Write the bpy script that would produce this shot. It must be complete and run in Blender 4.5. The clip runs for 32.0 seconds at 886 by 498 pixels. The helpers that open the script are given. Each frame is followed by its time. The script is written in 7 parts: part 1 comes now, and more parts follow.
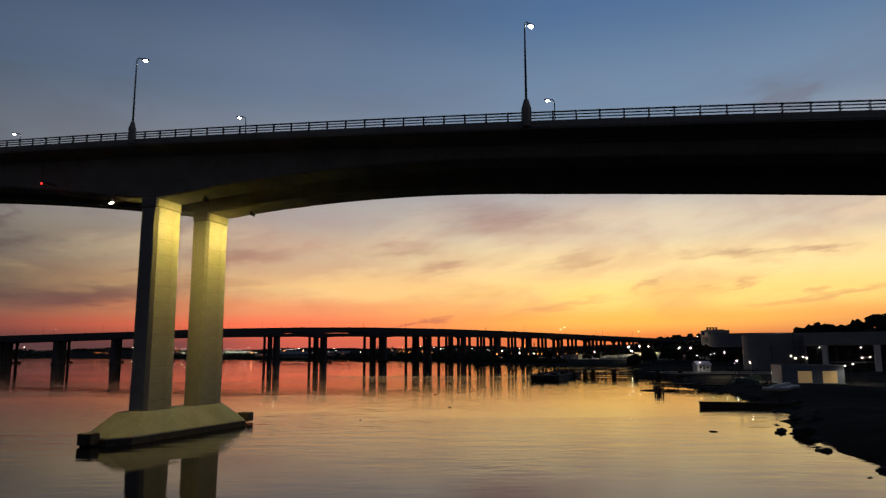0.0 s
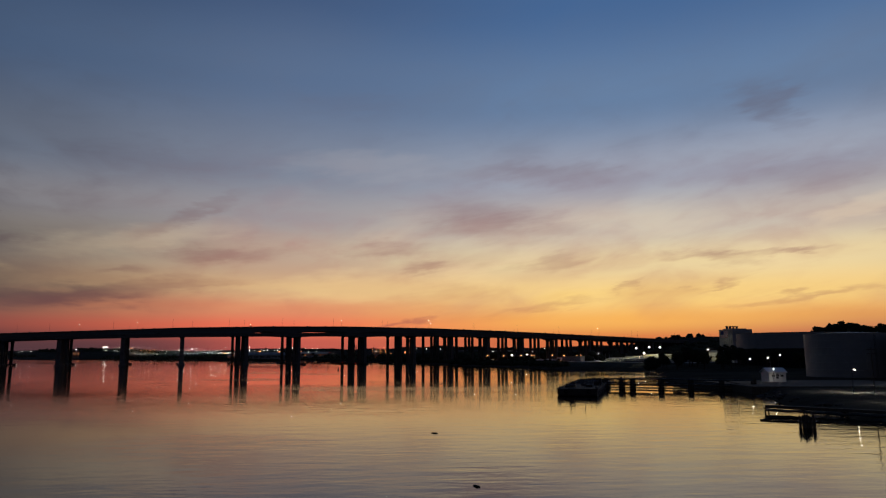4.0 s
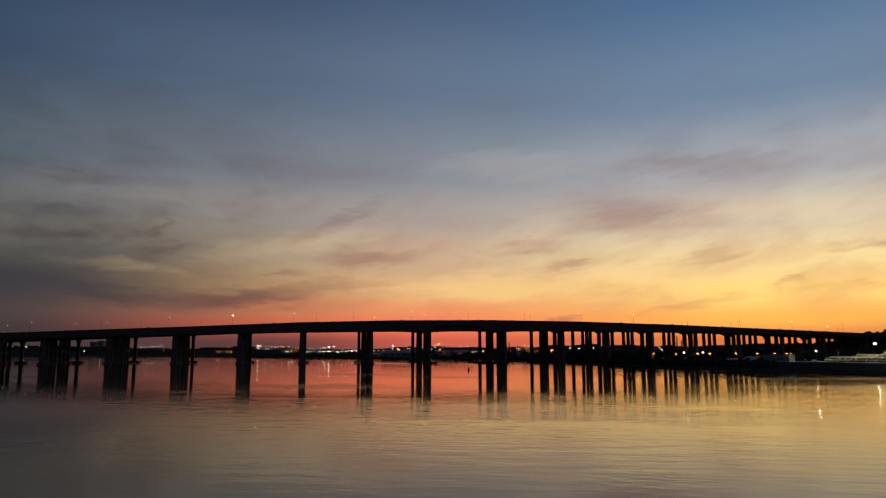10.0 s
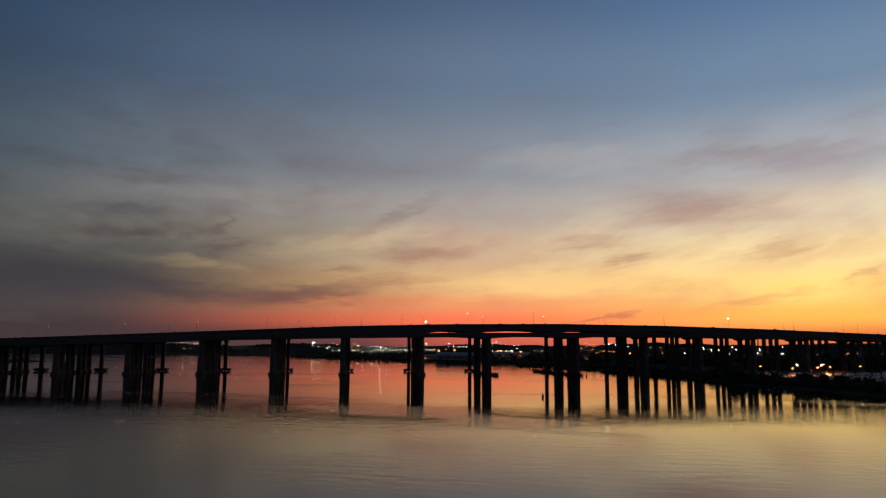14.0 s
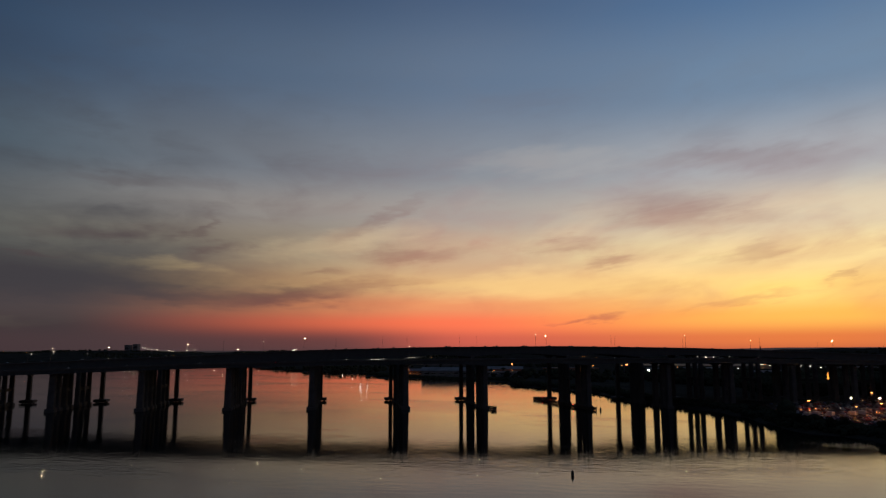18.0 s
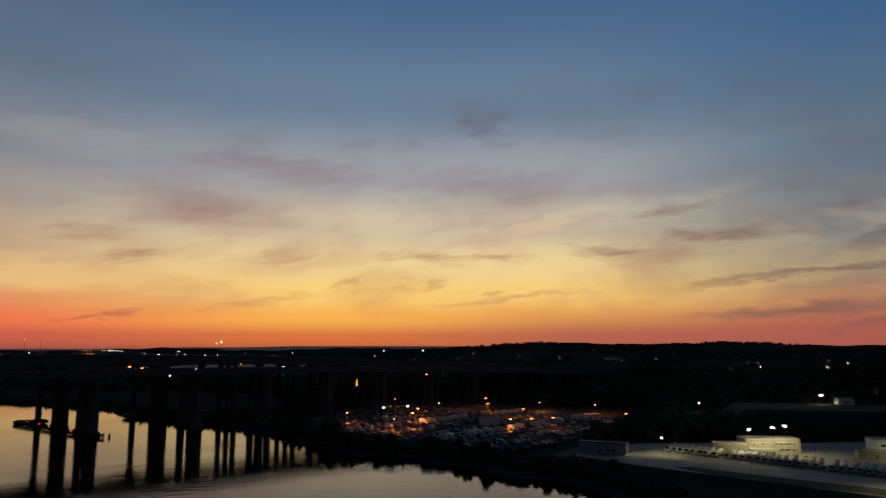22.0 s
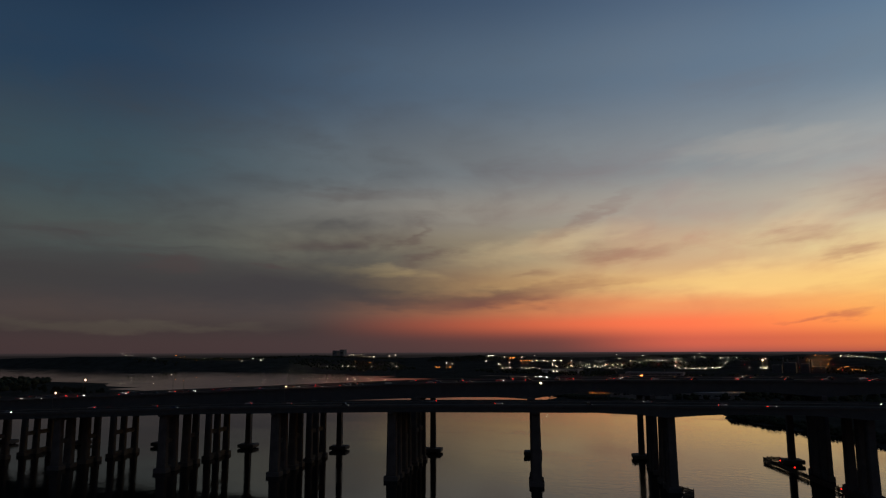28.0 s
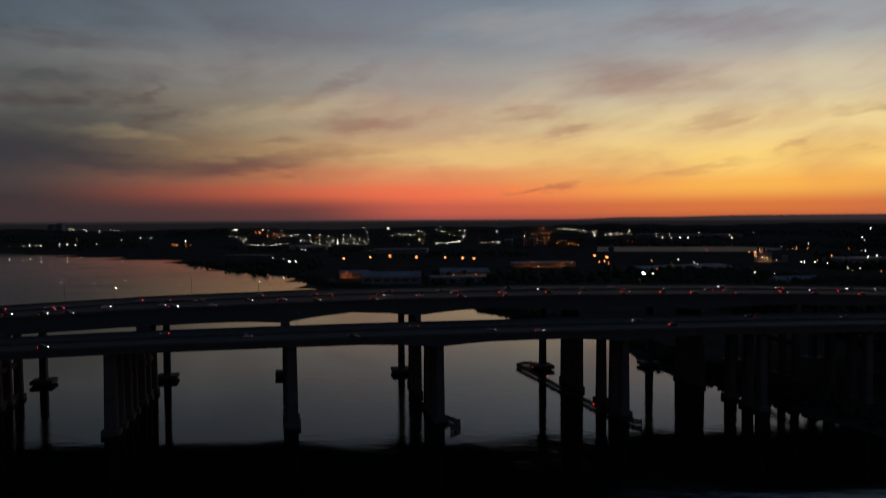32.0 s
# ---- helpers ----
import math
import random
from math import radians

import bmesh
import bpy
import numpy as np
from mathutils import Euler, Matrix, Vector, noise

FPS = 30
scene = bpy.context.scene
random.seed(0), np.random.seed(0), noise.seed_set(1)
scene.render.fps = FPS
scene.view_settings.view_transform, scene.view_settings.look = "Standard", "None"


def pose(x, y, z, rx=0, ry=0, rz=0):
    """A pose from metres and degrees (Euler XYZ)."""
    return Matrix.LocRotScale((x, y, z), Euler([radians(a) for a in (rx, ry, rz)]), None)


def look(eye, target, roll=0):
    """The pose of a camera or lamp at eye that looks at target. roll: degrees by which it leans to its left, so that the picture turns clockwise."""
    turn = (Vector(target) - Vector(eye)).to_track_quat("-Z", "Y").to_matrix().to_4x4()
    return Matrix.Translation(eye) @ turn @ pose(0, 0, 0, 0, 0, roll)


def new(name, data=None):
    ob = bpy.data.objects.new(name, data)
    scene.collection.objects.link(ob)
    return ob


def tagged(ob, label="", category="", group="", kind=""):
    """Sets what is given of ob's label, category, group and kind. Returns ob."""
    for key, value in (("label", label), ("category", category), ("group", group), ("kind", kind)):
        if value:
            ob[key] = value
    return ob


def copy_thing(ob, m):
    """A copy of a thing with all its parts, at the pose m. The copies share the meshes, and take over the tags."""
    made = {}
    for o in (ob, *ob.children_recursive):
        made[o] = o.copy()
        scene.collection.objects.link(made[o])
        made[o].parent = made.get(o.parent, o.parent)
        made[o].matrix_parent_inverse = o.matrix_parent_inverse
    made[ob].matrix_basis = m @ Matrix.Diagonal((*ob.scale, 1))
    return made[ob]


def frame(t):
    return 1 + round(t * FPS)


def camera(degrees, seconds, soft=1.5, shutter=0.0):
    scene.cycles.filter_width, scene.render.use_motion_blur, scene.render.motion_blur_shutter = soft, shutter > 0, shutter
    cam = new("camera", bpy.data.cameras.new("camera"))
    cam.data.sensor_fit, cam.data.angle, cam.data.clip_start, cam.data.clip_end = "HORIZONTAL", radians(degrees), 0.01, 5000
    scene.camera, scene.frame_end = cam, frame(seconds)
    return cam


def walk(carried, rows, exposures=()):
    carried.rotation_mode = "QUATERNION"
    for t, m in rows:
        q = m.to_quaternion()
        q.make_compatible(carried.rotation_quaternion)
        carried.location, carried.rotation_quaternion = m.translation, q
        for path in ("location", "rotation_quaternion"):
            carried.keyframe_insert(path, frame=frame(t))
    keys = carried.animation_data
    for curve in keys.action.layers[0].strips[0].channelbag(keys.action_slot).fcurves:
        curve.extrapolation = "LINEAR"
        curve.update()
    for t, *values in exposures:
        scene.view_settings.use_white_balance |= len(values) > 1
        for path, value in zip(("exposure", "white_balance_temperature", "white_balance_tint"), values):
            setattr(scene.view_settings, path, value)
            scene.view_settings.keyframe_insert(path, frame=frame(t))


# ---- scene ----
cam = camera(64.57, 32.0, soft=1.2, shutter=0.5)
PATH = [  # seconds, x, y, z, pitch up, turn left, roll
    (0.0, 0.0, 0.0, 14.5, 8.49, -1.12, -0.19),
    (0.5, -0.2, 11.6, 14.8, 8.53, -1.00, -0.10),
    (1.0, -0.6, 23.6, 15.0, 8.59, -0.89, -0.07),
    (1.5, -1.2, 35.9, 15.1, 8.62, -0.94, -0.03),
    (2.0, -1.5, 47.9, 15.1, 8.67, -1.06, -0.03),
    (2.5, -1.9, 60.0, 15.2, 8.68, -1.31, -0.03),
    (3.0, -2.5, 72.4, 15.4, 8.63, -1.89, -0.05),
    (3.5, -2.3, 84.7, 16.0, 8.57, -2.31, -0.13),
    (5.5, -2.6, 129.5, 16.1, 8.41, -2.77, -0.17),
    (6.0, -2.2, 140.9, 16.2, 8.37, -2.76, -0.19),
    (6.5, -2.4, 151.7, 16.3, 8.32, -2.78, -0.15),
    (7.0, -2.0, 163.8, 16.3, 8.29, -2.38, -0.16),
    (7.5, -1.6, 177.5, 16.2, 8.29, -1.00, -0.15),
    (8.0, -1.2, 191.2, 16.3, 8.30, 1.72, -0.10),
    (8.5, -0.8, 205.3, 15.8, 8.34, 4.24, -0.11),
    (9.0, -1.7, 219.5, 14.8, 8.41, 6.66, 0.01),
    (9.5, -3.9, 233.0, 14.4, 8.45, 8.09, -0.07),
    (10.0, -6.0, 246.6, 14.4, 8.46, 9.14, -0.05),
    (10.5, -8.2, 260.8, 14.8, 8.42, 10.03, -0.01),
    (11.0, -10.7, 275.4, 15.7, 8.37, 11.12, 0.06),
    (11.5, -13.3, 289.8, 16.9, 8.32, 12.59, 0.15),
    (12.0, -16.5, 304.0, 18.6, 8.24, 13.44, 0.18),
    (12.5, -19.4, 318.5, 21.1, 8.14, 13.60, 0.22),
    (13.0, -22.3, 333.0, 23.9, 8.07, 13.72, 0.31),
    (13.5, -26.8, 347.5, 26.8, 8.07, 13.71, 0.29),
    (14.0, -30.4, 362.1, 29.6, 8.08, 13.74, 0.26),
    (14.5, -34.4, 376.0, 32.3, 8.15, 13.73, 0.22),
    (16.5, -49.0, 432.0, 47.7, 8.06, 13.79, 0.29),
    (17.0, -52.0, 446.2, 49.5, 8.20, 13.89, 0.21),
    (17.5, -55.0, 459.4, 51.1, 8.30, 13.74, 0.08),
    (18.0, -60.1, 471.8, 54.0, 8.26, 12.47, 0.01),
    (18.5, -65.1, 484.4, 57.0, 8.18, 9.52, 0.02),
    (19.0, -69.3, 496.6, 59.4, 8.15, 3.82, -0.02),
    (19.5, -69.7, 509.3, 60.4, 8.14, -4.01, 0.02),
    (20.0, -70.9, 521.6, 61.0, 8.15, -12.34, -0.02),
    (20.5, -71.5, 532.7, 61.8, 8.16, -20.22, -0.13),
    (21.0, -70.8, 544.9, 62.5, 8.16, -25.94, 0.03),
    (21.5, -68.2, 558.6, 62.6, 8.20, -27.31, 0.01),
    (22.0, -64.4, 571.3, 62.5, 8.15, -25.19, 0.04),
    (22.5, -59.4, 583.8, 62.2, 8.17, -21.08, 0.01),
    (23.0, -56.2, 596.2, 61.6, 8.23, -15.51, -0.09),
    (23.5, -52.3, 608.4, 61.0, 8.29, -6.75, -0.12),
    (24.0, -49.1, 622.5, 60.6, 8.36, 5.37, -0.02),
    (24.5, -48.0, 636.8, 60.4, 8.37, 17.53, 0.02),
    (25.0, -49.7, 651.0, 60.2, 8.41, 29.12, 0.10),
    (25.5, -52.2, 664.1, 60.3, 8.40, 32.36, 0.01),
    (26.0, -56.9, 675.8, 60.9, 8.38, 28.97, 0.08),
    (26.5, -62.3, 688.6, 62.3, 8.46, 29.16, 0.04),
    (28.5, -85.2, 729.5, 80.2, 8.36, 29.43, -0.18),
    (29.0, -89.8, 737.0, 84.7, 8.24, 27.40, -0.13),
    (29.5, -94.3, 743.3, 88.0, 8.11, 18.00, -0.14),
    (30.0, -97.9, 749.0, 91.0, 8.00, 11.07, -0.00),
    (30.5, -99.9, 754.2, 93.9, 7.95, 9.47, 0.03),
    (31.0, -102.0, 760.7, 96.7, 8.01, 9.21, -0.07),
    (31.5, -104.6, 767.3, 99.4, 3.32, 9.12, -0.11),
    (32.0, -106.6, 774.7, 102.8, -2.38, 9.07, -0.31),
]
walk(cam, [(t, pose(x, y, z, 90 + up, 0, turn) @ pose(0, 0, 0, 0, 0, roll)) for t, x, y, z, up, turn, roll in PATH],
     exposures=[(0.0, 0.3, 6500, 12), (0.6, 0.25, 6350, 12), (1.0, 0.28, 6100, 12), (2.0, 0.1, 5650, 13), (3.0, 0.0, 5550, 15), (3.6, 0.0, 5650, 15), (5.5, -0.02, 6400, 12), (8.0, 0.02, 6450, 12), (9.0, 0.15, 6450, 12), (10.0, 0.18, 6500, 10), (13.0, 0.28, 6500, 10), (17.0, 0.28, 6500, 10), (19.0, 0.1, 6500, 10), (20.0, 0.0, 6500, 10), (21.5, -0.03, 6450, 10), (23.0, 0.0, 6450, 10), (24.5, 0.2, 6600, 6), (26.0, 0.22, 6850, 4.5), (29.0, 0.2, 6880, 5), (31.0, 0.08, 6800, 5), (32.0, 0.0, 6380, 6.5)])

# ---- sky and light ----
world = bpy.data.worlds.new("dusk_sky")
scene.world = world
world.use_nodes = True
wt = world.node_tree
wt.nodes.clear()


def wn(kind, **inputs):
    n = wt.nodes.new(kind)
    for k, v in inputs.items():
        n.inputs[k].default_value = v
    return n


def wmath(op, a, b=None, c=None):
    n = wt.nodes.new("ShaderNodeMath")
    n.operation = op
    for i, v in enumerate((a, b, c)):
        if v is None:
            continue
        if isinstance(v, (int, float)):
            n.inputs[i].default_value = v
        else:
            wt.links.new(v, n.inputs[i])
    return n.outputs[0]


def wramp(value, stops):
    """A colour ramp over 0..1 with stops of position and sRGB 0..255 colour."""
    n = wt.nodes.new("ShaderNodeValToRGB")
    n.color_ramp.interpolation = "EASE"
    els = n.color_ramp.elements
    while len(els) < len(stops):
        els.new(0.5)
    for el, (p, c) in zip(els, stops):
        el.position = p
        el.color = (*[((v / 255 + 0.055) / 1.055) ** 2.4 if v > 10 else v / 255 / 12.92 for v in c], 1)
    wt.links.new(value, n.inputs[0])
    return n.outputs[0]


def wmix(f, a, b, mode="MIX"):
    n = wt.nodes.new("ShaderNodeMix")
    n.data_type = "RGBA"
    n.blend_type = mode
    for sock, v in ((n.inputs[0], f), (n.inputs[6], a), (n.inputs[7], b)):
        if isinstance(v, (int, float)):
            sock.default_value = v
        elif isinstance(v, tuple):
            sock.default_value = v
        else:
            wt.links.new(v, sock)
    return n.outputs[2]


def wstep(value, lo, hi):
    n = wt.nodes.new("ShaderNodeMapRange")
    n.interpolation_type = "SMOOTHSTEP"
    wt.links.new(value, n.inputs[0])
    n.inputs[1].default_value, n.inputs[2].default_value = lo, hi
    return n.outputs[0]


sky_dir = wt.nodes.new("ShaderNodeTexCoord").outputs["Generated"]
sep = wt.nodes.new("ShaderNodeSeparateXYZ")
wt.links.new(sky_dir, sep.inputs[0])
# elevation and azimuth (from +y to the right), in degrees
el = wmath("MULTIPLY", wmath("ARCSINE", sep.outputs[2]), 57.2958)
az = wmath("MULTIPLY", wmath("ARCTAN2", sep.outputs[0], sep.outputs[1]), 57.2958)
e01 = wmath("POWER", wmath("MAXIMUM", wmath("DIVIDE", el, 90), 0.0), 0.5)   # finer near the horizon


def at(deg):
    return (deg / 90) ** 0.5


left_ramp = wramp(e01, [(0, (56, 50, 54)), (at(1.5), (68, 59, 61)), (at(3.6), (86, 74, 73)), (at(5.5), (74, 73, 74)), (at(9), (83, 92, 94)), (at(14), (66, 86, 100)), (at(22), (44, 68, 96)), (at(30), (32, 52, 80)), (at(44), (26, 42, 66)), (1, (24, 36, 56))])
red_ramp = wramp(e01, [(0, (140, 76, 74)), (at(0.9), (198, 92, 74)), (at(2.2), (240, 114, 78)), (at(3.6), (226, 142, 96)), (at(5.2), (212, 168, 118)), (at(8), (196, 174, 142)), (at(11), (160, 152, 146)), (at(15), (126, 132, 141)), (at(22), (92, 110, 133)), (at(30), (64, 84, 113)), (at(44), (46, 64, 92)), (1, (30, 44, 66))])
gold_ramp = wramp(e01, [(0, (170, 80, 60)), (at(1.0), (217, 117, 62)), (at(2.6), (251, 179, 82)), (at(4.5), (254, 210, 118)), (at(7), (240, 212, 150)), (at(10), (206, 192, 166)), (at(14), (162, 164, 168)), (at(20), (106, 128, 152)), (at(28), (72, 102, 138)), (at(44), (50, 72, 102)), (1, (30, 44, 66))])
right_ramp = wramp(e01, [(0, (124, 68, 68)), (at(1.6), (180, 92, 78)), (at(3.4), (188, 126, 92)), (at(6), (154, 138, 117)), (at(9), (116, 127, 132)), (at(15), (92, 115, 134)), (at(25), (62, 98, 138)), (at(44), (46, 68, 98)), (1, (30, 44, 66))])
dark_ramp = wramp(e01, [(0, (44, 42, 48)), (at(4), (47, 46, 54)), (at(12), (45, 48, 60)), (at(30), (40, 50, 70)), (1, (30, 44, 66))])
sky = wmix(wmath("MAXIMUM", wstep(az, -42, -13), wmath("MULTIPLY", wstep(el, 5, 12), wstep(az, -58, -18))), left_ramp, red_ramp)
# mauve murk under the red on the left
sky = wmix(wmath("MULTIPLY", wmath("MULTIPLY", wstep(el, 2.4, 0.6), wstep(az, -9, -22)), 0.8), sky, (0.075, 0.046, 0.05, 1))
sky = wmix(wstep(az, -12, 16), sky, gold_ramp)
sky = wmix(wstep(az, 31, 60), sky, right_ramp)
# rosy murk low in the north-west
sky = wmix(wmath("MULTIPLY", wmath("MULTIPLY", wstep(el, 4.2, 0.8), wstep(az, 16, 38)), 0.75), sky, (0.40, 0.115, 0.085, 1))
sky = wmix(wstep(wmath("ABSOLUTE", wmath("SUBTRACT", az, 8.0)), 62, 120), sky, dark_ramp)

# high streaked cloud: noise drawn out along the wind, lifting towards the right
bend = wmath("SUBTRACT", el, wmath("MULTIPLY", wstep(az, -22, 42), 5.5))


def streaks(across, along, seed, detail, warp, lo, hi):
    v = wt.nodes.new("ShaderNodeCombineXYZ")
    wt.links.new(wmath("MULTIPLY", az, across), v.inputs[0])
    wt.links.new(wmath("MULTIPLY", bend, along), v.inputs[1])
    v.inputs[2].default_value = seed
    n = wn("ShaderNodeTexNoise", Scale=1.0, Detail=detail, Roughness=0.55, Distortion=warp)
    wt.links.new(v.outputs[0], n.inputs["Vector"])
    return wstep(n.outputs[0], lo, hi), n.outputs[0]


broad, _ = streaks(0.062, 0.17, 3.7, 2, 0.4, 0.42, 0.66)
middle, _ = streaks(0.14, 0.36, 15.2, 4, 0.5, 0.45, 0.72)
patch, patch_raw = streaks(0.21, 0.46, 27.4, 4, 0.45, 0.48, 0.70)
fine, fine_raw = streaks(0.15, 0.85, 9.1, 4, 0.6, 0.46, 0.78)
height = wmath("MULTIPLY", wstep(el, 1.2, 5.0), wmath("SUBTRACT", 1.0, wmath("MULTIPLY", wstep(el, 9, 30), 0.9)))
cover = wmath("ADD", wmath("MULTIPLY", broad, 0.40), wmath("ADD", wmath("MULTIPLY", middle, 0.34), wmath("ADD", wmath("MULTIPLY", patch, 0.22), wmath("MULTIPLY", fine, 0.16))))
cover = wmath("MULTIPLY", cover, height)
shade = wramp(e01, [(0, (150, 72, 66)), (at(3), (190, 96, 78)), (at(5.5), (190, 128, 98)), (at(9), (178, 130, 116)), (at(13), (146, 124, 128)), (at(18), (104, 110, 122)), (1, (60, 74, 96))])
shade = wmix(wmath("MULTIPLY", wstep(az, 30, 52), 0.75), shade, (0.135, 0.115, 0.118, 1))
shade = wmix(wstep(az, -38, -8), (0.062, 0.060, 0.070, 1), shade)
sky = wmix(wmath("MULTIPLY", cover, 0.66), sky, shade)
# pale veils between the streaks
veil, _ = streaks(0.085, 0.34, 21.3, 3, 0.5, 0.46, 0.76)
pale = wramp(e01, [(0, (236, 150, 84)), (at(5), (252, 212, 136)), (at(9), (236, 210, 166)), (at(14), (188, 178, 168)), (1, (120, 136, 156))])
pale = wmix(wstep(az, -26, -40), pale, (0.17, 0.15, 0.11, 1))
sky = wmix(wmath("MULTIPLY", wmath("MULTIPLY", veil, wmath("MULTIPLY", height, wstep(el, 18, 9))), wmath("MULTIPLY", wstep(az, -30, 5), 0.26)), sky, pale)

# single clouds: azimuth, elevation, half length, half height (degrees), slope (degrees), strength
MID_STREAKS = (
    (28.6, 17.97, 2.89, 1.05, -32, 0.36),
    (6.0, 10.61, 5.14, 1.56, -8, 0.42),
    (-2.0, 8.33, 2.79, 0.55, 0, 0.40),
    (1.7, 6.95, 2.14, 0.42, 4, 0.45),
    (12.3, 7.50, 2.48, 0.50, 4, 0.30),
    (11.6, 3.56, 4.20, 0.27, 7, 0.26),
    (18.0, 5.10, 0.90, 0.35, 22, 0.32),
    (24.6, 5.10, 2.37, 0.26, 15, 0.30),
    (29.5, 4.19, 5.47, 0.25, 6, 0.32),
    (10.7, 14.60, 6.96, 0.63, -5, 0.24),
    (-17.4, 14.42, 5.48, 1.20, 4, 0.18),
    (-4.5, 20.05, 5.70, 0.88, 0, 0.14),
    (-17.7, 10.75, 4.44, 0.51, 22, 0.26),
    (-15.8, 7.64, 3.72, 0.42, 4, 0.34),
)
RIGHT_STREAKS = (
    (23.4, 7.07, 3.71, 0.51, -6, 0.50),
    (29.0, 7.55, 2.56, 0.28, 6, 0.42),
    (38.6, 8.09, 2.78, 0.41, 0, 0.50),
    (47.7, 8.95, 2.54, 0.65, 5, 0.50),
    (43.2, 10.83, 2.17, 0.49, 8, 0.40),
    (56.0, 10.31, 1.52, 0.49, 0, 0.42),
    (58.8, 8.04, 2.88, 0.63, 14, 0.50),
    (49.2, 5.43, 5.58, 0.34, 6, 0.46),
    (55.3, 5.90, 4.33, 0.28, 2, 0.50),
    (53.3, 2.95, 7.05, 0.54, 2, 0.60),
    (57.5, 1.88, 3.76, 0.32, 3, 0.50),
    (-0.4, 2.61, 2.24, 0.24, 2, 0.42),
    (30.4, 13.06, 7.06, 1.10, -2, 0.24),
    (11.0, 13.89, 7.44, 0.70, -4, 0.22),
)
LEFT_STREAKS = (
    (-37.7, 8.91, 5.10, 0.59, 4, 0.42),
    (-30.7, 7.90, 2.65, 0.40, 8, 0.42),
    (-42.8, 6.91, 1.50, 0.24, 0, 0.50),
    (-31.4, 9.41, 2.13, 0.35, 28, 0.30),
    (-24.8, 4.01, 4.99, 0.54, 6, 0.55),
    (-22.2, 6.07, 2.55, 0.36, 4, 0.36),
    (-33.4, 12.68, 3.78, 0.47, -2, 0.20),
    (-13.3, 8.08, 3.47, 0.49, 3, 0.30),
    (-38.2, 12.30, 3.50, 0.50, 0, 0.26),
    (-50.5, 7.06, 2.61, 0.61, 4, 0.45),
    (-55.9, 8.60, 5.52, 0.68, 0, 0.25),
    (-17.6, 5.27, 3.89, 0.45, 6, 0.30),
)
BANK_LOBES = (
    (-55.7, 5.00, 12.92, 1.52, 0, 0.55),
    (-39.9, 5.08, 10.47, 1.19, -3, 0.60),
    (-61.4, 6.18, 7.13, 0.81, 3, 0.40),
    (-43.0, 4.72, 7.07, 1.36, 0, 0.55),
    (-33.8, 4.05, 5.31, 0.86, -6, 0.50),
    (-25.8, 4.26, 5.41, 0.69, 3, 0.50),
)
VEILS = (
    (-3.9, 15.16, 6.11, 0.90, 0, 0.20),
    (16.9, 10.72, 5.49, 1.07, -4, 0.34),
    (-1.5, 5.34, 9.69, 1.01, 2, 0.30),
    (6.8, 6.92, 3.23, 0.55, 24, 0.30),
    (35.5, 10.45, 4.36, 0.64, 14, 0.22),
    (45.4, 11.80, 3.19, 0.52, 14, 0.14),
    (3.9, 5.79, 4.31, 0.55, 4, 0.30),
    (13.1, 5.31, 4.80, 0.54, 4, 0.30),
    (-34.8, 6.78, 3.40, 0.45, -4, 0.20),
    (-20.4, 8.94, 6.00, 0.78, 10, 0.26),
    (-7.9, 5.35, 5.96, 0.92, 0, 0.25),
    (-37.2, 6.85, 4.62, 0.45, -3, 0.18),
    (33.9, 10.13, 3.07, 0.55, 18, 0.28),
    (-53.6, 2.04, 8.81, 0.43, 0, 0.22),
)


def torn(across, along, seed, reach_a, reach_e):
    """A noise offset in azimuth and elevation that frays the clouds' edges."""
    v = wt.nodes.new("ShaderNodeCombineXYZ")
    wt.links.new(wmath("MULTIPLY", az, across), v.inputs[0])
    wt.links.new(wmath("MULTIPLY", bend, along), v.inputs[1])
    v.inputs[2].default_value = seed
    n = wn("ShaderNodeTexNoise", Scale=1.0, Detail=3, Roughness=0.6)
    wt.links.new(v.outputs[0], n.inputs["Vector"])
    d = wt.nodes.new("ShaderNodeVectorMath")
    d.operation = "MULTIPLY_ADD"
    wt.links.new(n.outputs["Color"], d.inputs[0])
    d.inputs[1].default_value = (reach_a, reach_e, 0)
    d.inputs[2].default_value = (-reach_a / 2, -reach_e / 2, 0)
    return d.outputs[0]


def vadd(a, c):
    n = wt.nodes.new("ShaderNodeVectorMath")
    wt.links.new(a, n.inputs[0])
    wt.links.new(c, n.inputs[1])
    return n.outputs[0]


flat_dir = wt.nodes.new("ShaderNodeCombineXYZ")
wt.links.new(az, flat_dir.inputs[0])
wt.links.new(el, flat_dir.inputs[1])
frayed = vadd(vadd(flat_dir.outputs[0], torn(0.11, 0.42, 31.0, 9.0, 2.5)), torn(0.36, 1.5, 47.0, 5.0, 1.3))


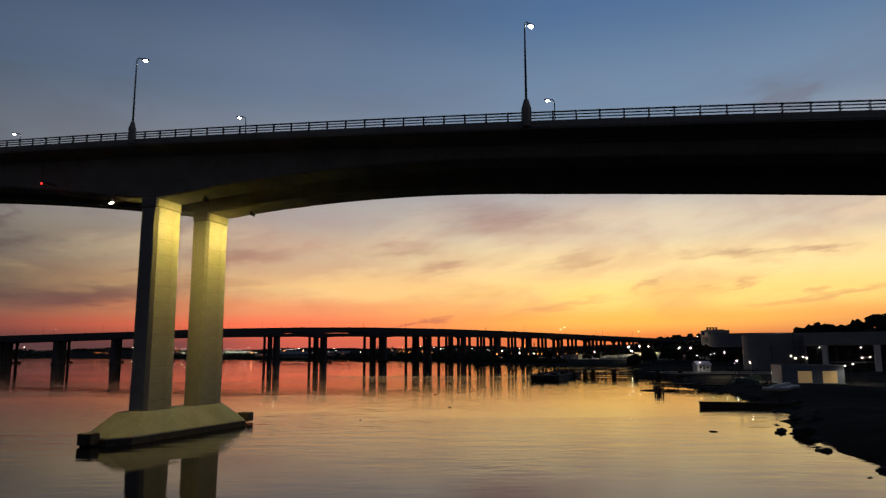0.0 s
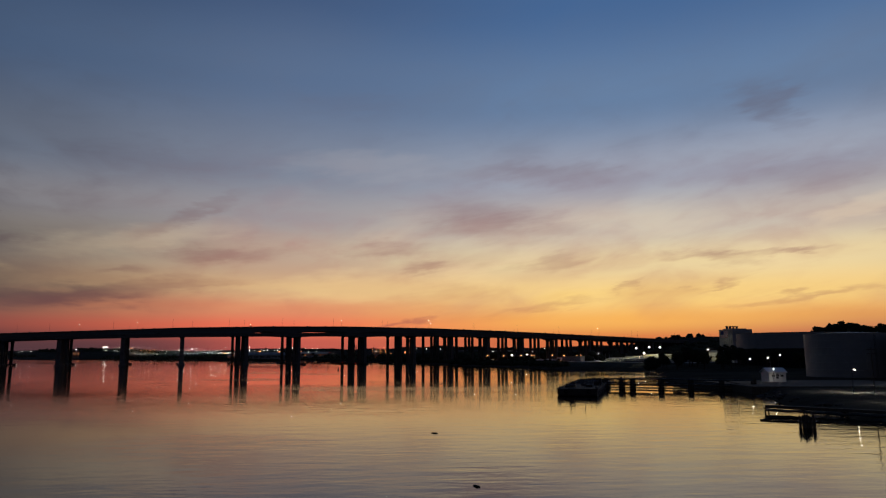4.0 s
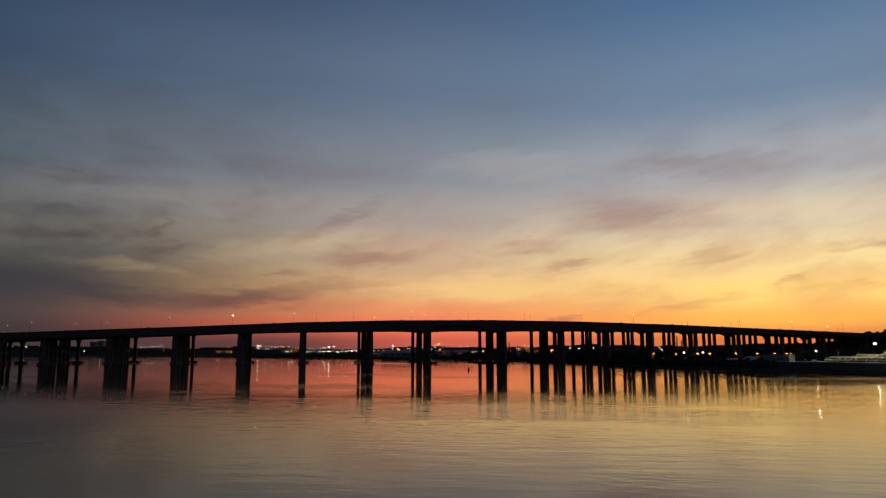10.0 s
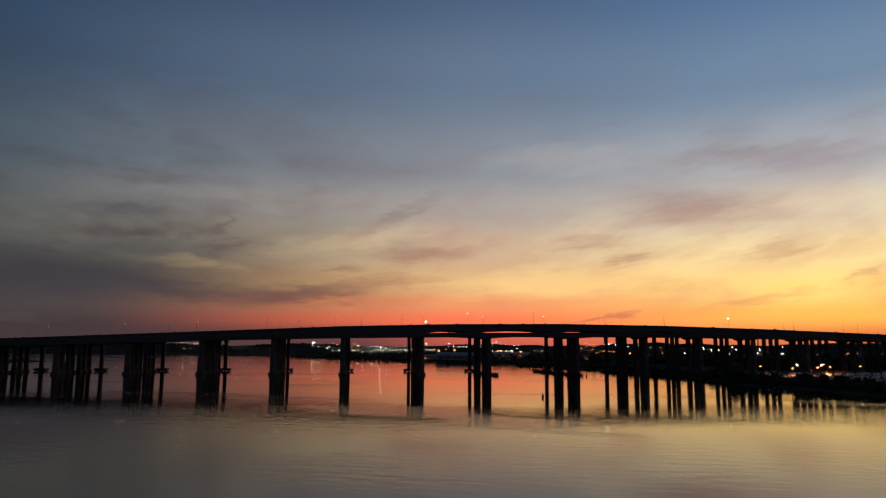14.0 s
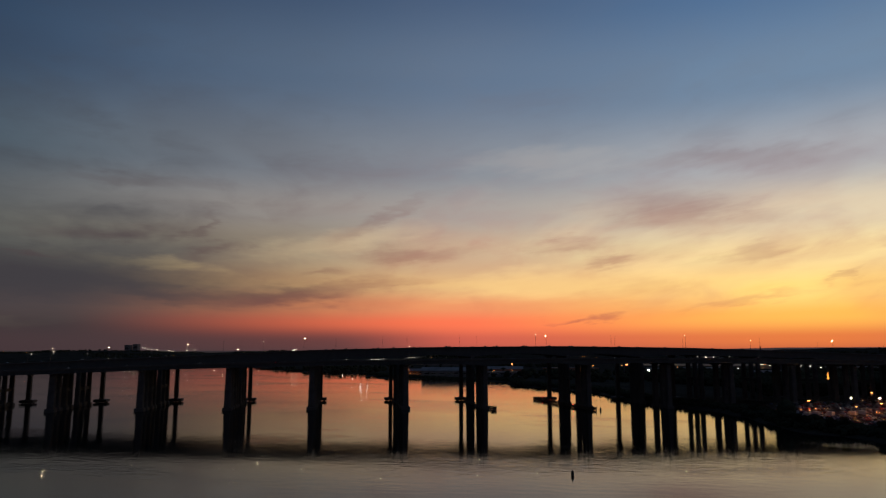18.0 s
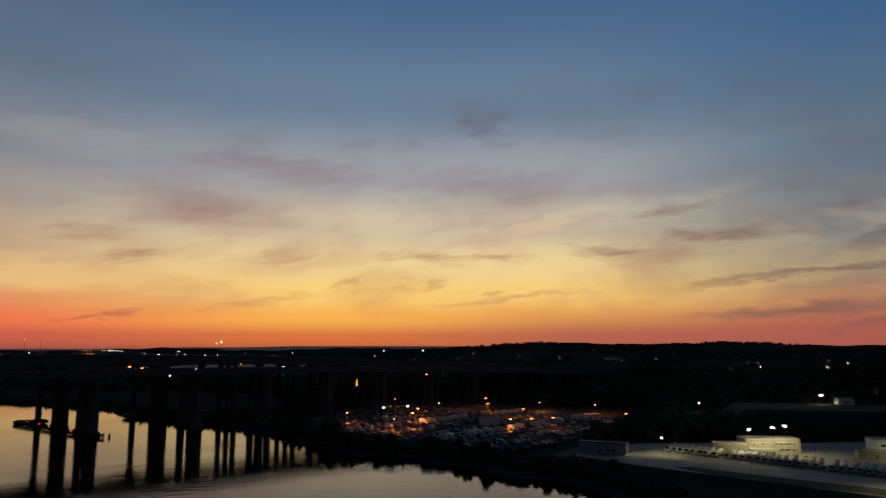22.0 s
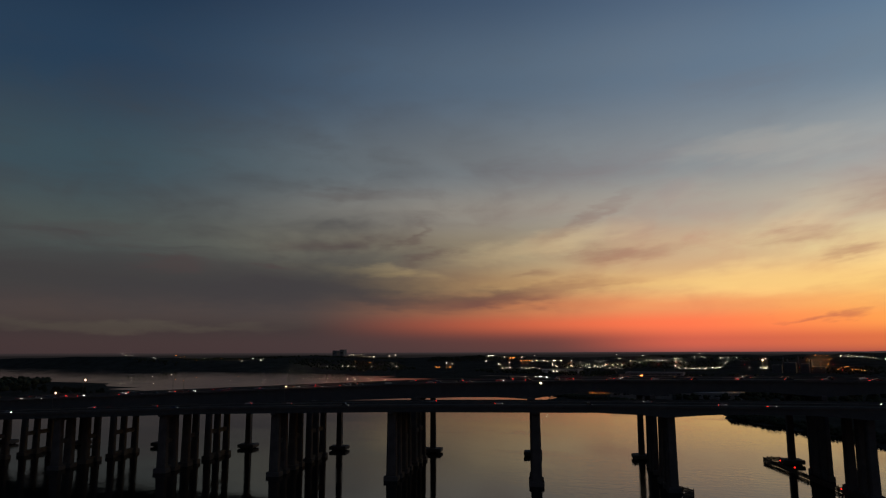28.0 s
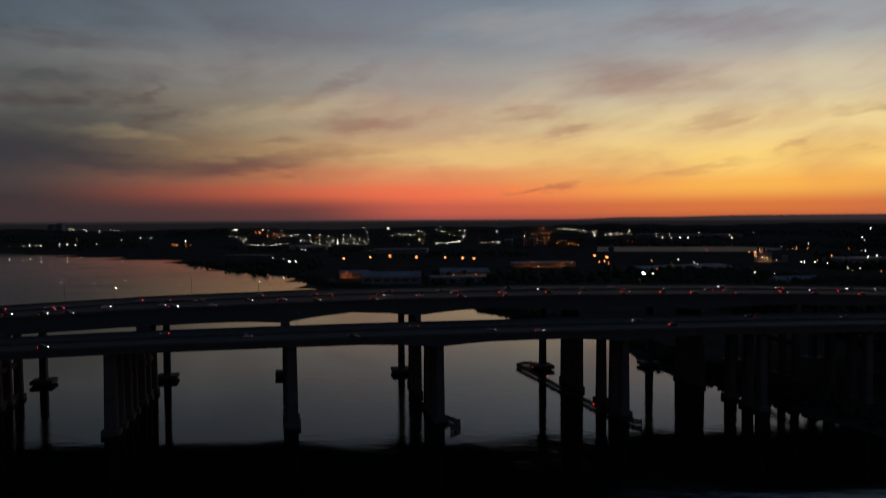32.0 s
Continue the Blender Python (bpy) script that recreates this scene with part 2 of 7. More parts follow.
def clouds(rows, soft=1.5):
    """How much of the sky a group of single clouds covers."""
    clear = 1.0
    for ca, ce, half_a, half_e, slope, amount in rows:
        mp = wt.nodes.new("ShaderNodeMapping")
        mp.vector_type = "TEXTURE"
        mp.inputs["Location"].default_value = (ca, ce, 0)
        mp.inputs["Rotation"].default_value = (0, 0, radians(slope))
        mp.inputs["Scale"].default_value = (half_a, half_e, 1)
        wt.links.new(frayed, mp.inputs[0])
        ln = wt.nodes.new("ShaderNodeVectorMath")
        ln.operation = "LENGTH"
        wt.links.new(mp.outputs[0], ln.inputs[0])
        rg = wt.nodes.new("ShaderNodeMapRange")
        rg.interpolation_type = "SMOOTHSTEP"
        rg.inputs[1].default_value, rg.inputs[2].default_value = 0.1, soft
        rg.inputs[3].default_value, rg.inputs[4].default_value = 1 - amount, 1.0
        wt.links.new(ln.outputs["Value"], rg.inputs[0])
        clear = wmath("MULTIPLY", rg.outputs[0], clear)
    return wmath("SUBTRACT", 1.0, clear)


sky = wmix(clouds(VEILS, 1.8), sky, pale)
# the long grey bank low in the south-west
bank_top = wmath("MULTIPLY_ADD", wstep(az, -54, -17), -4.0, 8.2)
ragged = wmath("MULTIPLY", wmath("SUBTRACT", fine_raw, 0.5), 5.0)
bank = wmath("MULTIPLY", wstep(wmath("ADD", wmath("SUBTRACT", bank_top, el), ragged), -1.2, 1.6), wstep(wmath("ADD", el, wmath("MULTIPLY", ragged, 0.4)), 2.6, 4.5))
bank = wmath("MULTIPLY", bank, wstep(az, -15, -30))
bank = wmath("MAXIMUM", wmath("MULTIPLY", bank, 0.45), clouds(BANK_LOBES))
sky = wmix(bank, sky, (0.058, 0.052, 0.060, 1))
wisp = wmix(0.36, shade, (0.13, 0.065, 0.06, 1))
grain = wmath("MULTIPLY_ADD", fine_raw, 1.5, 0.42)
for group in (MID_STREAKS, LEFT_STREAKS, RIGHT_STREAKS):
    sky = wmix(wmath("MULTIPLY", clouds(group, 1.6), grain), sky, wisp)
# the sky dims away from the afterglow
sky = wmix(1.0, sky, wmix(wstep(az, -8, -26), (1, 1, 1, 1), (0.79, 0.79, 0.79, 1)), "MULTIPLY")
sky = wmix(1.0, sky, wmix(wstep(az, -34, -56), (1, 1, 1, 1), (0.90, 0.90, 0.90, 1)), "MULTIPLY")
# low hazy hills along the horizon, and the land before them
hill = wmath("ADD", wmath("MULTIPLY", wstep(az, 1, 6), 0.15), wmath("MULTIPLY", wstep(az, 9, 14), 0.10))
hill = wmath("ADD", hill, wmath("MULTIPLY", wmath("SUBTRACT", fine_raw, 0.5), 0.06))
above = wmath("SUBTRACT", el, hill)
sky = wmix(wstep(above, -0.03, 0.03), (0.030, 0.023, 0.026, 1), sky)
sky = wmix(wstep(el, -0.25, -0.02), (0.010, 0.009, 0.010, 1), sky)
bg = wt.nodes.new("ShaderNodeBackground")
out = wt.nodes.new("ShaderNodeOutputWorld")
wt.links.new(sky, bg.inputs[0])
wt.links.new(bg.outputs[0], out.inputs[0])

# ---- materials ----


def material(name, color, rough=0.8, metal=0.0, grain=0.0, scale=1.0, bump=0.0, dark=0.6, emit=0.0):
    m = bpy.data.materials.new(name)
    m.use_nodes = True
    nt = m.node_tree
    b = nt.nodes["Principled BSDF"]
    b.inputs["Base Color"].default_value = (*color, 1)
    b.inputs["Roughness"].default_value = rough
    b.inputs["Metallic"].default_value = metal
    if rough > 0.75:
        b.inputs["Specular IOR Level"].default_value = 0.12
    if emit:
        b.inputs["Emission Color"].default_value = (*color, 1)
        b.inputs["Emission Strength"].default_value = emit
    if grain or bump:
        tc = nt.nodes.new("ShaderNodeTexCoord")
        n1 = nt.nodes.new("ShaderNodeTexNoise")
        n1.inputs["Scale"].default_value = scale
        n1.inputs["Detail"].default_value = 6
        nt.links.new(tc.outputs["Object"], n1.inputs["Vector"])
        n2 = nt.nodes.new("ShaderNodeTexNoise")
        n2.inputs["Scale"].default_value = scale * 9
        n2.inputs["Detail"].default_value = 3
        nt.links.new(tc.outputs["Object"], n2.inputs["Vector"])
        mx = nt.nodes.new("ShaderNodeMix")
        mx.inputs[0].default_value = 0.4
        nt.links.new(n1.outputs[0], mx.inputs[2])
        nt.links.new(n2.outputs[0], mx.inputs[3])
        rp = nt.nodes.new("ShaderNodeMapRange")
        rp.inputs[1].default_value, rp.inputs[2].default_value = 0.3, 0.7
        rp.inputs[3].default_value, rp.inputs[4].default_value = 1 - grain, 1 + grain * dark
        nt.links.new(mx.outputs[0], rp.inputs[0])
        mul = nt.nodes.new("ShaderNodeMix")
        mul.data_type, mul.blend_type = "RGBA", "MULTIPLY"
        mul.inputs[0].default_value = 1
        mul.inputs[6].default_value = (*color, 1)
        nt.links.new(rp.outputs[0], mul.inputs[7])
        nt.links.new(mul.outputs[2], b.inputs["Base Color"])
        if bump:
            bp = nt.nodes.new("ShaderNodeBump")
            bp.inputs["Strength"].default_value = bump
            bp.inputs["Distance"].default_value = 0.05
            nt.links.new(mx.outputs[0], bp.inputs["Height"])
            nt.links.new(bp.outputs[0], b.inputs["Normal"])
    return m


CONCRETE = material("concrete", (0.34, 0.32, 0.27), 0.85, grain=0.25, scale=0.25, bump=0.3)
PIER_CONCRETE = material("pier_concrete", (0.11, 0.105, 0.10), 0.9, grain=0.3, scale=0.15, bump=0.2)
DARK_STEEL = material("dark_steel", (0.06, 0.065, 0.07), 0.5, 0.6, grain=0.2, scale=0.5)
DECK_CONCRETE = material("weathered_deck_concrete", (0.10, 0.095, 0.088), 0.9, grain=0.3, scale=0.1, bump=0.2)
GIRDER = material("girder_paint", (0.07, 0.08, 0.085), 0.6, grain=0.2, scale=0.2)
ASPHALT = material("asphalt", (0.042, 0.040, 0.038), 0.9, grain=0.3, scale=0.2, bump=0.2)
ASPHALT.node_tree.nodes["Principled BSDF"].inputs["Specular IOR Level"].default_value = 0.02
DECK_ROAD = material("worn_deck_asphalt", (0.078, 0.066, 0.054), 0.9, grain=0.3, scale=0.15, bump=0.2)
TIMBER = material("wet_timber", (0.09, 0.075, 0.06), 0.85, grain=0.4, scale=1.5, bump=0.4)
SOIL = material("ground_scrub", (0.058, 0.052, 0.041), 0.95, grain=0.5, scale=0.02, bump=0.5)
LAMP_WHITE = material("lamp_white", (1.0, 0.86, 0.66), emit=40)
LAMP_ORANGE = material("lamp_sodium", (1.0, 0.22, 0.04), emit=3.4)
LAMP_VIADUCT = material("lamp_viaduct", (1.0, 0.74, 0.36), emit=150)
LAMP_ORANGE_BIG = material("lamp_sodium_mast", (1.0, 0.27, 0.08), emit=4.5)
LAMP_WHITE_BIG = material("lamp_white_mast", (1.0, 0.95, 0.85), emit=14)
UPLIGHT_GLOW = material("uplight_glow", (1.0, 0.33, 0.05), emit=1.8)
LAMP_FAR = material("lamp_far_white", (1.0, 0.88, 0.66), emit=9)
LAMP_FAR_AMBER = material("lamp_far_amber", (1.0, 0.28, 0.06), emit=4)
SOIL.node_tree.nodes["Principled BSDF"].inputs["Specular IOR Level"].default_value = 0.0
LAMP_RED = material("lamp_red", (1.0, 0.02, 0.015), emit=4)

# ---- mesh helpers ----


def part(name, bm, mat, parent=None, label="", smooth=False):
    """One mesh object from a bmesh, under parent if given."""
    me = bpy.data.meshes.new(name)
    bm.to_mesh(me)
    bm.free()
    if smooth:
        for p in me.polygons:
            p.use_smooth = True
    me.materials.append(mat)
    ob = new(name, me)
    if parent:
        ob.parent = parent
    return tagged(ob, label)


def mesh_part(name, me, parent, m=None):
    """A further object on a mesh that is already there."""
    ob = new(name, me)
    ob.parent = parent
    if m is not None:
        ob.matrix_local = m
    return ob


def empty(name, m, label="", category="", group="", kind=""):
    ob = new(name)
    ob.matrix_basis = m
    return tagged(ob, label, category, group, kind)


def box(bm, x0, x1, y0, y1, z0, z1, bevel=0.0, m=None):
    """A box, chamfered when bevel is given."""
    r = bmesh.ops.create_cube(bm, size=1)
    vs = r["verts"]
    mm = Matrix.Translation(((x0 + x1) / 2, (y0 + y1) / 2, (z0 + z1) / 2)) @ Matrix.Diagonal((x1 - x0, y1 - y0, z1 - z0, 1))
    bmesh.ops.transform(bm, verts=vs, matrix=mm)
    if bevel:
        es = list({e for v in vs for e in v.link_edges})
        r2 = bmesh.ops.bevel(bm, geom=es, offset=bevel, segments=1, affect="EDGES")
        vs = list({v for f in r2["faces"] for v in f.verts} | {v for v in vs if v.is_valid})
    if m is not None:
        bmesh.ops.transform(bm, verts=vs, matrix=m)
    return bm


def cyl(bm, r0, r1, z0, z1, seg=12, m=None):
    r = bmesh.ops.create_cone(bm, cap_ends=True, segments=seg, radius1=r0, radius2=r1, depth=z1 - z0)
    mm = Matrix.Translation((0, 0, (z0 + z1) / 2))
    bmesh.ops.transform(bm, verts=r["verts"], matrix=(m @ mm) if m is not None else mm)
    return bm


def tube(bm, pts, r, seg=6):
    """A round bar along points."""
    rings = []
    pts = [Vector(p) for p in pts]
    for i, p in enumerate(pts):
        d = (pts[min(i + 1, len(pts) - 1)] - pts[max(i - 1, 0)]).normalized()
        a = d.cross(Vector((0, 0, 1)))
        a = a.normalized() if a.length > 1e-3 else Vector((1, 0, 0))
        b = d.cross(a)
        rings.append([bm.verts.new(p + r * (math.cos(2 * math.pi * k / seg) * a + math.sin(2 * math.pi * k / seg) * b)) for k in range(seg)])
    for q, w in zip(rings, rings[1:]):
        for k in range(seg):
            bm.faces.new((q[k], q[(k + 1) % seg], w[(k + 1) % seg], w[k]))
    bm.faces.new(rings[0][::-1])
    bm.faces.new(rings[-1])
    return bm


def sweep(bm, sections, closed=True):
    """A skin through sections (lists of points in the same order), capped at its ends."""
    rings = [[bm.verts.new(p) for p in s] for s in sections]
    n = len(rings[0])
    for a, b in zip(rings, rings[1:]):
        for k in range(n if closed else n - 1):
            bm.faces.new((a[k], a[(k + 1) % n], b[(k + 1) % n], b[k]))
    if closed:
        bm.faces.new(rings[0][::-1])
        bm.faces.new(rings[-1])
    bmesh.ops.recalc_face_normals(bm, faces=bm.faces)
    return bm


def smooth01(v):
    v = np.clip(v, 0, 1)
    return v * v * (3 - 2 * v)


# ---- water and ground ----
# the north shore from the near yard up the river, then the far banks
WATER_Z = 1.3
NORTH = [(38, -400), (41, 0), (47, 75), (57, 114), (80, 150), (90, 196), (94, 226), (100, 258), (112, 305), (121, 346), (126, 382), (112, 394), (124, 445), (150, 505), (168, 577), (200, 668), (182, 735), (130, 795), (137, 836), (114, 893), (94, 948), (60, 993), (44, 1123), (-36, 1264), (-66, 1398), (-160, 1520), (-200, 1570), (-214, 1690), (-396, 1781), (-470, 1800), (-560, 1960), (-1045, 2373), (-1947, 2864), (-3200, 3000), (-7000, 3100), (-7000, 9000), (9000, 9000), (9000, -400)]
SOUTH = [(-7000, -900), (-1500, -900), (-1150, 300), (-1050, 800), (-1120, 1300), (-1110, 1500), (-1300, 1640), (-1560, 1800), (-2100, 1880), (-7000, 1900)]


def shore_distance(px, py, poly):
    """Metres from the polygon's edge, positive inside."""
    d = np.full(px.shape, 1e9)
    inside = np.zeros(px.shape, bool)
    for (x0, y0), (x1, y1) in zip(poly, poly[1:] + poly[:1]):
        ex, ey = x1 - x0, y1 - y0
        t = np.clip(((px - x0) * ex + (py - y0) * ey) / (ex * ex + ey * ey), 0, 1)
        d = np.minimum(d, np.hypot(px - x0 - t * ex, py - y0 - t * ey))
        if ey:
            inside ^= ((y0 > py) != (y1 > py)) & (px < ex * (py - y0) / ey + x0)
    return np.where(inside, d, -d)


def ground_height(px, py):
    px, py = np.asarray(px, float), np.asarray(py, float)
    wob = 4 * np.sin(px / 23 + py / 31) + 3 * np.sin(px / 9 - py / 13) + 2 * np.sin(px / 5.1 + py / 4.3)
    d = np.maximum(shore_distance(px, py, NORTH), shore_distance(px, py, SOUTH)) + wob * 0.7
    z = np.where(d > 0, np.minimum(0.35 * d, 2.2 + 0.004 * np.minimum(d, 200)), np.maximum(0.25 * d, -3.0))
    far = np.hypot(px + 60, py - 600)
    bearing = np.degrees(np.arctan2(px + 60, py - 600))
    ridge = 60 - 17 * smooth01((4 - bearing) / 22) + 32 * smooth01((bearing - 20) / 14) * smooth01((75 - bearing) / 25) + 7 * np.sin(bearing / 2.3) + 4 * np.sin(bearing * 1.9 + 1)
    z = z + np.where(d > 0, (ridge - 2) * smooth01((far - 2600) / 1700), 0)
    # the wooded rise behind the tanks
    hill = 40 * np.exp(-(((px - 545) / 130) ** 2 + ((py - 1400) / 140) ** 2)) + 34 * np.exp(-(((px - 470) / 85) ** 2 + ((py - 700) / 95) ** 2)) + 26 * np.exp(-(((px - 640) / 130) ** 2 + ((py - 800) / 190) ** 2)) + 9 * np.exp(-(((px - 245) / 40) ** 2 + ((py - 690) / 60) ** 2)) + 24 * np.exp(-(((px - 518) / 42) ** 2 + ((py - 935) / 75) ** 2)) + 16 * np.exp(-(((px - 640) / 200) ** 2 + ((py - 1150) / 200) ** 2))
    return WATER_Z + z + np.where(d > 0, hill * smooth01(d / 120), 0)


def graded(lo, hi, fine_lo, fine_hi, step):
    """Grid lines, close in the fine range and widening outside."""
    mid = list(np.arange(fine_lo, fine_hi + step, step))
    a, b, s = [fine_lo], [mid[-1]], step
    while a[-1] > lo:
        s = min(s * 1.22, 120)
        a.append(a[-1] - s)
    s = step
    while b[-1] < hi:
        s = min(s * 1.22, 120)
        b.append(b[-1] + s)
    return np.array(a[:0:-1] + mid + b[1:])


gx, gy = graded(-6000, 6000, -260, 480, 6), graded(-900, 6500, 40, 1330, 7)
GX, GY = np.meshgrid(gx, gy)
GZ = ground_height(GX, GY)
n_y, n_x = GX.shape


def mesh_height(px, py):
    """Height of the ground mesh itself, between its grid lines."""
    i = np.clip(np.searchsorted(gx, px) - 1, 0, n_x - 2)
    j = np.clip(np.searchsorted(gy, py) - 1, 0, n_y - 2)
    u = np.clip((px - gx[i]) / (gx[i + 1] - gx[i]), 0, 1)
    v = np.clip((py - gy[j]) / (gy[j + 1] - gy[j]), 0, 1)
    return (GZ[j, i] * (1 - u) + GZ[j, i + 1] * u) * (1 - v) + (GZ[j + 1, i] * (1 - u) + GZ[j + 1, i + 1] * u) * v


idx = np.arange(n_x * n_y).reshape(n_y, n_x)
quads = np.stack([idx[:-1, :-1], idx[:-1, 1:], idx[1:, 1:], idx[1:, :-1]], -1).reshape(-1, 4)
me = bpy.data.meshes.new("ground")
me.from_pydata(np.stack([GX, GY, GZ], -1).reshape(-1, 3).tolist(), [], quads.tolist())
me.materials.append(SOIL)
for p in me.polygons:
    p.use_smooth = True
tagged(new("ground", me), "dark river bank with scrub, earth and distant hills", "ground", kind="structure")

WATER = bpy.data.materials.new("river_water")
WATER.use_nodes = True
nt = WATER.node_tree
b = nt.nodes["Principled BSDF"]
b.inputs["Base Color"].default_value = (0.004, 0.005, 0.005, 1)
b.inputs["Roughness"].default_value = 0.06
b.inputs["IOR"].default_value = 1.29
tc = nt.nodes.new("ShaderNodeTexCoord")


def wave(scale, stretch, turn, detail):
    mp = nt.nodes.new("ShaderNodeMapping")
    mp.inputs["Rotation"].default_value = (0, 0, radians(turn))
    mp.inputs["Scale"].default_value = (scale * stretch, scale, scale)
    nt.links.new(tc.outputs["Object"], mp.inputs[0])
    n = nt.nodes.new("ShaderNodeTexNoise")
    n.inputs["Scale"].default_value = 1
    n.inputs["Detail"].default_value = detail
    nt.links.new(mp.outputs[0], n.inputs[0])
    return n.outputs[0]


def nmath(op, a, c):
    n = nt.nodes.new("ShaderNodeMath")
    n.operation = op
    for i, v in enumerate((a, c)):
        if isinstance(v, (int, float)):
            n.inputs[i].default_value = v
        else:
            nt.links.new(v, n.inputs[i])
    return n.outputs[0]


ripple = nmath("SUBTRACT", nmath("ADD", nmath("MULTIPLY", wave(0.8, 0.45, 14, 3), 0.34), nmath("MULTIPLY", wave(0.24, 0.4, -8, 3), 1.3)), 0.82)
patch = nmath("MAXIMUM", nmath("SUBTRACT", nmath("MULTIPLY", wave(0.011, 0.55, 5, 3), 3.4), 1.0), 0.22)
# sharp-edged cat's paws of wind
paws = nt.nodes.new("ShaderNodeMapRange")
paws.interpolation_type = "SMOOTHSTEP"
nt.links.new(wave(0.0095, 0.55, 12, 5), paws.inputs[0])
paws.inputs[1].default_value, paws.inputs[2].default_value = 0.545, 0.60
paws.inputs[4].default_value = 0.8
patch = nmath("ADD", patch, paws.outputs[0])
nt.links.new(nmath("ADD", nmath("MULTIPLY", paws.outputs[0], 0.06), 0.05), b.inputs["Roughness"])
bp = nt.nodes.new("ShaderNodeBump")
bp.inputs["Strength"].default_value = 0.5
bp.inputs["Distance"].default_value = 0.12
nt.links.new(nmath("MULTIPLY", ripple, patch), bp.inputs["Height"])
nt.links.new(bp.outputs[0], b.inputs["Normal"])
bm = bmesh.new()
bmesh.ops.create_grid(bm, x_segments=24, y_segments=24, size=6000)
water = part("water", bm, WATER)
water.location = (0, 2400, WATER_Z)
tagged(water, "calm river reflecting the sunset sky", "water", kind="structure")

# ---- the near box-girder bridge ----
NB = Matrix.Translation((-46.7, 108.0, 0)) @ Matrix.Rotation(radians(-20), 4, "Z")   # x along the deck, y away


def deck_z(s):
    """The near bridge's deck height along it, falling towards the north bank."""
    return 48.6 - 0.058 * s - (0.00014 if s > 0 else 0.00012) * s * s


def soffit_z(s):
    """The box's underside, deepest over the columns."""
    r = min(1.0, abs(s + 2) / (62 if s > -2 else 95))
    return deck_z(s) - 3.4 - 5.4 * (1 - r) ** 2


near_bridge = empty("concrete_bridge", NB, "concrete box-girder road bridge with lit columns at dusk", "bridge")
STATIONS = list(range(-220, -60, 20)) + list(range(-60, 64, 6)) + list(range(70, 230, 20))
CONDUIT = material("galvanised_pipe", (0.25, 0.26, 0.27), 0.45, 0.8, grain=0.2, scale=2)
for y0, y1, c0, c1 in ((2.2, 16.0, 6.6, 12.8), (16.4, 32.4, 19.8, 26.0)):
    bm = bmesh.new()
    secs = []
    for s in STATIONS:
        zd, zs = deck_z(s), soffit_z(s) - (1.0 * min(1.0, max(0.0, s / 60)) if y0 > 10 else 0)
        secs.append([(s, y0, zd), (s, y0, zd - 0.75), (s, c0 - 0.9, zd - 1.3), (s, c0, zs + 0.25), (s, c0 + 0.25, zs), (s, c1 - 0.25, zs), (s, c1, zs + 0.25), (s, c1 + 0.9, zd - 1.3), (s, y1, zd - 0.75), (s, y1, zd)])
    sweep(bm, secs)
    girder = part("girder", bm, CONCRETE, near_bridge, "haunched grey concrete box girder")
    bm = bmesh.new()
    sweep(bm, [[(s, y0 + 0.5, deck_z(s) + 0.004), (s, y0 + 0.5, deck_z(s) + 0.09), (s, y1 - 0.5, deck_z(s) + 0.09), (s, y1 - 0.5, deck_z(s) + 0.004)] for s in STATIONS])
    part("roadway", bm, ASPHALT, near_bridge, "asphalt carriageway")
    # concrete kerb walls under the railings
    for k0, k1 in ((y0 - 0.12, y0 + 0.35), (y1 - 0.35, y1 + 0.12)):
        bm = bmesh.new()
        sweep(bm, [[(s, k0, deck_z(s) - 0.55), (s, k0, deck_z(s) + 0.35), (s, k1, deck_z(s) + 0.35), (s, k1, deck_z(s) - 0.55)] for s in STATIONS])
        part("kerb", bm, CONCRETE, near_bridge, "concrete edge beam")
    bm = bmesh.new()
    tube(bm, [(s, c0 - 1.0, deck_z(s) - 1.62) for s in STATIONS], 0.09)
    part("conduit", bm, CONDUIT, near_bridge, "steel pipe under the deck wing")
    # expansion-width segment joints of the box, every 6 m beside the columns
    joint = bmesh.new()
    box(joint, -0.03, 0.03, 0, c1 - c0 - 0.7, -0.02, 0.02)
    jm = part("segment_joint", joint, PIER_CONCRETE, girder)
    low = 1.0 if y0 > 10 else 0.0
    jm.location = (-39, c0 + 0.35, soffit_z(-39) - 0.012)
    for s in range(-33, 64, 6):
        if abs(s + 2) > 4:
            mesh_part("segment_joint", jm.data, girder, Matrix.Translation((s, c0 + 0.35, soffit_z(s) - 0.012 - low * min(1.0, max(0.0, s / 60)))))

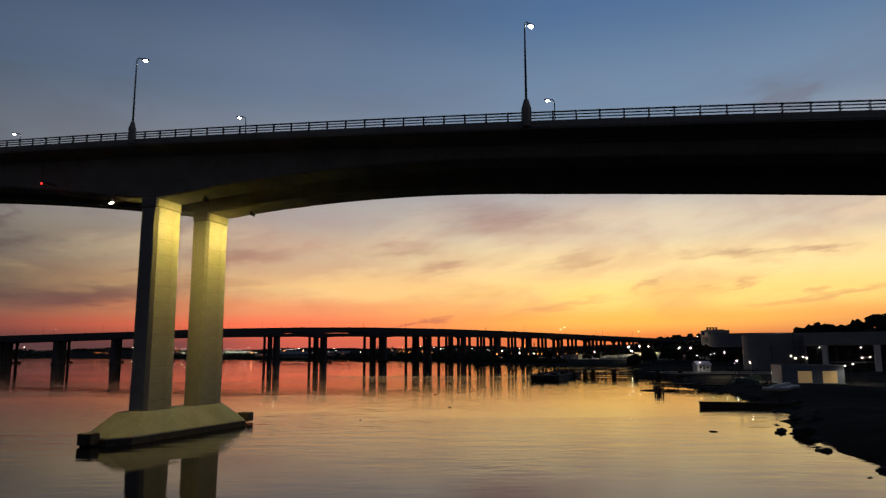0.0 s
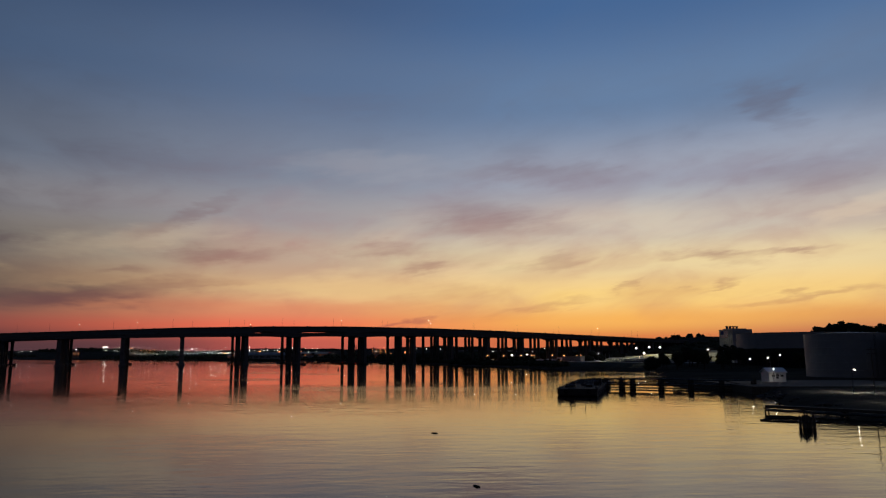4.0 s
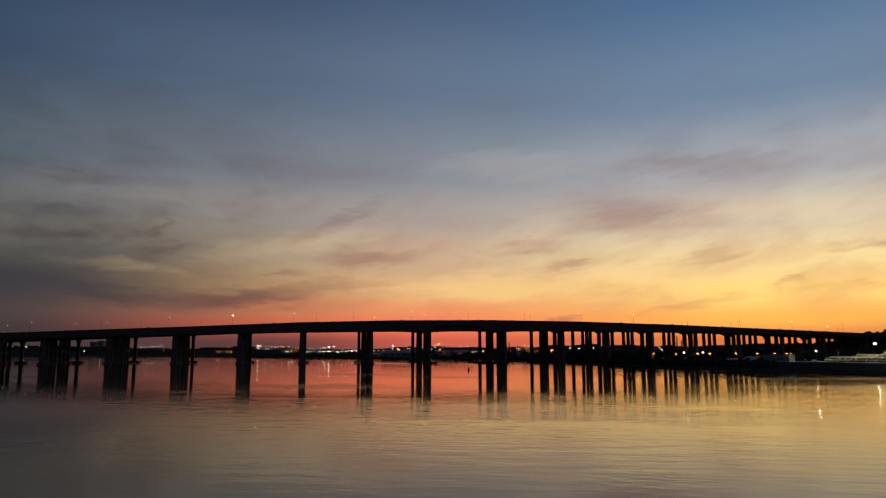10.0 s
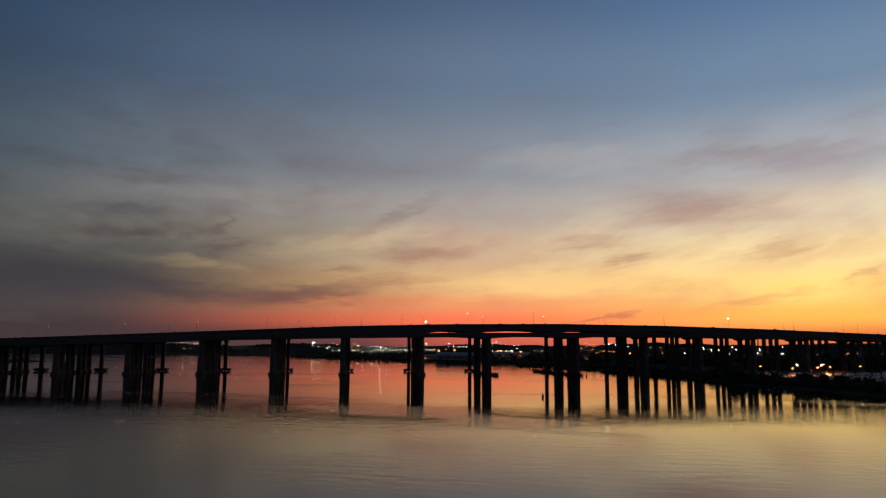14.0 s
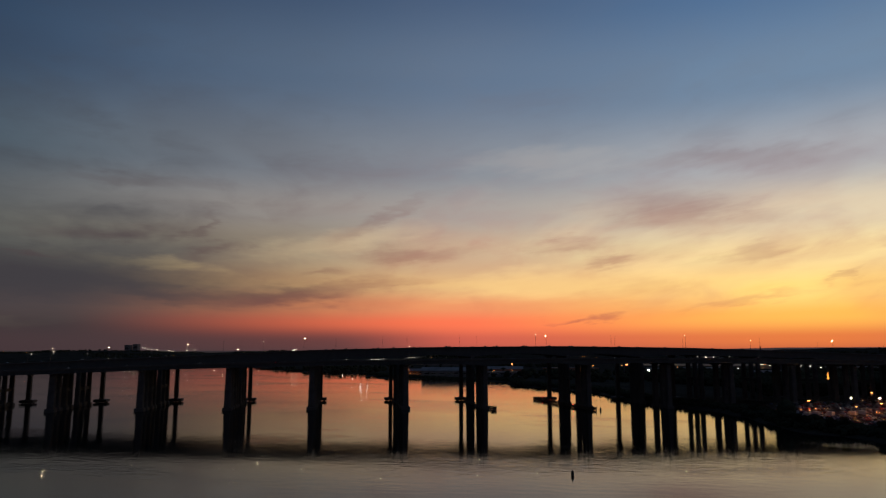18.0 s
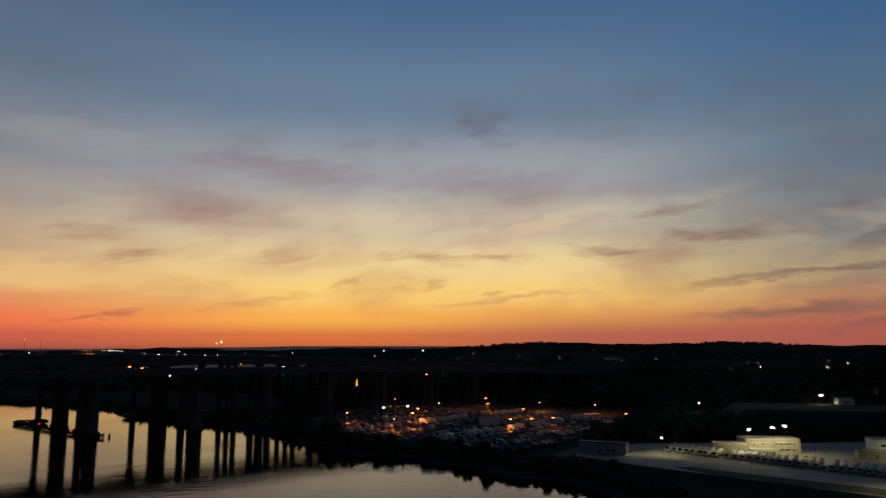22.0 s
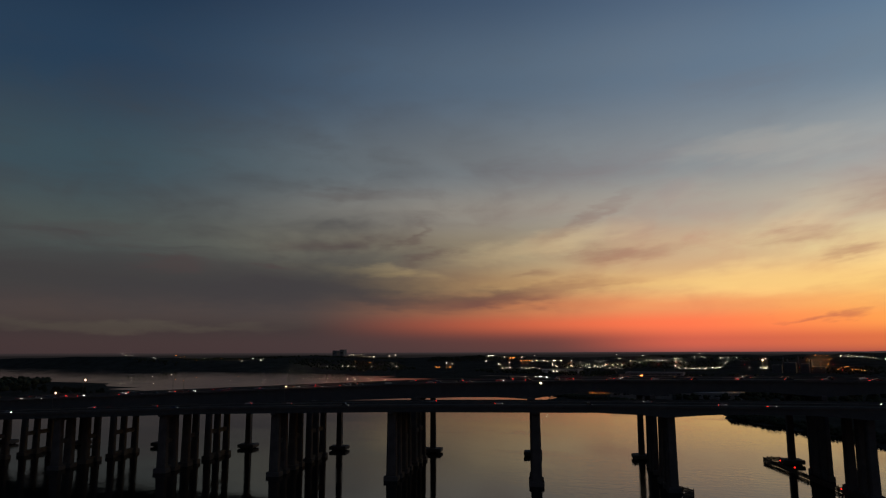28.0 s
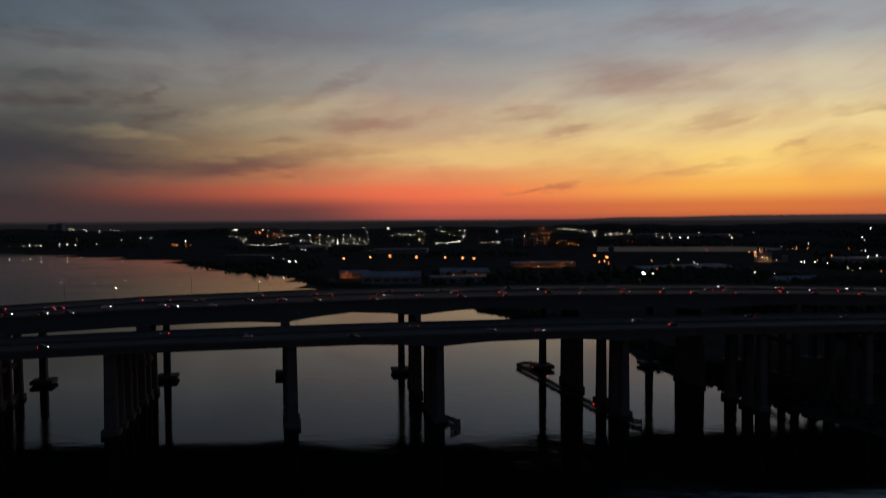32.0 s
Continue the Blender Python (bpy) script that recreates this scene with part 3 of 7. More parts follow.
# columns: stacked precast segments with open joints and chamfered corners
seg = bmesh.new()
h = 2.62
prof = [(-1.8, -2.6), (-1.3, -3.1), (1.3, -3.1), (1.8, -2.6), (1.8, 1.1), (1.55, 1.35), (1.55, 2.85), (1.3, 3.1), (-1.3, 3.1), (-1.8, 2.6)]
sweep(seg, [[(x * k, y * k, z) for x, y in prof] for k, z in ((0.992, 0), (1, 0.04), (1, h - 0.055), (0.992, h - 0.015))])
seg_mesh = None
for yc in (9.7, 22.9):
    col = new("column")
    col.parent = near_bridge
    tagged(col, "tall lit column of stacked concrete segments")
    col.location = (-2.3, yc, 4.6)
    col.scale = (1, 1, 1)
    for i in range(13):
        if seg_mesh is None:
            first = part("segment", seg, CONCRETE, col)
            seg_mesh = first.data
        else:
            first = mesh_part("segment", seg_mesh, col)
        k = 1 + 0.05 * (1 - i / 12) ** 2
        first.matrix_local = Matrix.Translation((0, 0, i * h)) @ Matrix.Diagonal((k, k, 1, 1))
    bm = bmesh.new()
    box(bm, -1.78, 1.78, -3.08, 3.08, 13 * h - 0.02, soffit_z(-2.3) + 0.6 - 4.6, 0.3)
    part("column_head", bm, CONCRETE, col)

bm = bmesh.new()
foot = [(-6.6, 1.6), (-4.4, -1.8), (0.4, -1.8), (2.2, 1.2), (2.2, 29.5), (0.2, 32), (-4.2, 32), (-6.6, 29.5)]
sweep(bm, [[(x, y, z) for x, y in foot] for z in (1.6, 2.4)] + [[(-2.3 + (x + 2.1) * 0.5, 16 + (y - 16) * 0.70, 5.6) for x, y in foot]])
footing = part("footing", bm, CONCRETE, near_bridge, "sloped concrete pile cap")
bm = bmesh.new()
sweep(bm, [[(-2.1 + (x + 2.1) * k, 16 + (y - 16) * k, z) for x, y in foot] for k, z in ((1.02, -2.5), (1.02, 2.2))])
part("fender_skirt", bm, TIMBER, near_bridge, "dark timber fender round the pile cap")
for fy, s0 in ((-2.9, -1), (36.0, 1)):
    bm = bmesh.new()
    box(bm, -3.4, -0.8, fy - 0.9, fy + 0.9, 1.5, 3.2, 0.12)
    box(bm, -2.4, -1.8, min(fy, fy - s0 * 4.4), max(fy, fy - s0 * 4.4), 1.5, 1.9, 0.06)
    part("fender_block", bm, TIMBER, near_bridge, "black timber fender block on an arm")

# railings: posts and three rails along each edge
rail_mesh = None
for ye in (2.3, 32.3):
    rail = empty("bridge_railing", NB @ Matrix.Translation((0, ye, 0)), "dark metal bridge railing with three rails", "railing", "bridge railings")
    for up in (0.72, 1.12, 1.52):
        bm = bmesh.new()
        tube(bm, [(s, 0, deck_z(s) + up) for s in STATIONS], 0.11 if up > 1.4 else 0.085)
        part("rail", bm, DARK_STEEL, rail)
    for s in range(-195, 196, 3):
        if rail_mesh is None:
            bm = bmesh.new()
            box(bm, -0.09, 0.09, -0.12, 0.12, 0.3, 1.64, 0.02)
            box(bm, -0.16, 0.16, -0.16, 0.16, 0.34, 0.42)
            ob = part("post", bm, DARK_STEEL, rail)
            rail_mesh = ob.data
        else:
            ob = mesh_part("post", rail_mesh, rail)
        ob.location = (s, 0, deck_z(s))


# ---- lamps ----
def street_lamp(m, height, arm, head_mat, label, group, radius=0.12, head=0.35, pedestal=0.0, name="street_lamp"):
    """A pole with a bent arm, a luminaire and its glowing lens."""
    lamp = empty(name, m, label, "street lamp", group)
    bm = bmesh.new()
    cyl(bm, radius, radius * 0.55, pedestal, height - 0.6, 8)
    part("pole", bm, DARK_STEEL, lamp)
    if pedestal:
        bm = bmesh.new()
        sweep(bm, [[(x * k, y * k, z) for x, y in ((-0.5, -0.3), (-0.3, -0.5), (0.3, -0.5), (0.5, -0.3), (0.5, 0.3), (0.3, 0.5), (-0.3, 0.5), (-0.5, 0.3))] for k, z in ((0.9, -0.5), (1.15, 0), (1.15, 1.9), (0.75, 2.7), (0.5, pedestal))])
        part("pedestal", bm, CONCRETE, lamp, "tapered concrete pedestal")
    bm = bmesh.new()
    tube(bm, [(0, 0, height - 0.7), (0.04 * arm, 0, height - 0.15), (0.3 * arm, 0, height + 0.25), (0.7 * arm, 0, height + 0.2), (arm, 0, height)], radius * 0.5)
    part("arm", bm, DARK_STEEL, lamp)
    bm = bmesh.new()
    box(bm, arm - head * 1.1, arm + head * 1.1, -head * 0.45, head * 0.45, height - 0.02, height + head * 0.45, head * 0.15)
    hd = part("luminaire", bm, DARK_STEEL, lamp)
    bm = bmesh.new()
    bmesh.ops.create_uvsphere(bm, u_segments=8, v_segments=6, radius=head * 0.62)
    bmesh.ops.transform(bm, verts=bm.verts, matrix=Matrix.Translation((arm, 0, height - head * 0.15)) @ Matrix.Diagonal((1.2, 0.8, 0.6, 1)))
    part("lens", bm, head_mat, hd, "glowing lamp lens")
    return lamp


first = street_lamp(NB @ Matrix.Translation((-2.2, 1.85, deck_z(-2.2))) @ Matrix.Rotation(radians(40), 4, "Z"), 13.9, 1.3, LAMP_WHITE, "tall bridge street lamp on a concrete pedestal, switched on", "bridge lamps", pedestal=3.2, head=0.55, radius=0.17)
for s in (-128, -65, 62.6, 125.4):
    copy_thing(first, NB @ Matrix.Translation((s, 1.85, deck_z(s))) @ Matrix.Rotation(radians(60 if s > 0 else 40), 4, "Z"))
for s in (-128, -64.3, -2.4, 61.2, 124):
    copy_thing(first, NB @ Matrix.Translation((s, 32.75, deck_z(s))) @ Matrix.Rotation(radians(215), 4, "Z"))


def floodlight(m, label, power, aim, cone=70):
    """A flood lamp on a bracket, with its beam."""
    f = empty("floodlight", m, label, "floodlight", "bridge floodlights")
    bm = bmesh.new()
    box(bm, -0.06, 0.06, -0.25, 0.25, -0.3, 0.6)
    part("bracket", bm, DARK_STEEL, f)
    bm = bmesh.new()
    d = (f.matrix_basis.inverted() @ Vector(aim)).normalized()
    turn = d.to_track_quat("Z", "Y").to_matrix().to_4x4()
    box(bm, -0.42, 0.42, -0.36, 0.36, -0.3, 0.1, 0.08)
    for a, b2, c, e in ((-0.42, 0.42, 0.32, 0.36), (-0.42, 0.42, -0.36, -0.32), (-0.42, -0.38, -0.32, 0.32), (0.38, 0.42, -0.32, 0.32)):
        box(bm, a, b2, c, e, 0.08, 0.3)
    bmesh.ops.transform(bm, verts=bm.verts, matrix=Matrix.Translation((0, 0, -0.5)) @ turn)
    hd = part("housing", bm, DARK_STEEL, f)
    bm = bmesh.new()
    cyl(bm, 0.31, 0.28, 0.1, 0.24, 12, Matrix.Translation((0, 0, -0.5)) @ turn)
    part("lens", bm, LAMP_FLOOD, hd, "glowing flood lens")
    ld = bpy.data.lights.new("flood_beam", "SPOT")
    ld.energy, ld.color, ld.spot_size, ld.spot_blend, ld.shadow_soft_size = power, (1.0, 0.78, 0.17), radians(cone), 1.0, 0.2
    lo = new("flood_beam", ld)
    eye = f.matrix_basis @ (Vector((0, 0, -0.5)) + d * 0.6)
    lo.matrix_basis = look(eye, aim)
    return f


LAMP_FLOOD = material("lamp_flood", (1.0, 0.88, 0.5), emit=160)
for s, y, aim in ((6.2, 10.2, (-0.9, 10.2, 27)), (6.4, 23.4, (-0.9, 23.2, 27)), (-13.5, 9.9, (-4, 9.9, 25)), (-13.5, 23, (-4, 23, 25))):
    floodlight(NB @ Matrix.Translation((s, y, soffit_z(s) - 0.15)), "small floodlight under the bridge shining on a column", 7400 if s > 0 else 3600, NB @ Vector(aim), 150)
nav = empty("navigation_light", NB @ Matrix.Translation((-22.3, 3.2, deck_z(-22) - 6.2)), "small red navigation light on the bridge girder", "navigation light")
bm = bmesh.new()
bmesh.ops.create_uvsphere(bm, u_segments=8, v_segments=6, radius=0.16)
part("lens", bm, LAMP_RED, nav)
bm = bmesh.new()
box(bm, -0.12, 0.12, -0.05, 4.0, 0.16, 0.3)
cyl(bm, 0.05, 0.05, 0.2, 6.0, 6)
part("bracket", bm, DARK_STEEL, nav)

# ---- the far viaducts ----


def row_y(x):
    d = x + 235
    return 1096 + 0.27 * d - (0.0002 * d * d if d < 0 else 0)


ACROSS = Vector((-0.36, 0.933, 0)).normalized()
HEAD = math.atan2(-ACROSS.x, ACROSS.y)


def place(x, off, z=0.0):
    return Vector((x, row_y(x), z)) + off * ACROSS


def profile(x, zs):
    return float(np.interp(x, [-1100, -666, -550, -434, -316, -197, -76, 46, 170, 269, 480, 720], zs))


def near_soffit(x):
    return profile(x, [18, 29.6, 33, 37.6, 40.5, 42.2, 43, 42.8, 41.4, 39.2, 33, 26])


def far_top(x):
    return profile(x, [28, 38.5, 44, 49.3, 54.8, 57.8, 58.7, 57.1, 53.5, 49.5, 41, 31])


PIERS = [-1010, -950, -890, -829, -768, -707, -645, -584, -519, -450, -379, -308.5, -237, -164, -71.5, 1, 60, 117, 174, 231, 289, 346, 404, 461, 519, 576, 634]
xs = sorted(set([float(v) for v in np.linspace(-1100, 720, 92)] + [p + d for p in PIERS for d in (-14, 0, 14)]))


def haunch(x, amount, reach):
    """Extra girder depth near the main piers."""
    return amount * max(0.0, 1 - min(abs(x - p) for p in (-237, -164, -71.5, 1)) / reach) ** 1.5


def far_depth(x):
    """Depth of the wide viaduct's girders, deeper over the long spans."""
    return 6.0 + 3.0 * float(smooth01(np.float64((-180 - x) / 120))) + haunch(x, 3.2, 38)


def channel_haunch(x):
    """Extra girder depth of the near decks beside the ship channel."""
    return 2.2 * max(0.0, 1 - min(abs(x - p) for p in (-164, -71.5)) / 34) ** 1.6


VIADUCTS = []
for label, o0, o1, far_deck in (("long concrete road viaduct with parapets over the river", -3, 19, False), ("long concrete road viaduct beside its twin", 20.5, 42, False), ("wide high road viaduct with haunched dark girders", 57, 127, True)):
    v = empty("river_viaduct", Matrix(), label, "bridge", "viaducts")
    VIADUCTS.append(v)
    top = (lambda x: far_top(x) - 1.1) if far_deck else (lambda x: near_soffit(x) + 3.2)
    bm = bmesh.new()
    sweep(bm, [[place(x, o0, top(x)), place(x, o0, top(x) - 0.6), place(x, o1, top(x) - 0.6), place(x, o1, top(x))] for x in xs])
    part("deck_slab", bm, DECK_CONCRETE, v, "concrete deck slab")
    bm = bmesh.new()
    sweep(bm, [[place(x, o0 + 0.7, top(x) + 0.01), place(x, o0 + 0.7, top(x) + 0.1), place(x, o1 - 0.7, top(x) + 0.1), place(x, o1 - 0.7, top(x) + 0.01)] for x in xs])
    part("roadway", bm, DECK_ROAD, v, "worn asphalt carriageway")
    n_g = 8 if far_deck else 3
    for i in range(n_g):
        c = o0 + 1.6 + (o1 - o0 - 3.2) * i / (n_g - 1)
        bm = bmesh.new()
        w = 0.5 if far_deck else 1.1
        sweep(bm, [[place(x, c - w, top(x) - 0.6), place(x, c - w * 0.8, top(x) - (far_depth(x) if far_deck else 3.2 + channel_haunch(x))), place(x, c + w * 0.8, top(x) - (far_depth(x) if far_deck else 3.2 + channel_haunch(x))), place(x, c + w, top(x) - 0.6)] for x in xs])
        part("girder", bm, GIRDER, v, "deep painted girder")
    for c in (o0 + 0.25, o1 - 0.25) + (((o0 + o1) / 2,) if far_deck else ()):
        bm = bmesh.new()
        sweep(bm, [[place(x, c - 0.28, top(x)), place(x, c - 0.12, top(x) + 1.1), place(x, c + 0.12, top(x) + 1.1), place(x, c + 0.28, top(x))] for x in xs])
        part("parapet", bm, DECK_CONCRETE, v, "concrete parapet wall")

rot = Matrix.Rotation(HEAD, 4, "Z")
for x in PIERS:
    zn, zf = near_soffit(x), far_top(x) - 1.0 - far_depth(x)
    base = place(x, 0)
    p = empty("viaduct_pier", Matrix.Translation(base) @ rot, "line of tall dark concrete viaduct columns with cross beams", "bridge pier", "viaduct piers")
    big = x in (-237, -164, -71.5, 1)

    lead = -6.0 if x < -300 else 4.5 if x == -237 else 1.6 if big else 0.0   # the bents stand a little askew

    def column(off, w, l, zt, flare=1.0):
        shift = lead * (1 - off / 118)
        bm = bmesh.new()
        pts = [(-w, -l * 0.7), (-w * 0.7, -l), (w * 0.7, -l), (w, -l * 0.7), (w, l * 0.7), (w * 0.7, l), (-w * 0.7, l), (-w, l * 0.7)]
        sweep(bm, [[(shift + a * k, off + b2 * k, z) for a, b2 in pts] for k, z in ((1.12, -4), (1.0, zt * 0.5), (0.92, zt - 2.5), (0.92 * flare, zt))])
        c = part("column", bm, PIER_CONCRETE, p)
        bm = bmesh.new()
        box(bm, shift - w * 1.5, shift + w * 1.5, off - l * 1.5, off + l * 1.5, -3, 4.0, 0.3)
        part("plinth", bm, PIER_CONCRETE, c)
        return c

    near_w = 2.8 if x < -200 else 2.3
    column(3.5, near_w, 2.3, zn)
    column(14.5, near_w, 2.3, zn)
    bm = bmesh.new()
    sweep(bm, [[(lead - 1.5, a, zn - 0.05), (lead + 1.5, a, zn - 0.05), (lead + 1.3, a, z), (lead - 1.3, a, z)] for a, z in ((-1.5, zn - 1.2), (2, zn - 2.2), (16, zn - 2.2), (19, zn - 1.2))])
    part("pier_cap", bm, PIER_CONCRETE, p)
    column(30, 2.4, 2.4, zn)
    bm = bmesh.new()
    sweep(bm, [[(lead - 1.5, a, zn - 0.05), (lead + 1.5, a, zn - 0.05), (lead + 1.3, a, z), (lead - 1.3, a, z)] for a, z in ((21, zn - 0.9), (28, zn - 2.6), (33, zn - 2.6), (41.5, zn - 0.9))])
    part("pier_cap", bm, PIER_CONCRETE, p)
    for off in (58, 70, 84):
        column(off, 1.4 if big else 2.1, 1.5 if big else 1.8, zf)
    if big:
        # a solid wall joins the columns of the channel piers
        bm = bmesh.new()
        sweep(bm, [[(lead * 0.5 - 1.1, 57, z), (lead * 0.5 + 1.1, 57, z), (lead * 0.3 + 1.1, 85, z), (lead * 0.3 - 1.1, 85, z)] for z in (-4, zf)])
        part("web_wall", bm, PIER_CONCRETE, p)
    beams = [(56.5, 85.5, zf * 0.52, 1.4), (56.5, 85.5, 3.2, 1.8)]
    if x < -300:
        column(41, 2.2, 1.8, zn)
        beams += [(2.5, 15.5, zn * 0.55, 1.3), (2.5, 15.5, 3.2, 1.8), (29, 42, zn * 0.55, 1.3), (29, 42, 3.2, 1.8)]
    for a, c, zb, t in beams:
        bm = bmesh.new()
        s0, s1 = lead * (1 - a / 118), lead * (1 - c / 118)
        sweep(bm, [[(q - 1.0, o, zb - t), (q + 1.0, o, zb - t), (q + 1.0, o, zb + t), (q - 1.0, o, zb + t)] for q, o in ((s0, a), (s1, c))])
        part("cross_beam", bm, PIER_CONCRETE, p)
    bm = bmesh.new()
    box(bm, -1.6, 1.6, 55, 88, zf - 1.6, zf + 0.9, 0.2)
    part("pier_cap", bm, PIER_CONCRETE, p)
    # the outer column with its hammerhead and its high pile cap
    bm = bmesh.new()
    sweep(bm, [[(-w, 120 - l, z), (w, 120 - l, z), (w, 120 + l, z), (-w, 120 + l, z)] for w, l, z in ((2.0, 2.2, 3.0), (1.8, 2.0, zf - 4.5), (1.8, 5.5, zf - 1.8), (1.8, 6.5, zf + 0.9))])
    part("column", bm, PIER_CONCRETE, p)
    bm = bmesh.new()
    box(bm, -6.5, 6.5, 114, 126, 1.9, 4.6, 0.4)
    cap = part("pile_cap", bm, PIER_CONCRETE, p, "high concrete pile cap above the water")
    for a, c in ((-4, 116.5), (4, 116.5), (-4, 123.5), (4, 123.5), (0, 120)):
        bm = bmesh.new()
        cyl(bm, 1.0, 1.0, -4, 2.0, 10, Matrix.Translation((a, c, 0)))
        part("pile", bm, PIER_CONCRETE, cap)

# timber fenders that guard the ship channel
for xf, o0, o1, label in ((-74, -14, 134, "long timber channel fender with walers beside the piers"), (-163, -24, 6, "bent timber fender at the foot of a pier")):
    f = empty("channel_fender", Matrix.Translation(place(xf, 0)) @ rot, label, "fender")
    if o1 > 100:
        line = [(4, -16), (-1, -8), (-4, 12), (-7, 50), (-10, 95), (-13, 128), (-6, o1), (2, 128)]
    else:
        line = [(3, 8), (9, -5), (8, -9), (2, -15)]
    for z in (1.9, 2.8, 3.7):
        bm = bmesh.new()
        tube(bm, [(a, c, z) for a, c in line], 0.42, 4)
        part("waler", bm, TIMBER, f)
    pile_mesh = None
    for (a0, c0), (a1, c1) in zip(line, line[1:]):
        n = max(1, int(math.hypot(a1 - a0, c1 - c0) / 4))
        for i in range(n):
            if pile_mesh is None:
                bm = bmesh.new()
                cyl(bm, 0.32, 0.26, -4, 4.6, 8)
                ob = part("pile", bm, TIMBER, f)
                pile_mesh = ob.data
            else:
                ob = mesh_part("pile", pile_mesh, f)
            ob.location = (a0 + (a1 - a0) * i / n, c0 + (c1 - c0) * i / n, random.uniform(-0.2, 0.3))
# red lights on the channel fender and the piers
for xf, off, z in ((-74, 112, 4.2), (-74, 84, 4.2), (-74, 14, 4.2)):
    q = Matrix.Translation(place(xf, off, z)) @ Matrix.Translation((-7, 0, 0))
    n = empty("navigation_light", q, "small red navigation light on the channel fender", "navigation light", "fender lights")
    bm = bmesh.new()
    bmesh.ops.create_uvsphere(bm, u_segments=8, v_segments=6, radius=0.3)
    part("lens", bm, LAMP_RED, n)
    bm = bmesh.new()
    cyl(bm, 0.08, 0.08, -2.0, -0.2, 6)
    part("stem", bm, DARK_STEEL, n)

# lamps along the viaducts
tall = None
for i, x in enumerate(range(-990, 700, 74)):
    for off, turn, zt in ((57.4, 70, far_top(x) - 0.2), (126.4, 250, far_top(x + 30) - 0.2)) + (((-2.4, 70, near_soffit(x + 20) + 4.2),) if i % 2 == 0 and (x < -200 or x > 250) else ()):
        xx = x + {57.4: 0, 126.4: 30, -2.4: 20}[off]
        m = Matrix.Translation(place(xx, off, zt)) @ Matrix.Rotation(HEAD + radians(turn), 4, "Z")
        if tall is None:
            tall = street_lamp(m, 12, 1.8, LAMP_VIADUCT, "tall slim street lamp on a viaduct parapet", "viaduct lamps", head=0.32, radius=0.14)
        else:
            copy_thing(tall, m)

# ---- the north shore: barge, trestle, docks and yard ----
WHITE = material("white_paint", (0.72, 0.72, 0.70), 0.5, grain=0.12, scale=0.6)
PALE = material("pale_tank_paint", (0.29, 0.285, 0.275), 0.6, grain=0.14, scale=0.12)
SHEET = material("corrugated_sheet", (0.24, 0.27, 0.31), 0.5, 0.3, grain=0.15, scale=0.3)
RUST = material("rusty_hull", (0.055, 0.045, 0.04), 0.75, 0.2, grain=0.45, scale=0.4, bump=0.3)
RUBBLE = material("rubble", (0.05, 0.045, 0.042), 0.95, grain=0.5, scale=1.2, bump=0.6)
LEAF = material("leaves", (0.05, 0.054, 0.034), 0.8, grain=0.4, scale=0.5)
LEAF.node_tree.nodes["Principled BSDF"].inputs["Specular IOR Level"].default_value = 0.0
BARK = material("bark", (0.06, 0.048, 0.036), 0.95, grain=0.4, scale=2, bump=0.5)
GLASS = material("dark_glass", (0.01, 0.012, 0.015), 0.08)
LIT_WINDOW = material("lit_window", (1.0, 0.66, 0.28), 0.4, emit=0.11)
TYRE = material("tyre_rubber", (0.02, 0.02, 0.02), 0.9)
CHROME = material("wheel_metal", (0.5, 0.5, 0.5), 0.3, 0.9)
PAVING = material("yard_paving", (0.27, 0.26, 0.23), 0.9, grain=0.35, scale=0.08, bump=0.2)


def ground_at(x, y):
    return float(ground_height(np.array([x]), np.array([y]))[0])


# flat deck barge with low gear on it
BARGE_DECK = material("worn_deck_plate", (0.045, 0.042, 0.038), 0.8, grain=0.5, scale=0.5, bump=0.3)
barge = empty("barge", Matrix.Translation((55.7, 344.4, WATER_Z)) @ Matrix.Rotation(radians(-18.4), 4, "Z"), "dark rusty flat deck barge moored at a timber trestle", "barge")
bm = bmesh.new()
sweep(bm, [[(-6.9 * k, y, -1.2 + dz), (6.9 * k, y, -1.2 + dz), (7.1 * k, y, 2.5), (-7.1 * k, y, 2.5)] for y, k, dz in ((0, 0.98, 1.6), (3, 1, 0.2), (94, 1, 0.2), (98, 0.97, 1.8))])
hull = part("hull", bm, RUST, barge, "rust-stained steel hull")
bm = bmesh.new()
for i in range(1, 33):
    for x in (-7.06, 7.06):
        box(bm, x - 0.05, x + 0.05, i * 2.95 - 0.06, i * 2.95 + 0.06, -0.5, 2.45)
for i in range(-3, 4):
    box(bm, i * 2 - 0.06, i * 2 + 0.06, -0.06, 0.05, 0.6, 2.45)
part("hull_ribs", bm, RUST, hull)
bm = bmesh.new()
tube(bm, [(-7.1, 0.1, 2.4), (-7.1, 97.5, 2.4), (7.1, 97.5, 2.4), (7.1, 0.1, 2.4), (-7.1, 0.1, 2.4)], 0.16, 6)
part("rubbing_strake", bm, RUST, hull)
for i in range(14):
    bm = bmesh.new()
    box(bm, -6.8, 6.8, 0.3 + i * 6.96, 0.3 + i * 6.96 + 6.9, 2.5, 2.56 + 0.02 * (i % 3), 0.02)
    part("deck_plate", bm, BARGE_DECK, barge, "worn grey deck plate")
for x in (-6.95, 6.95):
    bm = bmesh.new()
    box(bm, x - 0.1, x + 0.1, 0.4, 97, 2.5, 2.95, 0.03)
    part("toe_rail", bm, BARGE_DECK, barge, "pale worn toe rail")
bm = bmesh.new()
bmesh.ops.create_grid(bm, x_segments=30, y_segments=50, size=1)
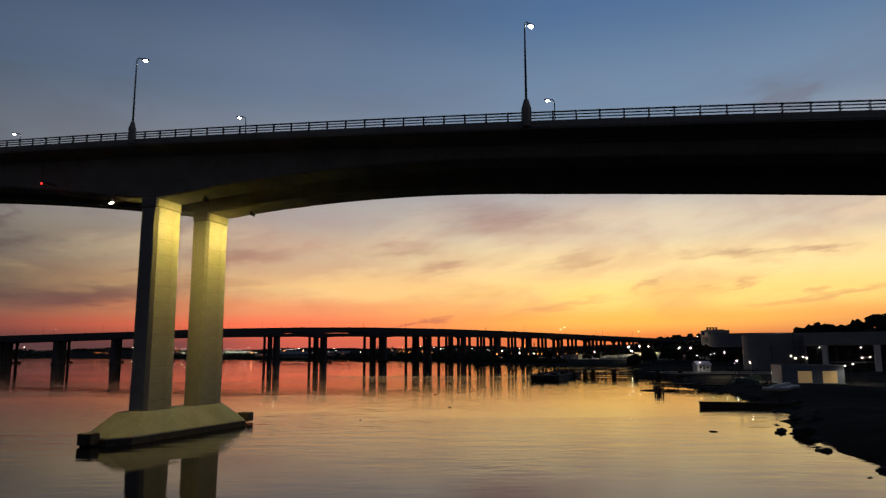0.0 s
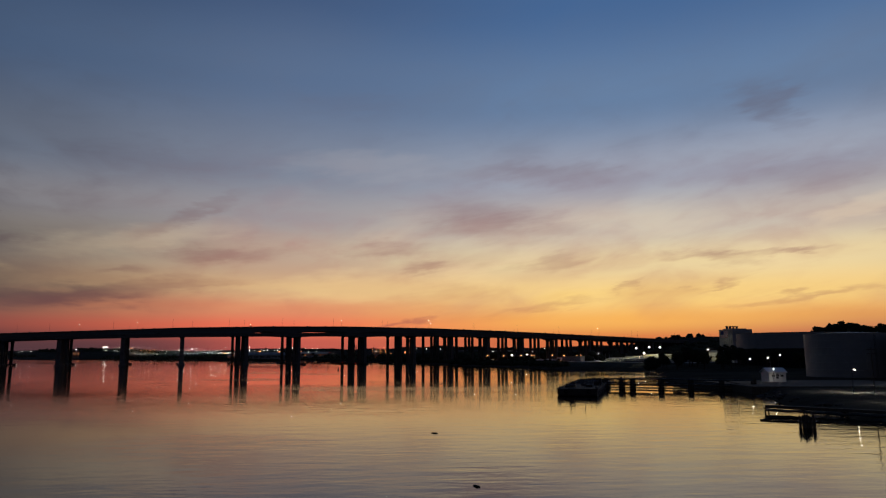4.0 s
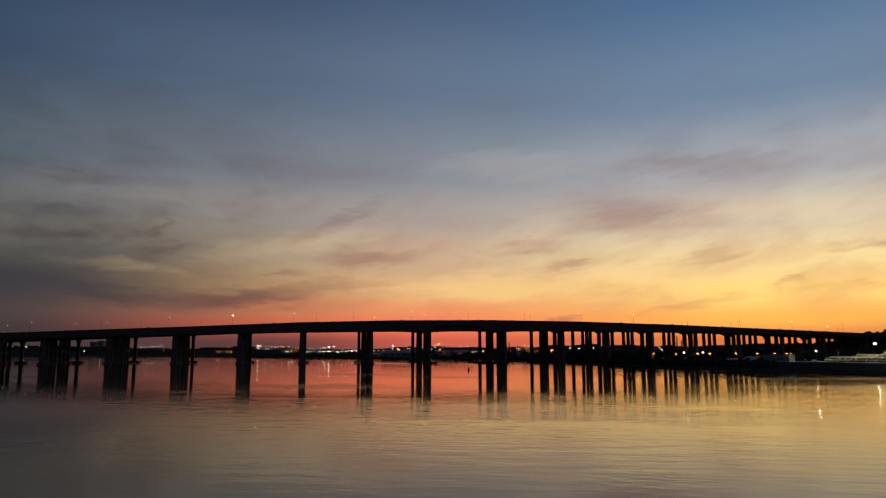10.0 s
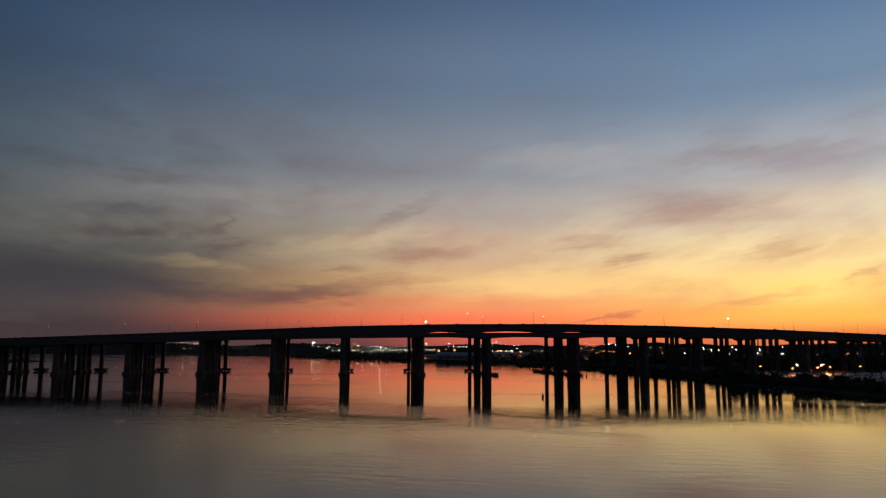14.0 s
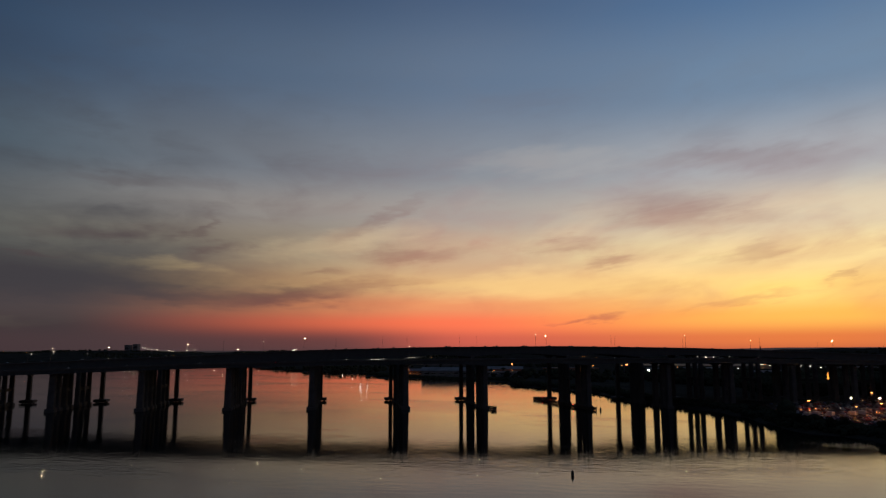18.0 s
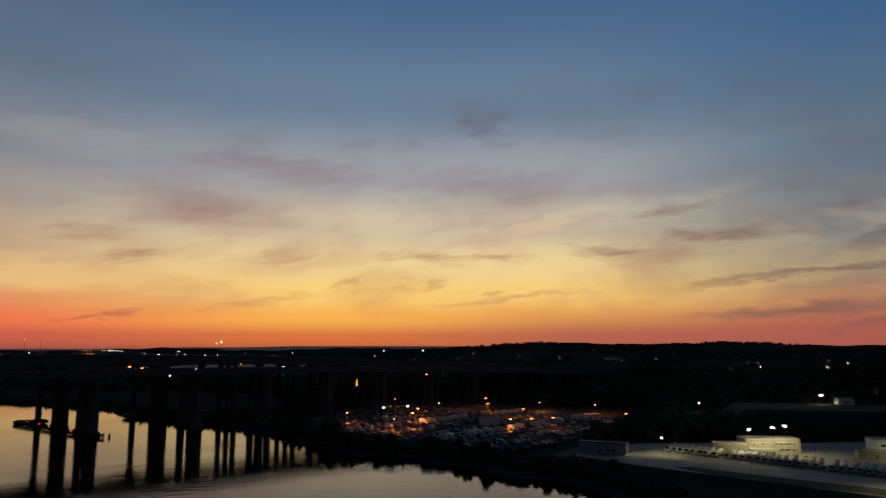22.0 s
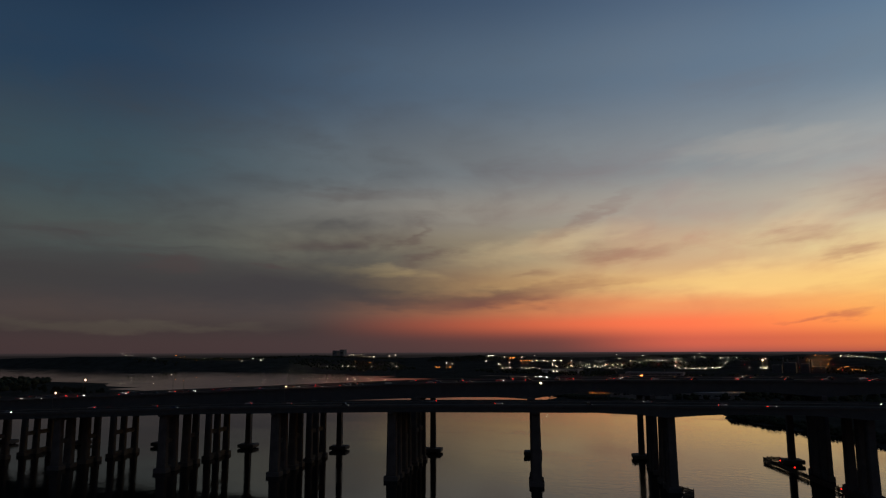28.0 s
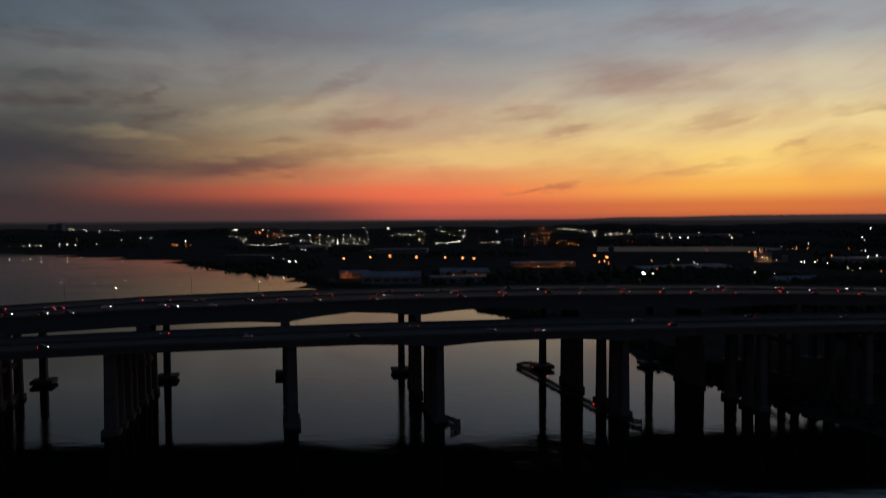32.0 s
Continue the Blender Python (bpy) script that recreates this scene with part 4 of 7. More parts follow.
for v in bm.verts:
    x, y = v.co.x * 5.2, 62 + v.co.y * 26
    edge = min(1.0, max(0.0, 1 - abs(x) / 5.2) / 0.4) * min(1.0, max(0.0, 26 - abs(y - 62)) / 6)
    v.co = (x, y, 2.55 + edge * (0.8 + 0.9 * noise.noise((x * 0.4, y * 0.2, 0)) + 0.8 * noise.noise((x * 1.3, y * 1.1, 4)) + 0.4 * noise.noise((x * 3, y * 3, 9))))
part("scrap_heap", bm, RUBBLE, barge, "low dark heap of scrap")
for x, y, sx, sy, sz, turn in ((-4.5, 10, 0.8, 1.1, 0.7, 20), (3.2, 14, 1.2, 0.9, 0.9, -12), (4.6, 30, 1.0, 1.6, 1.6, 6), (-4.8, 34, 0.7, 0.7, 1.0, 40), (1.0, 24, 1.4, 1.0, 0.6, -30), (4.8, 44, 1.1, 1.1, 2.2, 0)):
    bm = bmesh.new()
    box(bm, -sx, sx, -sy, sy, 0, sz, 0.06)
    for q in (-0.6, 0.0, 0.6):
        box(bm, q * sx - 0.06, q * sx + 0.06, -sy - 0.05, sy + 0.05, 0.02, sz + 0.05)
    bmesh.ops.transform(bm, verts=bm.verts, matrix=Matrix.Translation((x, y, 2.58)) @ Matrix.Rotation(radians(turn), 4, "Z"))
    part("deck_crate", bm, RUST, barge, "rusty strapped deck crate")
bm = bmesh.new()
cyl(bm, 0.55, 0.55, -0.9, 0.9, 14, Matrix.Translation((-2.2, 6.5, 3.3)) @ Matrix.Rotation(radians(90), 4, "Y"))
for x in (-3.2, -1.2):
    box(bm, x - 0.12, x + 0.12, 5.8, 7.2, 2.55, 3.6, 0.03)
part("winch", bm, DARK_STEEL, barge, "dark mooring winch")
for x, y, hh in ((-2.6, 3, 5.8), (2.4, 3.4, 6.8), (-5, 22, 6.0), (2, 38, 7.0), (5, 52, 6.4), (-3, 60, 6.6), (6.4, 70, 6.8), (-6.2, 2, 3.9), (6.2, 2, 4.1)):
    bm = bmesh.new()
    cyl(bm, 0.14, 0.09, 2.4, hh, 6, Matrix.Translation((x, y, 0)) @ Matrix.Rotation(radians(random.uniform(-3, 3)), 4, "X"))
    part("mast", bm, DARK_STEEL, barge)
for y in (1.6, 26, 50, 74, 96):
    for x in (-6.4, 6.4):
        bm = bmesh.new()
        cyl(bm, 0.2, 0.2, 2.5, 3.1, 8, Matrix.Translation((x, y, 0)))
        cyl(bm, 0.34, 0.34, 3.1, 3.22, 8, Matrix.Translation((x, y, 0)))
        part("bollard", bm, RUST, barge)
for y in (6, 26, 50, 74):
    bm = bmesh.new()
    tube(bm, [(0, 0.62 * math.cos(2 * math.pi * i / 14), 0.62 * math.sin(2 * math.pi * i / 14)) for i in range(15)], 0.26, 8)
    bmesh.ops.transform(bm, verts=bm.verts, matrix=Matrix.Translation((-7.4, y, 1.2)))
    part("tyre_fender", bm, TYRE, barge, "old tyre hung as a fender")
for x in (-4, 4):
    bm = bmesh.new()
    tube(bm, [(0, 0.55 * math.cos(2 * math.pi * i / 14), 0.55 * math.sin(2 * math.pi * i / 14)) for i in range(15)], 0.24, 8)
    bmesh.ops.transform(bm, verts=bm.verts, matrix=Matrix.Translation((x, -0.25, 1.6)) @ Matrix.Rotation(radians(90), 4, "Z"))
    part("tyre_fender", bm, TYRE, barge, "old tyre hung as a fender")


def pile_dolphin(x, y, r, top, label):
    d = empty("pile_dolphin", Matrix.Translation((x, y, WATER_Z)), label, "dolphin", "mooring dolphins")
    for i in range(9):
        a = 2 * math.pi * i / 8
        q = (0, 0) if i == 8 else (r * math.cos(a), r * math.sin(a))
        bm = bmesh.new()
        cyl(bm, 0.28, 0.24, -4, top + random.uniform(-0.4, 0.5), 8, Matrix.Translation((q[0], q[1], 0)) @ Matrix.Rotation(radians(random.uniform(-2, 2)), 4, "X"))
        part("pile", bm, TIMBER, d)
    for z in (top - 0.9, top - 2.4):
        bm = bmesh.new()
        tube(bm, [((r + 0.3) * math.cos(2 * math.pi * i / 12), (r + 0.3) * math.sin(2 * math.pi * i / 12), z) for i in range(13)], 0.07)
        part("cable_wrap", bm, DARK_STEEL, d)
    return d


def trestle(a, b, z0, z1, width, bays, label, clusters=True):
    """A timber trestle: pile bents, stringers, deck planks and a hand rail."""
    a, b = Vector((*a, 0)), Vector((*b, 0))
    length = (b - a).length
    tr = empty("timber_trestle", Matrix.Translation(a + Vector((0, 0, WATER_Z))) @ Matrix.Rotation(math.atan2(b.y - a.y, b.x - a.x), 4, "Z"), label, "trestle", "timber trestles")
    for i in range(bays + 1):
        s = length * i / bays
        for w in ((-0.9, -0.3, 0.3, 0.9) if clusters else (-width / 2, width / 2)):
            bm = bmesh.new()
            cyl(bm, 0.4 if clusters else 0.22, 0.34 if clusters else 0.19, -4, max(z0 + 0.2, z1) + (random.uniform(-0.4, 0.5) if clusters else 0), 7, Matrix.Translation((s + (w if clusters else 0) * 0.7, w * (width / 2 if clusters else 1), 0)))
            part("pile", bm, TIMBER, tr)
        bm = bmesh.new()
        box(bm, s - 0.2, s + 0.2, -width / 2 - 0.4, width / 2 + 0.4, z0 - 0.25, z0 + 0.2, 0.03)
        part("cap_beam", bm, TIMBER, tr)
    for w in (-width / 2, width / 2):
        bm = bmesh.new()
        box(bm, 0, length, w - 0.15, w + 0.15, z0 + 0.0, z0 + 0.62)
        part("stringer", bm, TIMBER, tr)
        bm = bmesh.new()
        tube(bm, [(s, w, z1 + 0.1 * math.sin(s)) for s in np.linspace(0, length, 12)], 0.3)
        part("pipe_rail", bm, DARK_STEEL, tr)
        if clusters:
            bm = bmesh.new()
            tube(bm, [(s, w, z0 + 1.1 + 0.12 * math.sin(s * 0.7)) for s in np.linspace(0, length, 14)], 0.2)
            part("pipe_rail", bm, DARK_STEEL, tr)
            bm = bmesh.new()
            box(bm, 0, length, w - 0.12, w + 0.12, 0.35, 0.75)
            part("waler", bm, TIMBER, tr)
            for i in range(bays):
                s0, s1 = length * i / bays, length * (i + 1) / bays
                bm = bmesh.new()
                tube(bm, [(s0, w * 1.05, z0), (s1, w * 1.05, z1)] if i % 2 else [(s0, w * 1.05, z1), (s1, w * 1.05, z0)], 0.09, 5)
                part("brace", bm, TIMBER, tr)
    bm = bmesh.new()
    box(bm, 0, 0.55, -width / 2 - 0.2, width / 2 + 0.2, z0 + 0.6, z0 + 0.68)
    pl = part("plank", bm, TIMBER, tr)
    n = int(length / 0.62)
    for i in range(1, n):
        mesh_part("plank", pl.data, tr, Matrix.Translation((i * 0.62, random.uniform(-0.06, 0.06), random.uniform(-0.01, 0.01))))
    return tr


trestle((80.5, 398.5), (131, 369), 1.5, 4.2, 3.0, 5, "dark timber pipe trestle with clustered piles from shore to barge")
trestle((86, 271), (104, 251), 1.3, 0.75, 2.0, 3, "short dark timber jetty with a pipe under its deck", clusters=False)
pile_dolphin(76.3, 236, 1.35, 2.2, "cluster of dark timber piles bound with cable at a jetty")
pile_dolphin(87, 396, 1.2, 4.6, "cluster of dark timber piles beside the barge trestle")

boom = empty("floating_boom", Matrix.Translation((8.5, 24, WATER_Z)), "thin dark floating boom curling off the jetty", "boom")
bm = bmesh.new()
tube(bm, [(80, 231.5, 0.1), (75, 232.5, 0.12), (70, 232, 0.12), (66.5, 228.5, 0.12), (68, 225.5, 0.12), (72, 224, 0.1), (77, 223, 0.1)], 0.13, 8)
part("float", bm, TYRE, boom)

# the bulkhead dock that runs out from the bank
dock = empty("dock_wall", Matrix.Translation((66.2, 174.5, WATER_Z)) @ Matrix.Rotation(radians(-21), 4, "Z"), "black timber bulkhead dock running out from the bank", "dock")
bm = bmesh.new()
box(bm, 0.1, 46, 0, 7, -3, 1.0, 0.05)
part("core", bm, TIMBER, dock)
bm = bmesh.new()
box(bm, -0.12, 46, -0.25, 0.05, 0.95, 1.4, 0.04)
part("cap_beam", bm, TIMBER, dock)
bm = bmesh.new()
box(bm, 0, 0.4, -0.15, 0.0, -3, 0.95, 0.03)
plank = part("sheet_plank", bm, TIMBER, dock)
for i in range(1, 105):
    mesh_part("sheet_plank", plank.data, dock, Matrix.Translation((i * 0.44, random.uniform(-0.04, 0.02), 0)))

wharf = empty("wharf", Matrix.Translation((122, 352, WATER_Z)) @ Matrix.Rotation(radians(-4), 4, "Z"), "dark concrete wharf on the bank beside a boathouse", "wharf")
bm = bmesh.new()
box(bm, 0, 74, 0, 60, -3, 2.7, 0.1)
part("apron", bm, TIMBER, wharf, "stained concrete apron")
for i in range(24):
    bm = bmesh.new()
    cyl(bm, 0.3, 0.3, -3, 1.9, 7, Matrix.Translation((i * 3, -0.35, 0)))
    part("fender_pile", bm, TIMBER, wharf)


def windows(parent, x0, x1, y, z0, z1, n, mat, depth=0.12, face=-1, bars=2):
    """A row of framed panes on a wall that faces -y (face -1) or +y."""
    step = (x1 - x0) / n
    for i in range(n):
        a, b2 = x0 + step * (i + 0.14), x0 + step * (i + 0.86)
        bm = bmesh.new()
        box(bm, a - 0.1, b2 + 0.1, y - 0.06, y + 0.06, z0 - 0.1, z0)
        box(bm, a - 0.1, b2 + 0.1, y - 0.06, y + 0.06, z1, z1 + 0.1)
        for k in range(bars + 1):
            c = a + (b2 - a) * k / bars
            box(bm, c - 0.05, c + 0.05, y - 0.06, y + 0.06, z0, z1)
        fr = part("window_frame", bm, WHITE, parent)
        bm = bmesh.new()
        box(bm, a, b2, y - 0.02, y + 0.02, z0, z1)
        part("pane", bm, mat, fr)


def house(name, m, w, d, h, roof, wall_mat, roof_mat, label, category, win=None, door=True, ridge_x=True):
    """A building on its ground: walls, pitched or flat roof, door and windows on its front."""
    hs = empty(name, m, label, category)
    bm = bmesh.new()
    box(bm, 0, w, 0, d, -1.5, h)
    part("wall", bm, wall_mat, hs)
    bm = bmesh.new()
    if roof > 0:
        if ridge_x:
            sweep(bm, [[(x, -0.5, h - 0.1), (x, d / 2, h + roof), (x, d + 0.5, h - 0.1), (x, d + 0.5, h + 0.15), (x, d / 2, h + roof + 0.3), (x, -0.5, h + 0.15)] for x in (-0.5, w + 0.5)])
        else:
            sweep(bm, [[(-0.5, y, h - 0.1), (w / 2, y, h + roof), (w + 0.5, y, h - 0.1), (w + 0.5, y, h + 0.15), (w / 2, y, h + roof + 0.3), (-0.5, y, h + 0.15)] for y in (-0.5, d + 0.5)])
    else:
        for a, b2, c, e in ((-0.15, w + 0.15, -0.15, 0.25), (-0.15, w + 0.15, d - 0.25, d + 0.15), (-0.15, 0.25, 0.25, d - 0.25), (w - 0.25, w + 0.15, 0.25, d - 0.25)):
            box(bm, a, b2, c, e, h - 0.1, h + 0.6)
        box(bm, 0.25, w - 0.25, 0.25, d - 0.25, h, h + 0.12)
    part("roof", bm, roof_mat, hs)
    if roof > 0:
        bm = bmesh.new()
        for q in ((0.02, w - 0.02) if ridge_x else (0.02, d - 0.02)):
            a = [(q, 0.02, h - 0.12), (q, d - 0.02, h - 0.12), (q, d / 2, h + roof)] if ridge_x else [(0.02, q, h - 0.12), (w - 0.02, q, h - 0.12), (w / 2, q, h + roof)]
            bm.faces.new([bm.verts.new(p) for p in a])
        part("gable", bm, wall_mat, hs)
    if door:
        bm = bmesh.new()
        box(bm, w * 0.42, w * 0.42 + 1.1, -0.06, 0.02, 0, 2.1, 0.02)
        dr = part("door", bm, DARK_STEEL, hs)
        bm = bmesh.new()
        box(bm, w * 0.42 + 0.9, w * 0.42 + 1.0, -0.12, -0.06, 1.0, 1.1)
        part("handle", bm, CHROME, dr)
    for row in win or ():
        x0, x1, z0, z1, n, lit = row
        windows(hs, x0, x1, -0.05, z0, z1, n, LIT_WINDOW if lit else GLASS)
    return hs


house("boathouse", Matrix.Translation((148, 390, WATER_Z + 4.1)), 7.4, 6.5, 2.5, 1.7, WHITE, WHITE, "small white boathouse with a pitched roof on a wharf", "boathouse", [(0.9, 6.6, 0.8, 1.6, 3, False)], ridge_x=True)
office = house("workshop", Matrix.Translation((124.3, 248.8, 3.2)) @ Matrix.Rotation(radians(-14), 4, "Z"), 20, 16, 6.3, 0, SHEET, SHEET, "pale blue sheet-metal workshop with lit windows on the bank", "workshop", [(4.2, 10.6, 0.8, 4.8, 1, True), (12.2, 18.6, 0.8, 4.8, 1, True)])
bm = bmesh.new()
for i in range(40):
    box(bm, i * 0.5, i * 0.5 + 0.16, -0.05, -0.002, 5.1, 6.2)
tagged(part("cladding_ribs", bm, SHEET, office), kind="stuff")
# clutter on the bank: tarpaulin stack, skip, pallets and drums
TARP = material("green_tarpaulin", (0.06, 0.09, 0.06), 0.7, grain=0.3, scale=1.2, bump=0.4)
def skip_bin(m):
    sk = empty("skip_bin", m, "open rusty steel skip on the bank", "skip", "bank skips")
    bm = bmesh.new()
    sweep(bm, [[(-1.6 * k, -0.9, z), (1.6 * k, -0.9, z), (1.6 * k, 0.9, z), (-1.6 * k, 0.9, z)] for k, z in ((0.7, 0), (1, 1.3), (0.96, 1.3), (0.68, 0.1))])
    part("body", bm, RUST, sk)
    for x in (-1.2, 1.2):
        bm = bmesh.new()
        box(bm, x - 0.06, x + 0.06, -0.97, 0.97, 0.2, 1.28)
        part("rib", bm, RUST, sk)


for x, y in ((112, 244), (119, 262)):
    skip_bin(Matrix.Translation((x, y, ground_at(x, y))) @ Matrix.Rotation(radians(x * 7), 4, "Z"))
for x, y, w in ((114, 258, 3.4), (131, 285, 2.6), (108, 236, 2.2)):
    st = empty("covered_stack", Matrix.Translation((x, y, ground_at(x, y))) @ Matrix.Rotation(radians(x * 11), 4, "Z"), "stack of goods under a green tarpaulin", "stack", "covered stacks")
    bm = bmesh.new()
    bmesh.ops.create_grid(bm, x_segments=14, y_segments=10, size=1)
    for v in bm.verts:
        e = min(1.0, 3.2 * (1 - max(abs(v.co.x), abs(v.co.y))))
        v.co = (v.co.x * w, v.co.y * w * 0.6, 0.1 + e * 1.9 + 0.2 * noise.noise((v.co.x * 3, v.co.y * 3, w)))
    part("tarpaulin", bm, TARP, st)
    bm = bmesh.new()
    box(bm, -w * 0.8, w * 0.8, -w * 0.45, w * 0.45, -0.3, 1.6, 0.05)
    part("load", bm, TIMBER, st)
for i in range(9):
    x, y = 104 + (i % 3) * 0.8 + (i // 3) * 7, 226 + (i // 3) * 11 + (i % 2) * 0.7
    dm = empty("oil_drum", Matrix.Translation((x, y, ground_at(x, y))), "dented dark steel drum standing on the bank", "drum", "oil drums")
    bm = bmesh.new()
    cyl(bm, 0.29, 0.29, -0.1, 0.88, 14)
    part("body", bm, RUST, dm)
    for z in (0.28, 0.58, 0.86):
        bm = bmesh.new()
        cyl(bm, 0.305, 0.305, z, z + 0.03, 14)
        part("hoop", bm, RUST, dm)


def small_boat(m, label):
    """An open boat turned over or covered, on chocks."""
    bt = empty("small_boat", m, label, "boat", "boats on the bank")
    bm = bmesh.new()
    secs = []
    for y, w, k in ((-3.4, 1.0, 0.55), (-2, 1.25, 0.3), (0, 1.3, 0.2), (2, 0.95, 0.35), (3.5, 0.08, 0.85)):
        secs.append([(-w, y, 1.25), (-w * 0.75, y, 0.5 + k * 0.3), (0, y, 0.25 + k * 0.4), (w * 0.75, y, 0.5 + k * 0.3), (w, y, 1.25), (0, y, 1.4)])
    sweep(bm, secs)
    part("hull", bm, WHITE, bt, "white fibreglass hull")
    bm = bmesh.new()
    box(bm, -0.7, 0.7, -1.2, 0.8, 1.3, 2.0, 0.15)
    part("cabin", bm, WHITE, bt)
    for y in (-1.8, 1.4):
        bm = bmesh.new()
        box(bm, -0.9, 0.9, y - 0.12, y + 0.12, -0.4, 0.5)
        part("chock", bm, TIMBER, bt)
    return bt


for x, y, a in ((95, 194, 70), (99, 199, 88), (104, 206, 60)):
    small_boat(Matrix.Translation((x, y, ground_at(x, y) + 0.3)) @ Matrix.Rotation(radians(a), 4, "Z"), "small white motor boat laid up on the bank")

# rocks along the near bank
rock_bm = []
for i in range(5):
    bm = bmesh.new()
    bmesh.ops.create_icosphere(bm, subdivisions=2, radius=1)
    for v in bm.verts:
        v.co *= 1 + 0.45 * noise.noise(v.co * 1.3 + Vector((i * 7, 0, 0)))
        v.co.z *= 0.6
    me = bpy.data.meshes.new("rock")
    bm.to_mesh(me)
    bm.free()
    me.materials.append(RUBBLE)
    rock_bm.append(me)
for i in range(150):
    t = random.random()
    y = 60 + 290 * t ** 1.3
    x = float(np.interp(y, [p[1] for p in NORTH[1:10]], [p[0] for p in NORTH[1:10]])) + random.uniform(-5, 4)
    rk = new("rock", rock_bm[i % 5])
    s = random.uniform(0.5, 1.7)
    rk.matrix_basis = Matrix.Translation((x, y, min(ground_at(x, y), 2.6) + 0.1)) @ Matrix.Rotation(random.uniform(0, 6), 4, "Z") @ Matrix.Diagonal((s, s * 0.8, s * 0.8, 1))
    tagged(rk, "dark wet boulder on the river bank", "rock", "bank rocks")


def storage_tank(x, y, r, top, label, rings=6, skirt=0):
    g = ground_at(x, y)
    tk = empty("storage_tank", Matrix.Translation((x, y, g)), label, "storage tank", "storage tanks")
    hh = (top - g) / rings
    bm = bmesh.new()
    cyl(bm, r, r, max(skirt - g, -1), top - g, 64)
    part("shell", bm, PALE, tk)
    if skirt:
        # black lower shell stands in for the dark bund before the tank
        bm = bmesh.new()
        cyl(bm, r - 0.05, r - 0.05, -1, skirt - g, 64)
        part("bund_band", bm, TYRE, tk, "black band standing in for the dark bund in front")
    bm = bmesh.new()
    cyl(bm, r + 0.3, 2, top - g + 0.002, top - g + 0.9, 64)
    part("roof", bm, PALE, tk)
    for i in range(1, rings + 1):
        if i * hh + g < skirt:
            continue
        bm = bmesh.new()
        tube(bm, [((r + 0.05) * math.cos(2 * math.pi * k / 64), (r + 0.05) * math.sin(2 * math.pi * k / 64), i * hh - 0.1) for k in range(65)], 0.12, 5)
        part("stiffener_ring", bm, PALE, tk)
    bm = bmesh.new()
    for s in (-0.35, 0.35):
        box(bm, s - 0.04, s + 0.04, -r - 0.5, -r - 0.42, 0, top - g + 1)
    for k in range(int((top - g) / 0.6)):
        box(bm, -0.35, 0.35, -r - 0.49, -r - 0.43, k * 0.6, k * 0.6 + 0.05)
    part("ladder", bm, DARK_STEEL, tk)
    return tk


storage_tank(228, 460, 21, 26, "large pale round storage tank near the bank")
storage_tank(311, 663, 44, 32, "very broad pale round storage tank, dark below", skirt=19.6)
storage_tank(352, 500, 26, 27, "broad pale round storage tank with a ring platform")

# loading hall beside the tanks: pale fascia over dark open bays
hall = empty("loading_hall", Matrix.Translation((217, 405, 3.6)) @ Matrix.Rotation(radians(-29), 4, "Z"), "big loading hall with pale fascia, open dark bays and white columns", "hall")
bm = bmesh.new()
box(bm, 0, 110, 0, 40, 15.0, 22.2, 0.1)
fascia = part("fascia", bm, PALE, hall, "pale sheet fascia and roof")
bm = bmesh.new()
for i in range(110):
    box(bm, i + 0.06, i + 0.2, -0.05, -0.004, 15.1, 22.1)
tagged(part("cladding_ribs", bm, PALE, fascia), kind="stuff")
bm = bmesh.new()
box(bm, 0, 110, 30, 40, -2, 15.0)
part("wall", bm, DARK_STEEL, hall, "dark rear wall")
for x in (8.4, 34, 60, 86):
    bm = bmesh.new()
    box(bm, x, x + 3.2, 0.6, 3.0, -2, 15.0, 0.08)
    part("column", bm, WHITE, hall)
for x in (0.4, 22, 48, 74):
    bm = bmesh.new()
    box(bm, x, x + 0.5, 2, 2.5, -2, 15.0)
    part("steel_post", bm, DARK_STEEL, hall)
bm = bmesh.new()
box(bm, 10, 90, 2.6, 3.0, 5.2, 5.7)
part("walkway_rail", bm, CONDUIT, hall)

# ---- trees ----


def crown(bm, n, rx, rz, zc, leaf, seed):
    """A ragged crown of small leaf clumps about limbs."""
    rng = random.Random(seed)
    lobes = [(rng.uniform(-0.6, 0.6) * rx, rng.uniform(-0.6, 0.6) * rx, zc + rng.uniform(-0.6, 0.7) * rz, rng.uniform(0.35, 0.6)) for _ in range(9)]
    for i in range(n):
        lx, ly, lz, lr = lobes[i % 9]
        d = Vector((rng.gauss(0, 1), rng.gauss(0, 1), rng.gauss(0, 0.8))).normalized() * rng.uniform(0.55, 1.05) * lr
        c = Vector((lx + d.x * rx, ly + d.y * rx, lz + d.z * rz))
        s = leaf * rng.uniform(0.6, 1.4)
        q = Euler((rng.uniform(0, 6), rng.uniform(0, 6), rng.uniform(0, 6))).to_matrix()
        vs = [bm.verts.new(c + q @ Vector(p) * s) for p in ((1, 0, 0), (-0.4, 0.9, 0.2), (-0.5, -0.8, 0.2), (0.1, 0.1, 0.8))]
        for f in ((0, 1, 2), (0, 1, 3), (1, 2, 3), (2, 0, 3)):
            bm.faces.new([vs[k] for k in f])


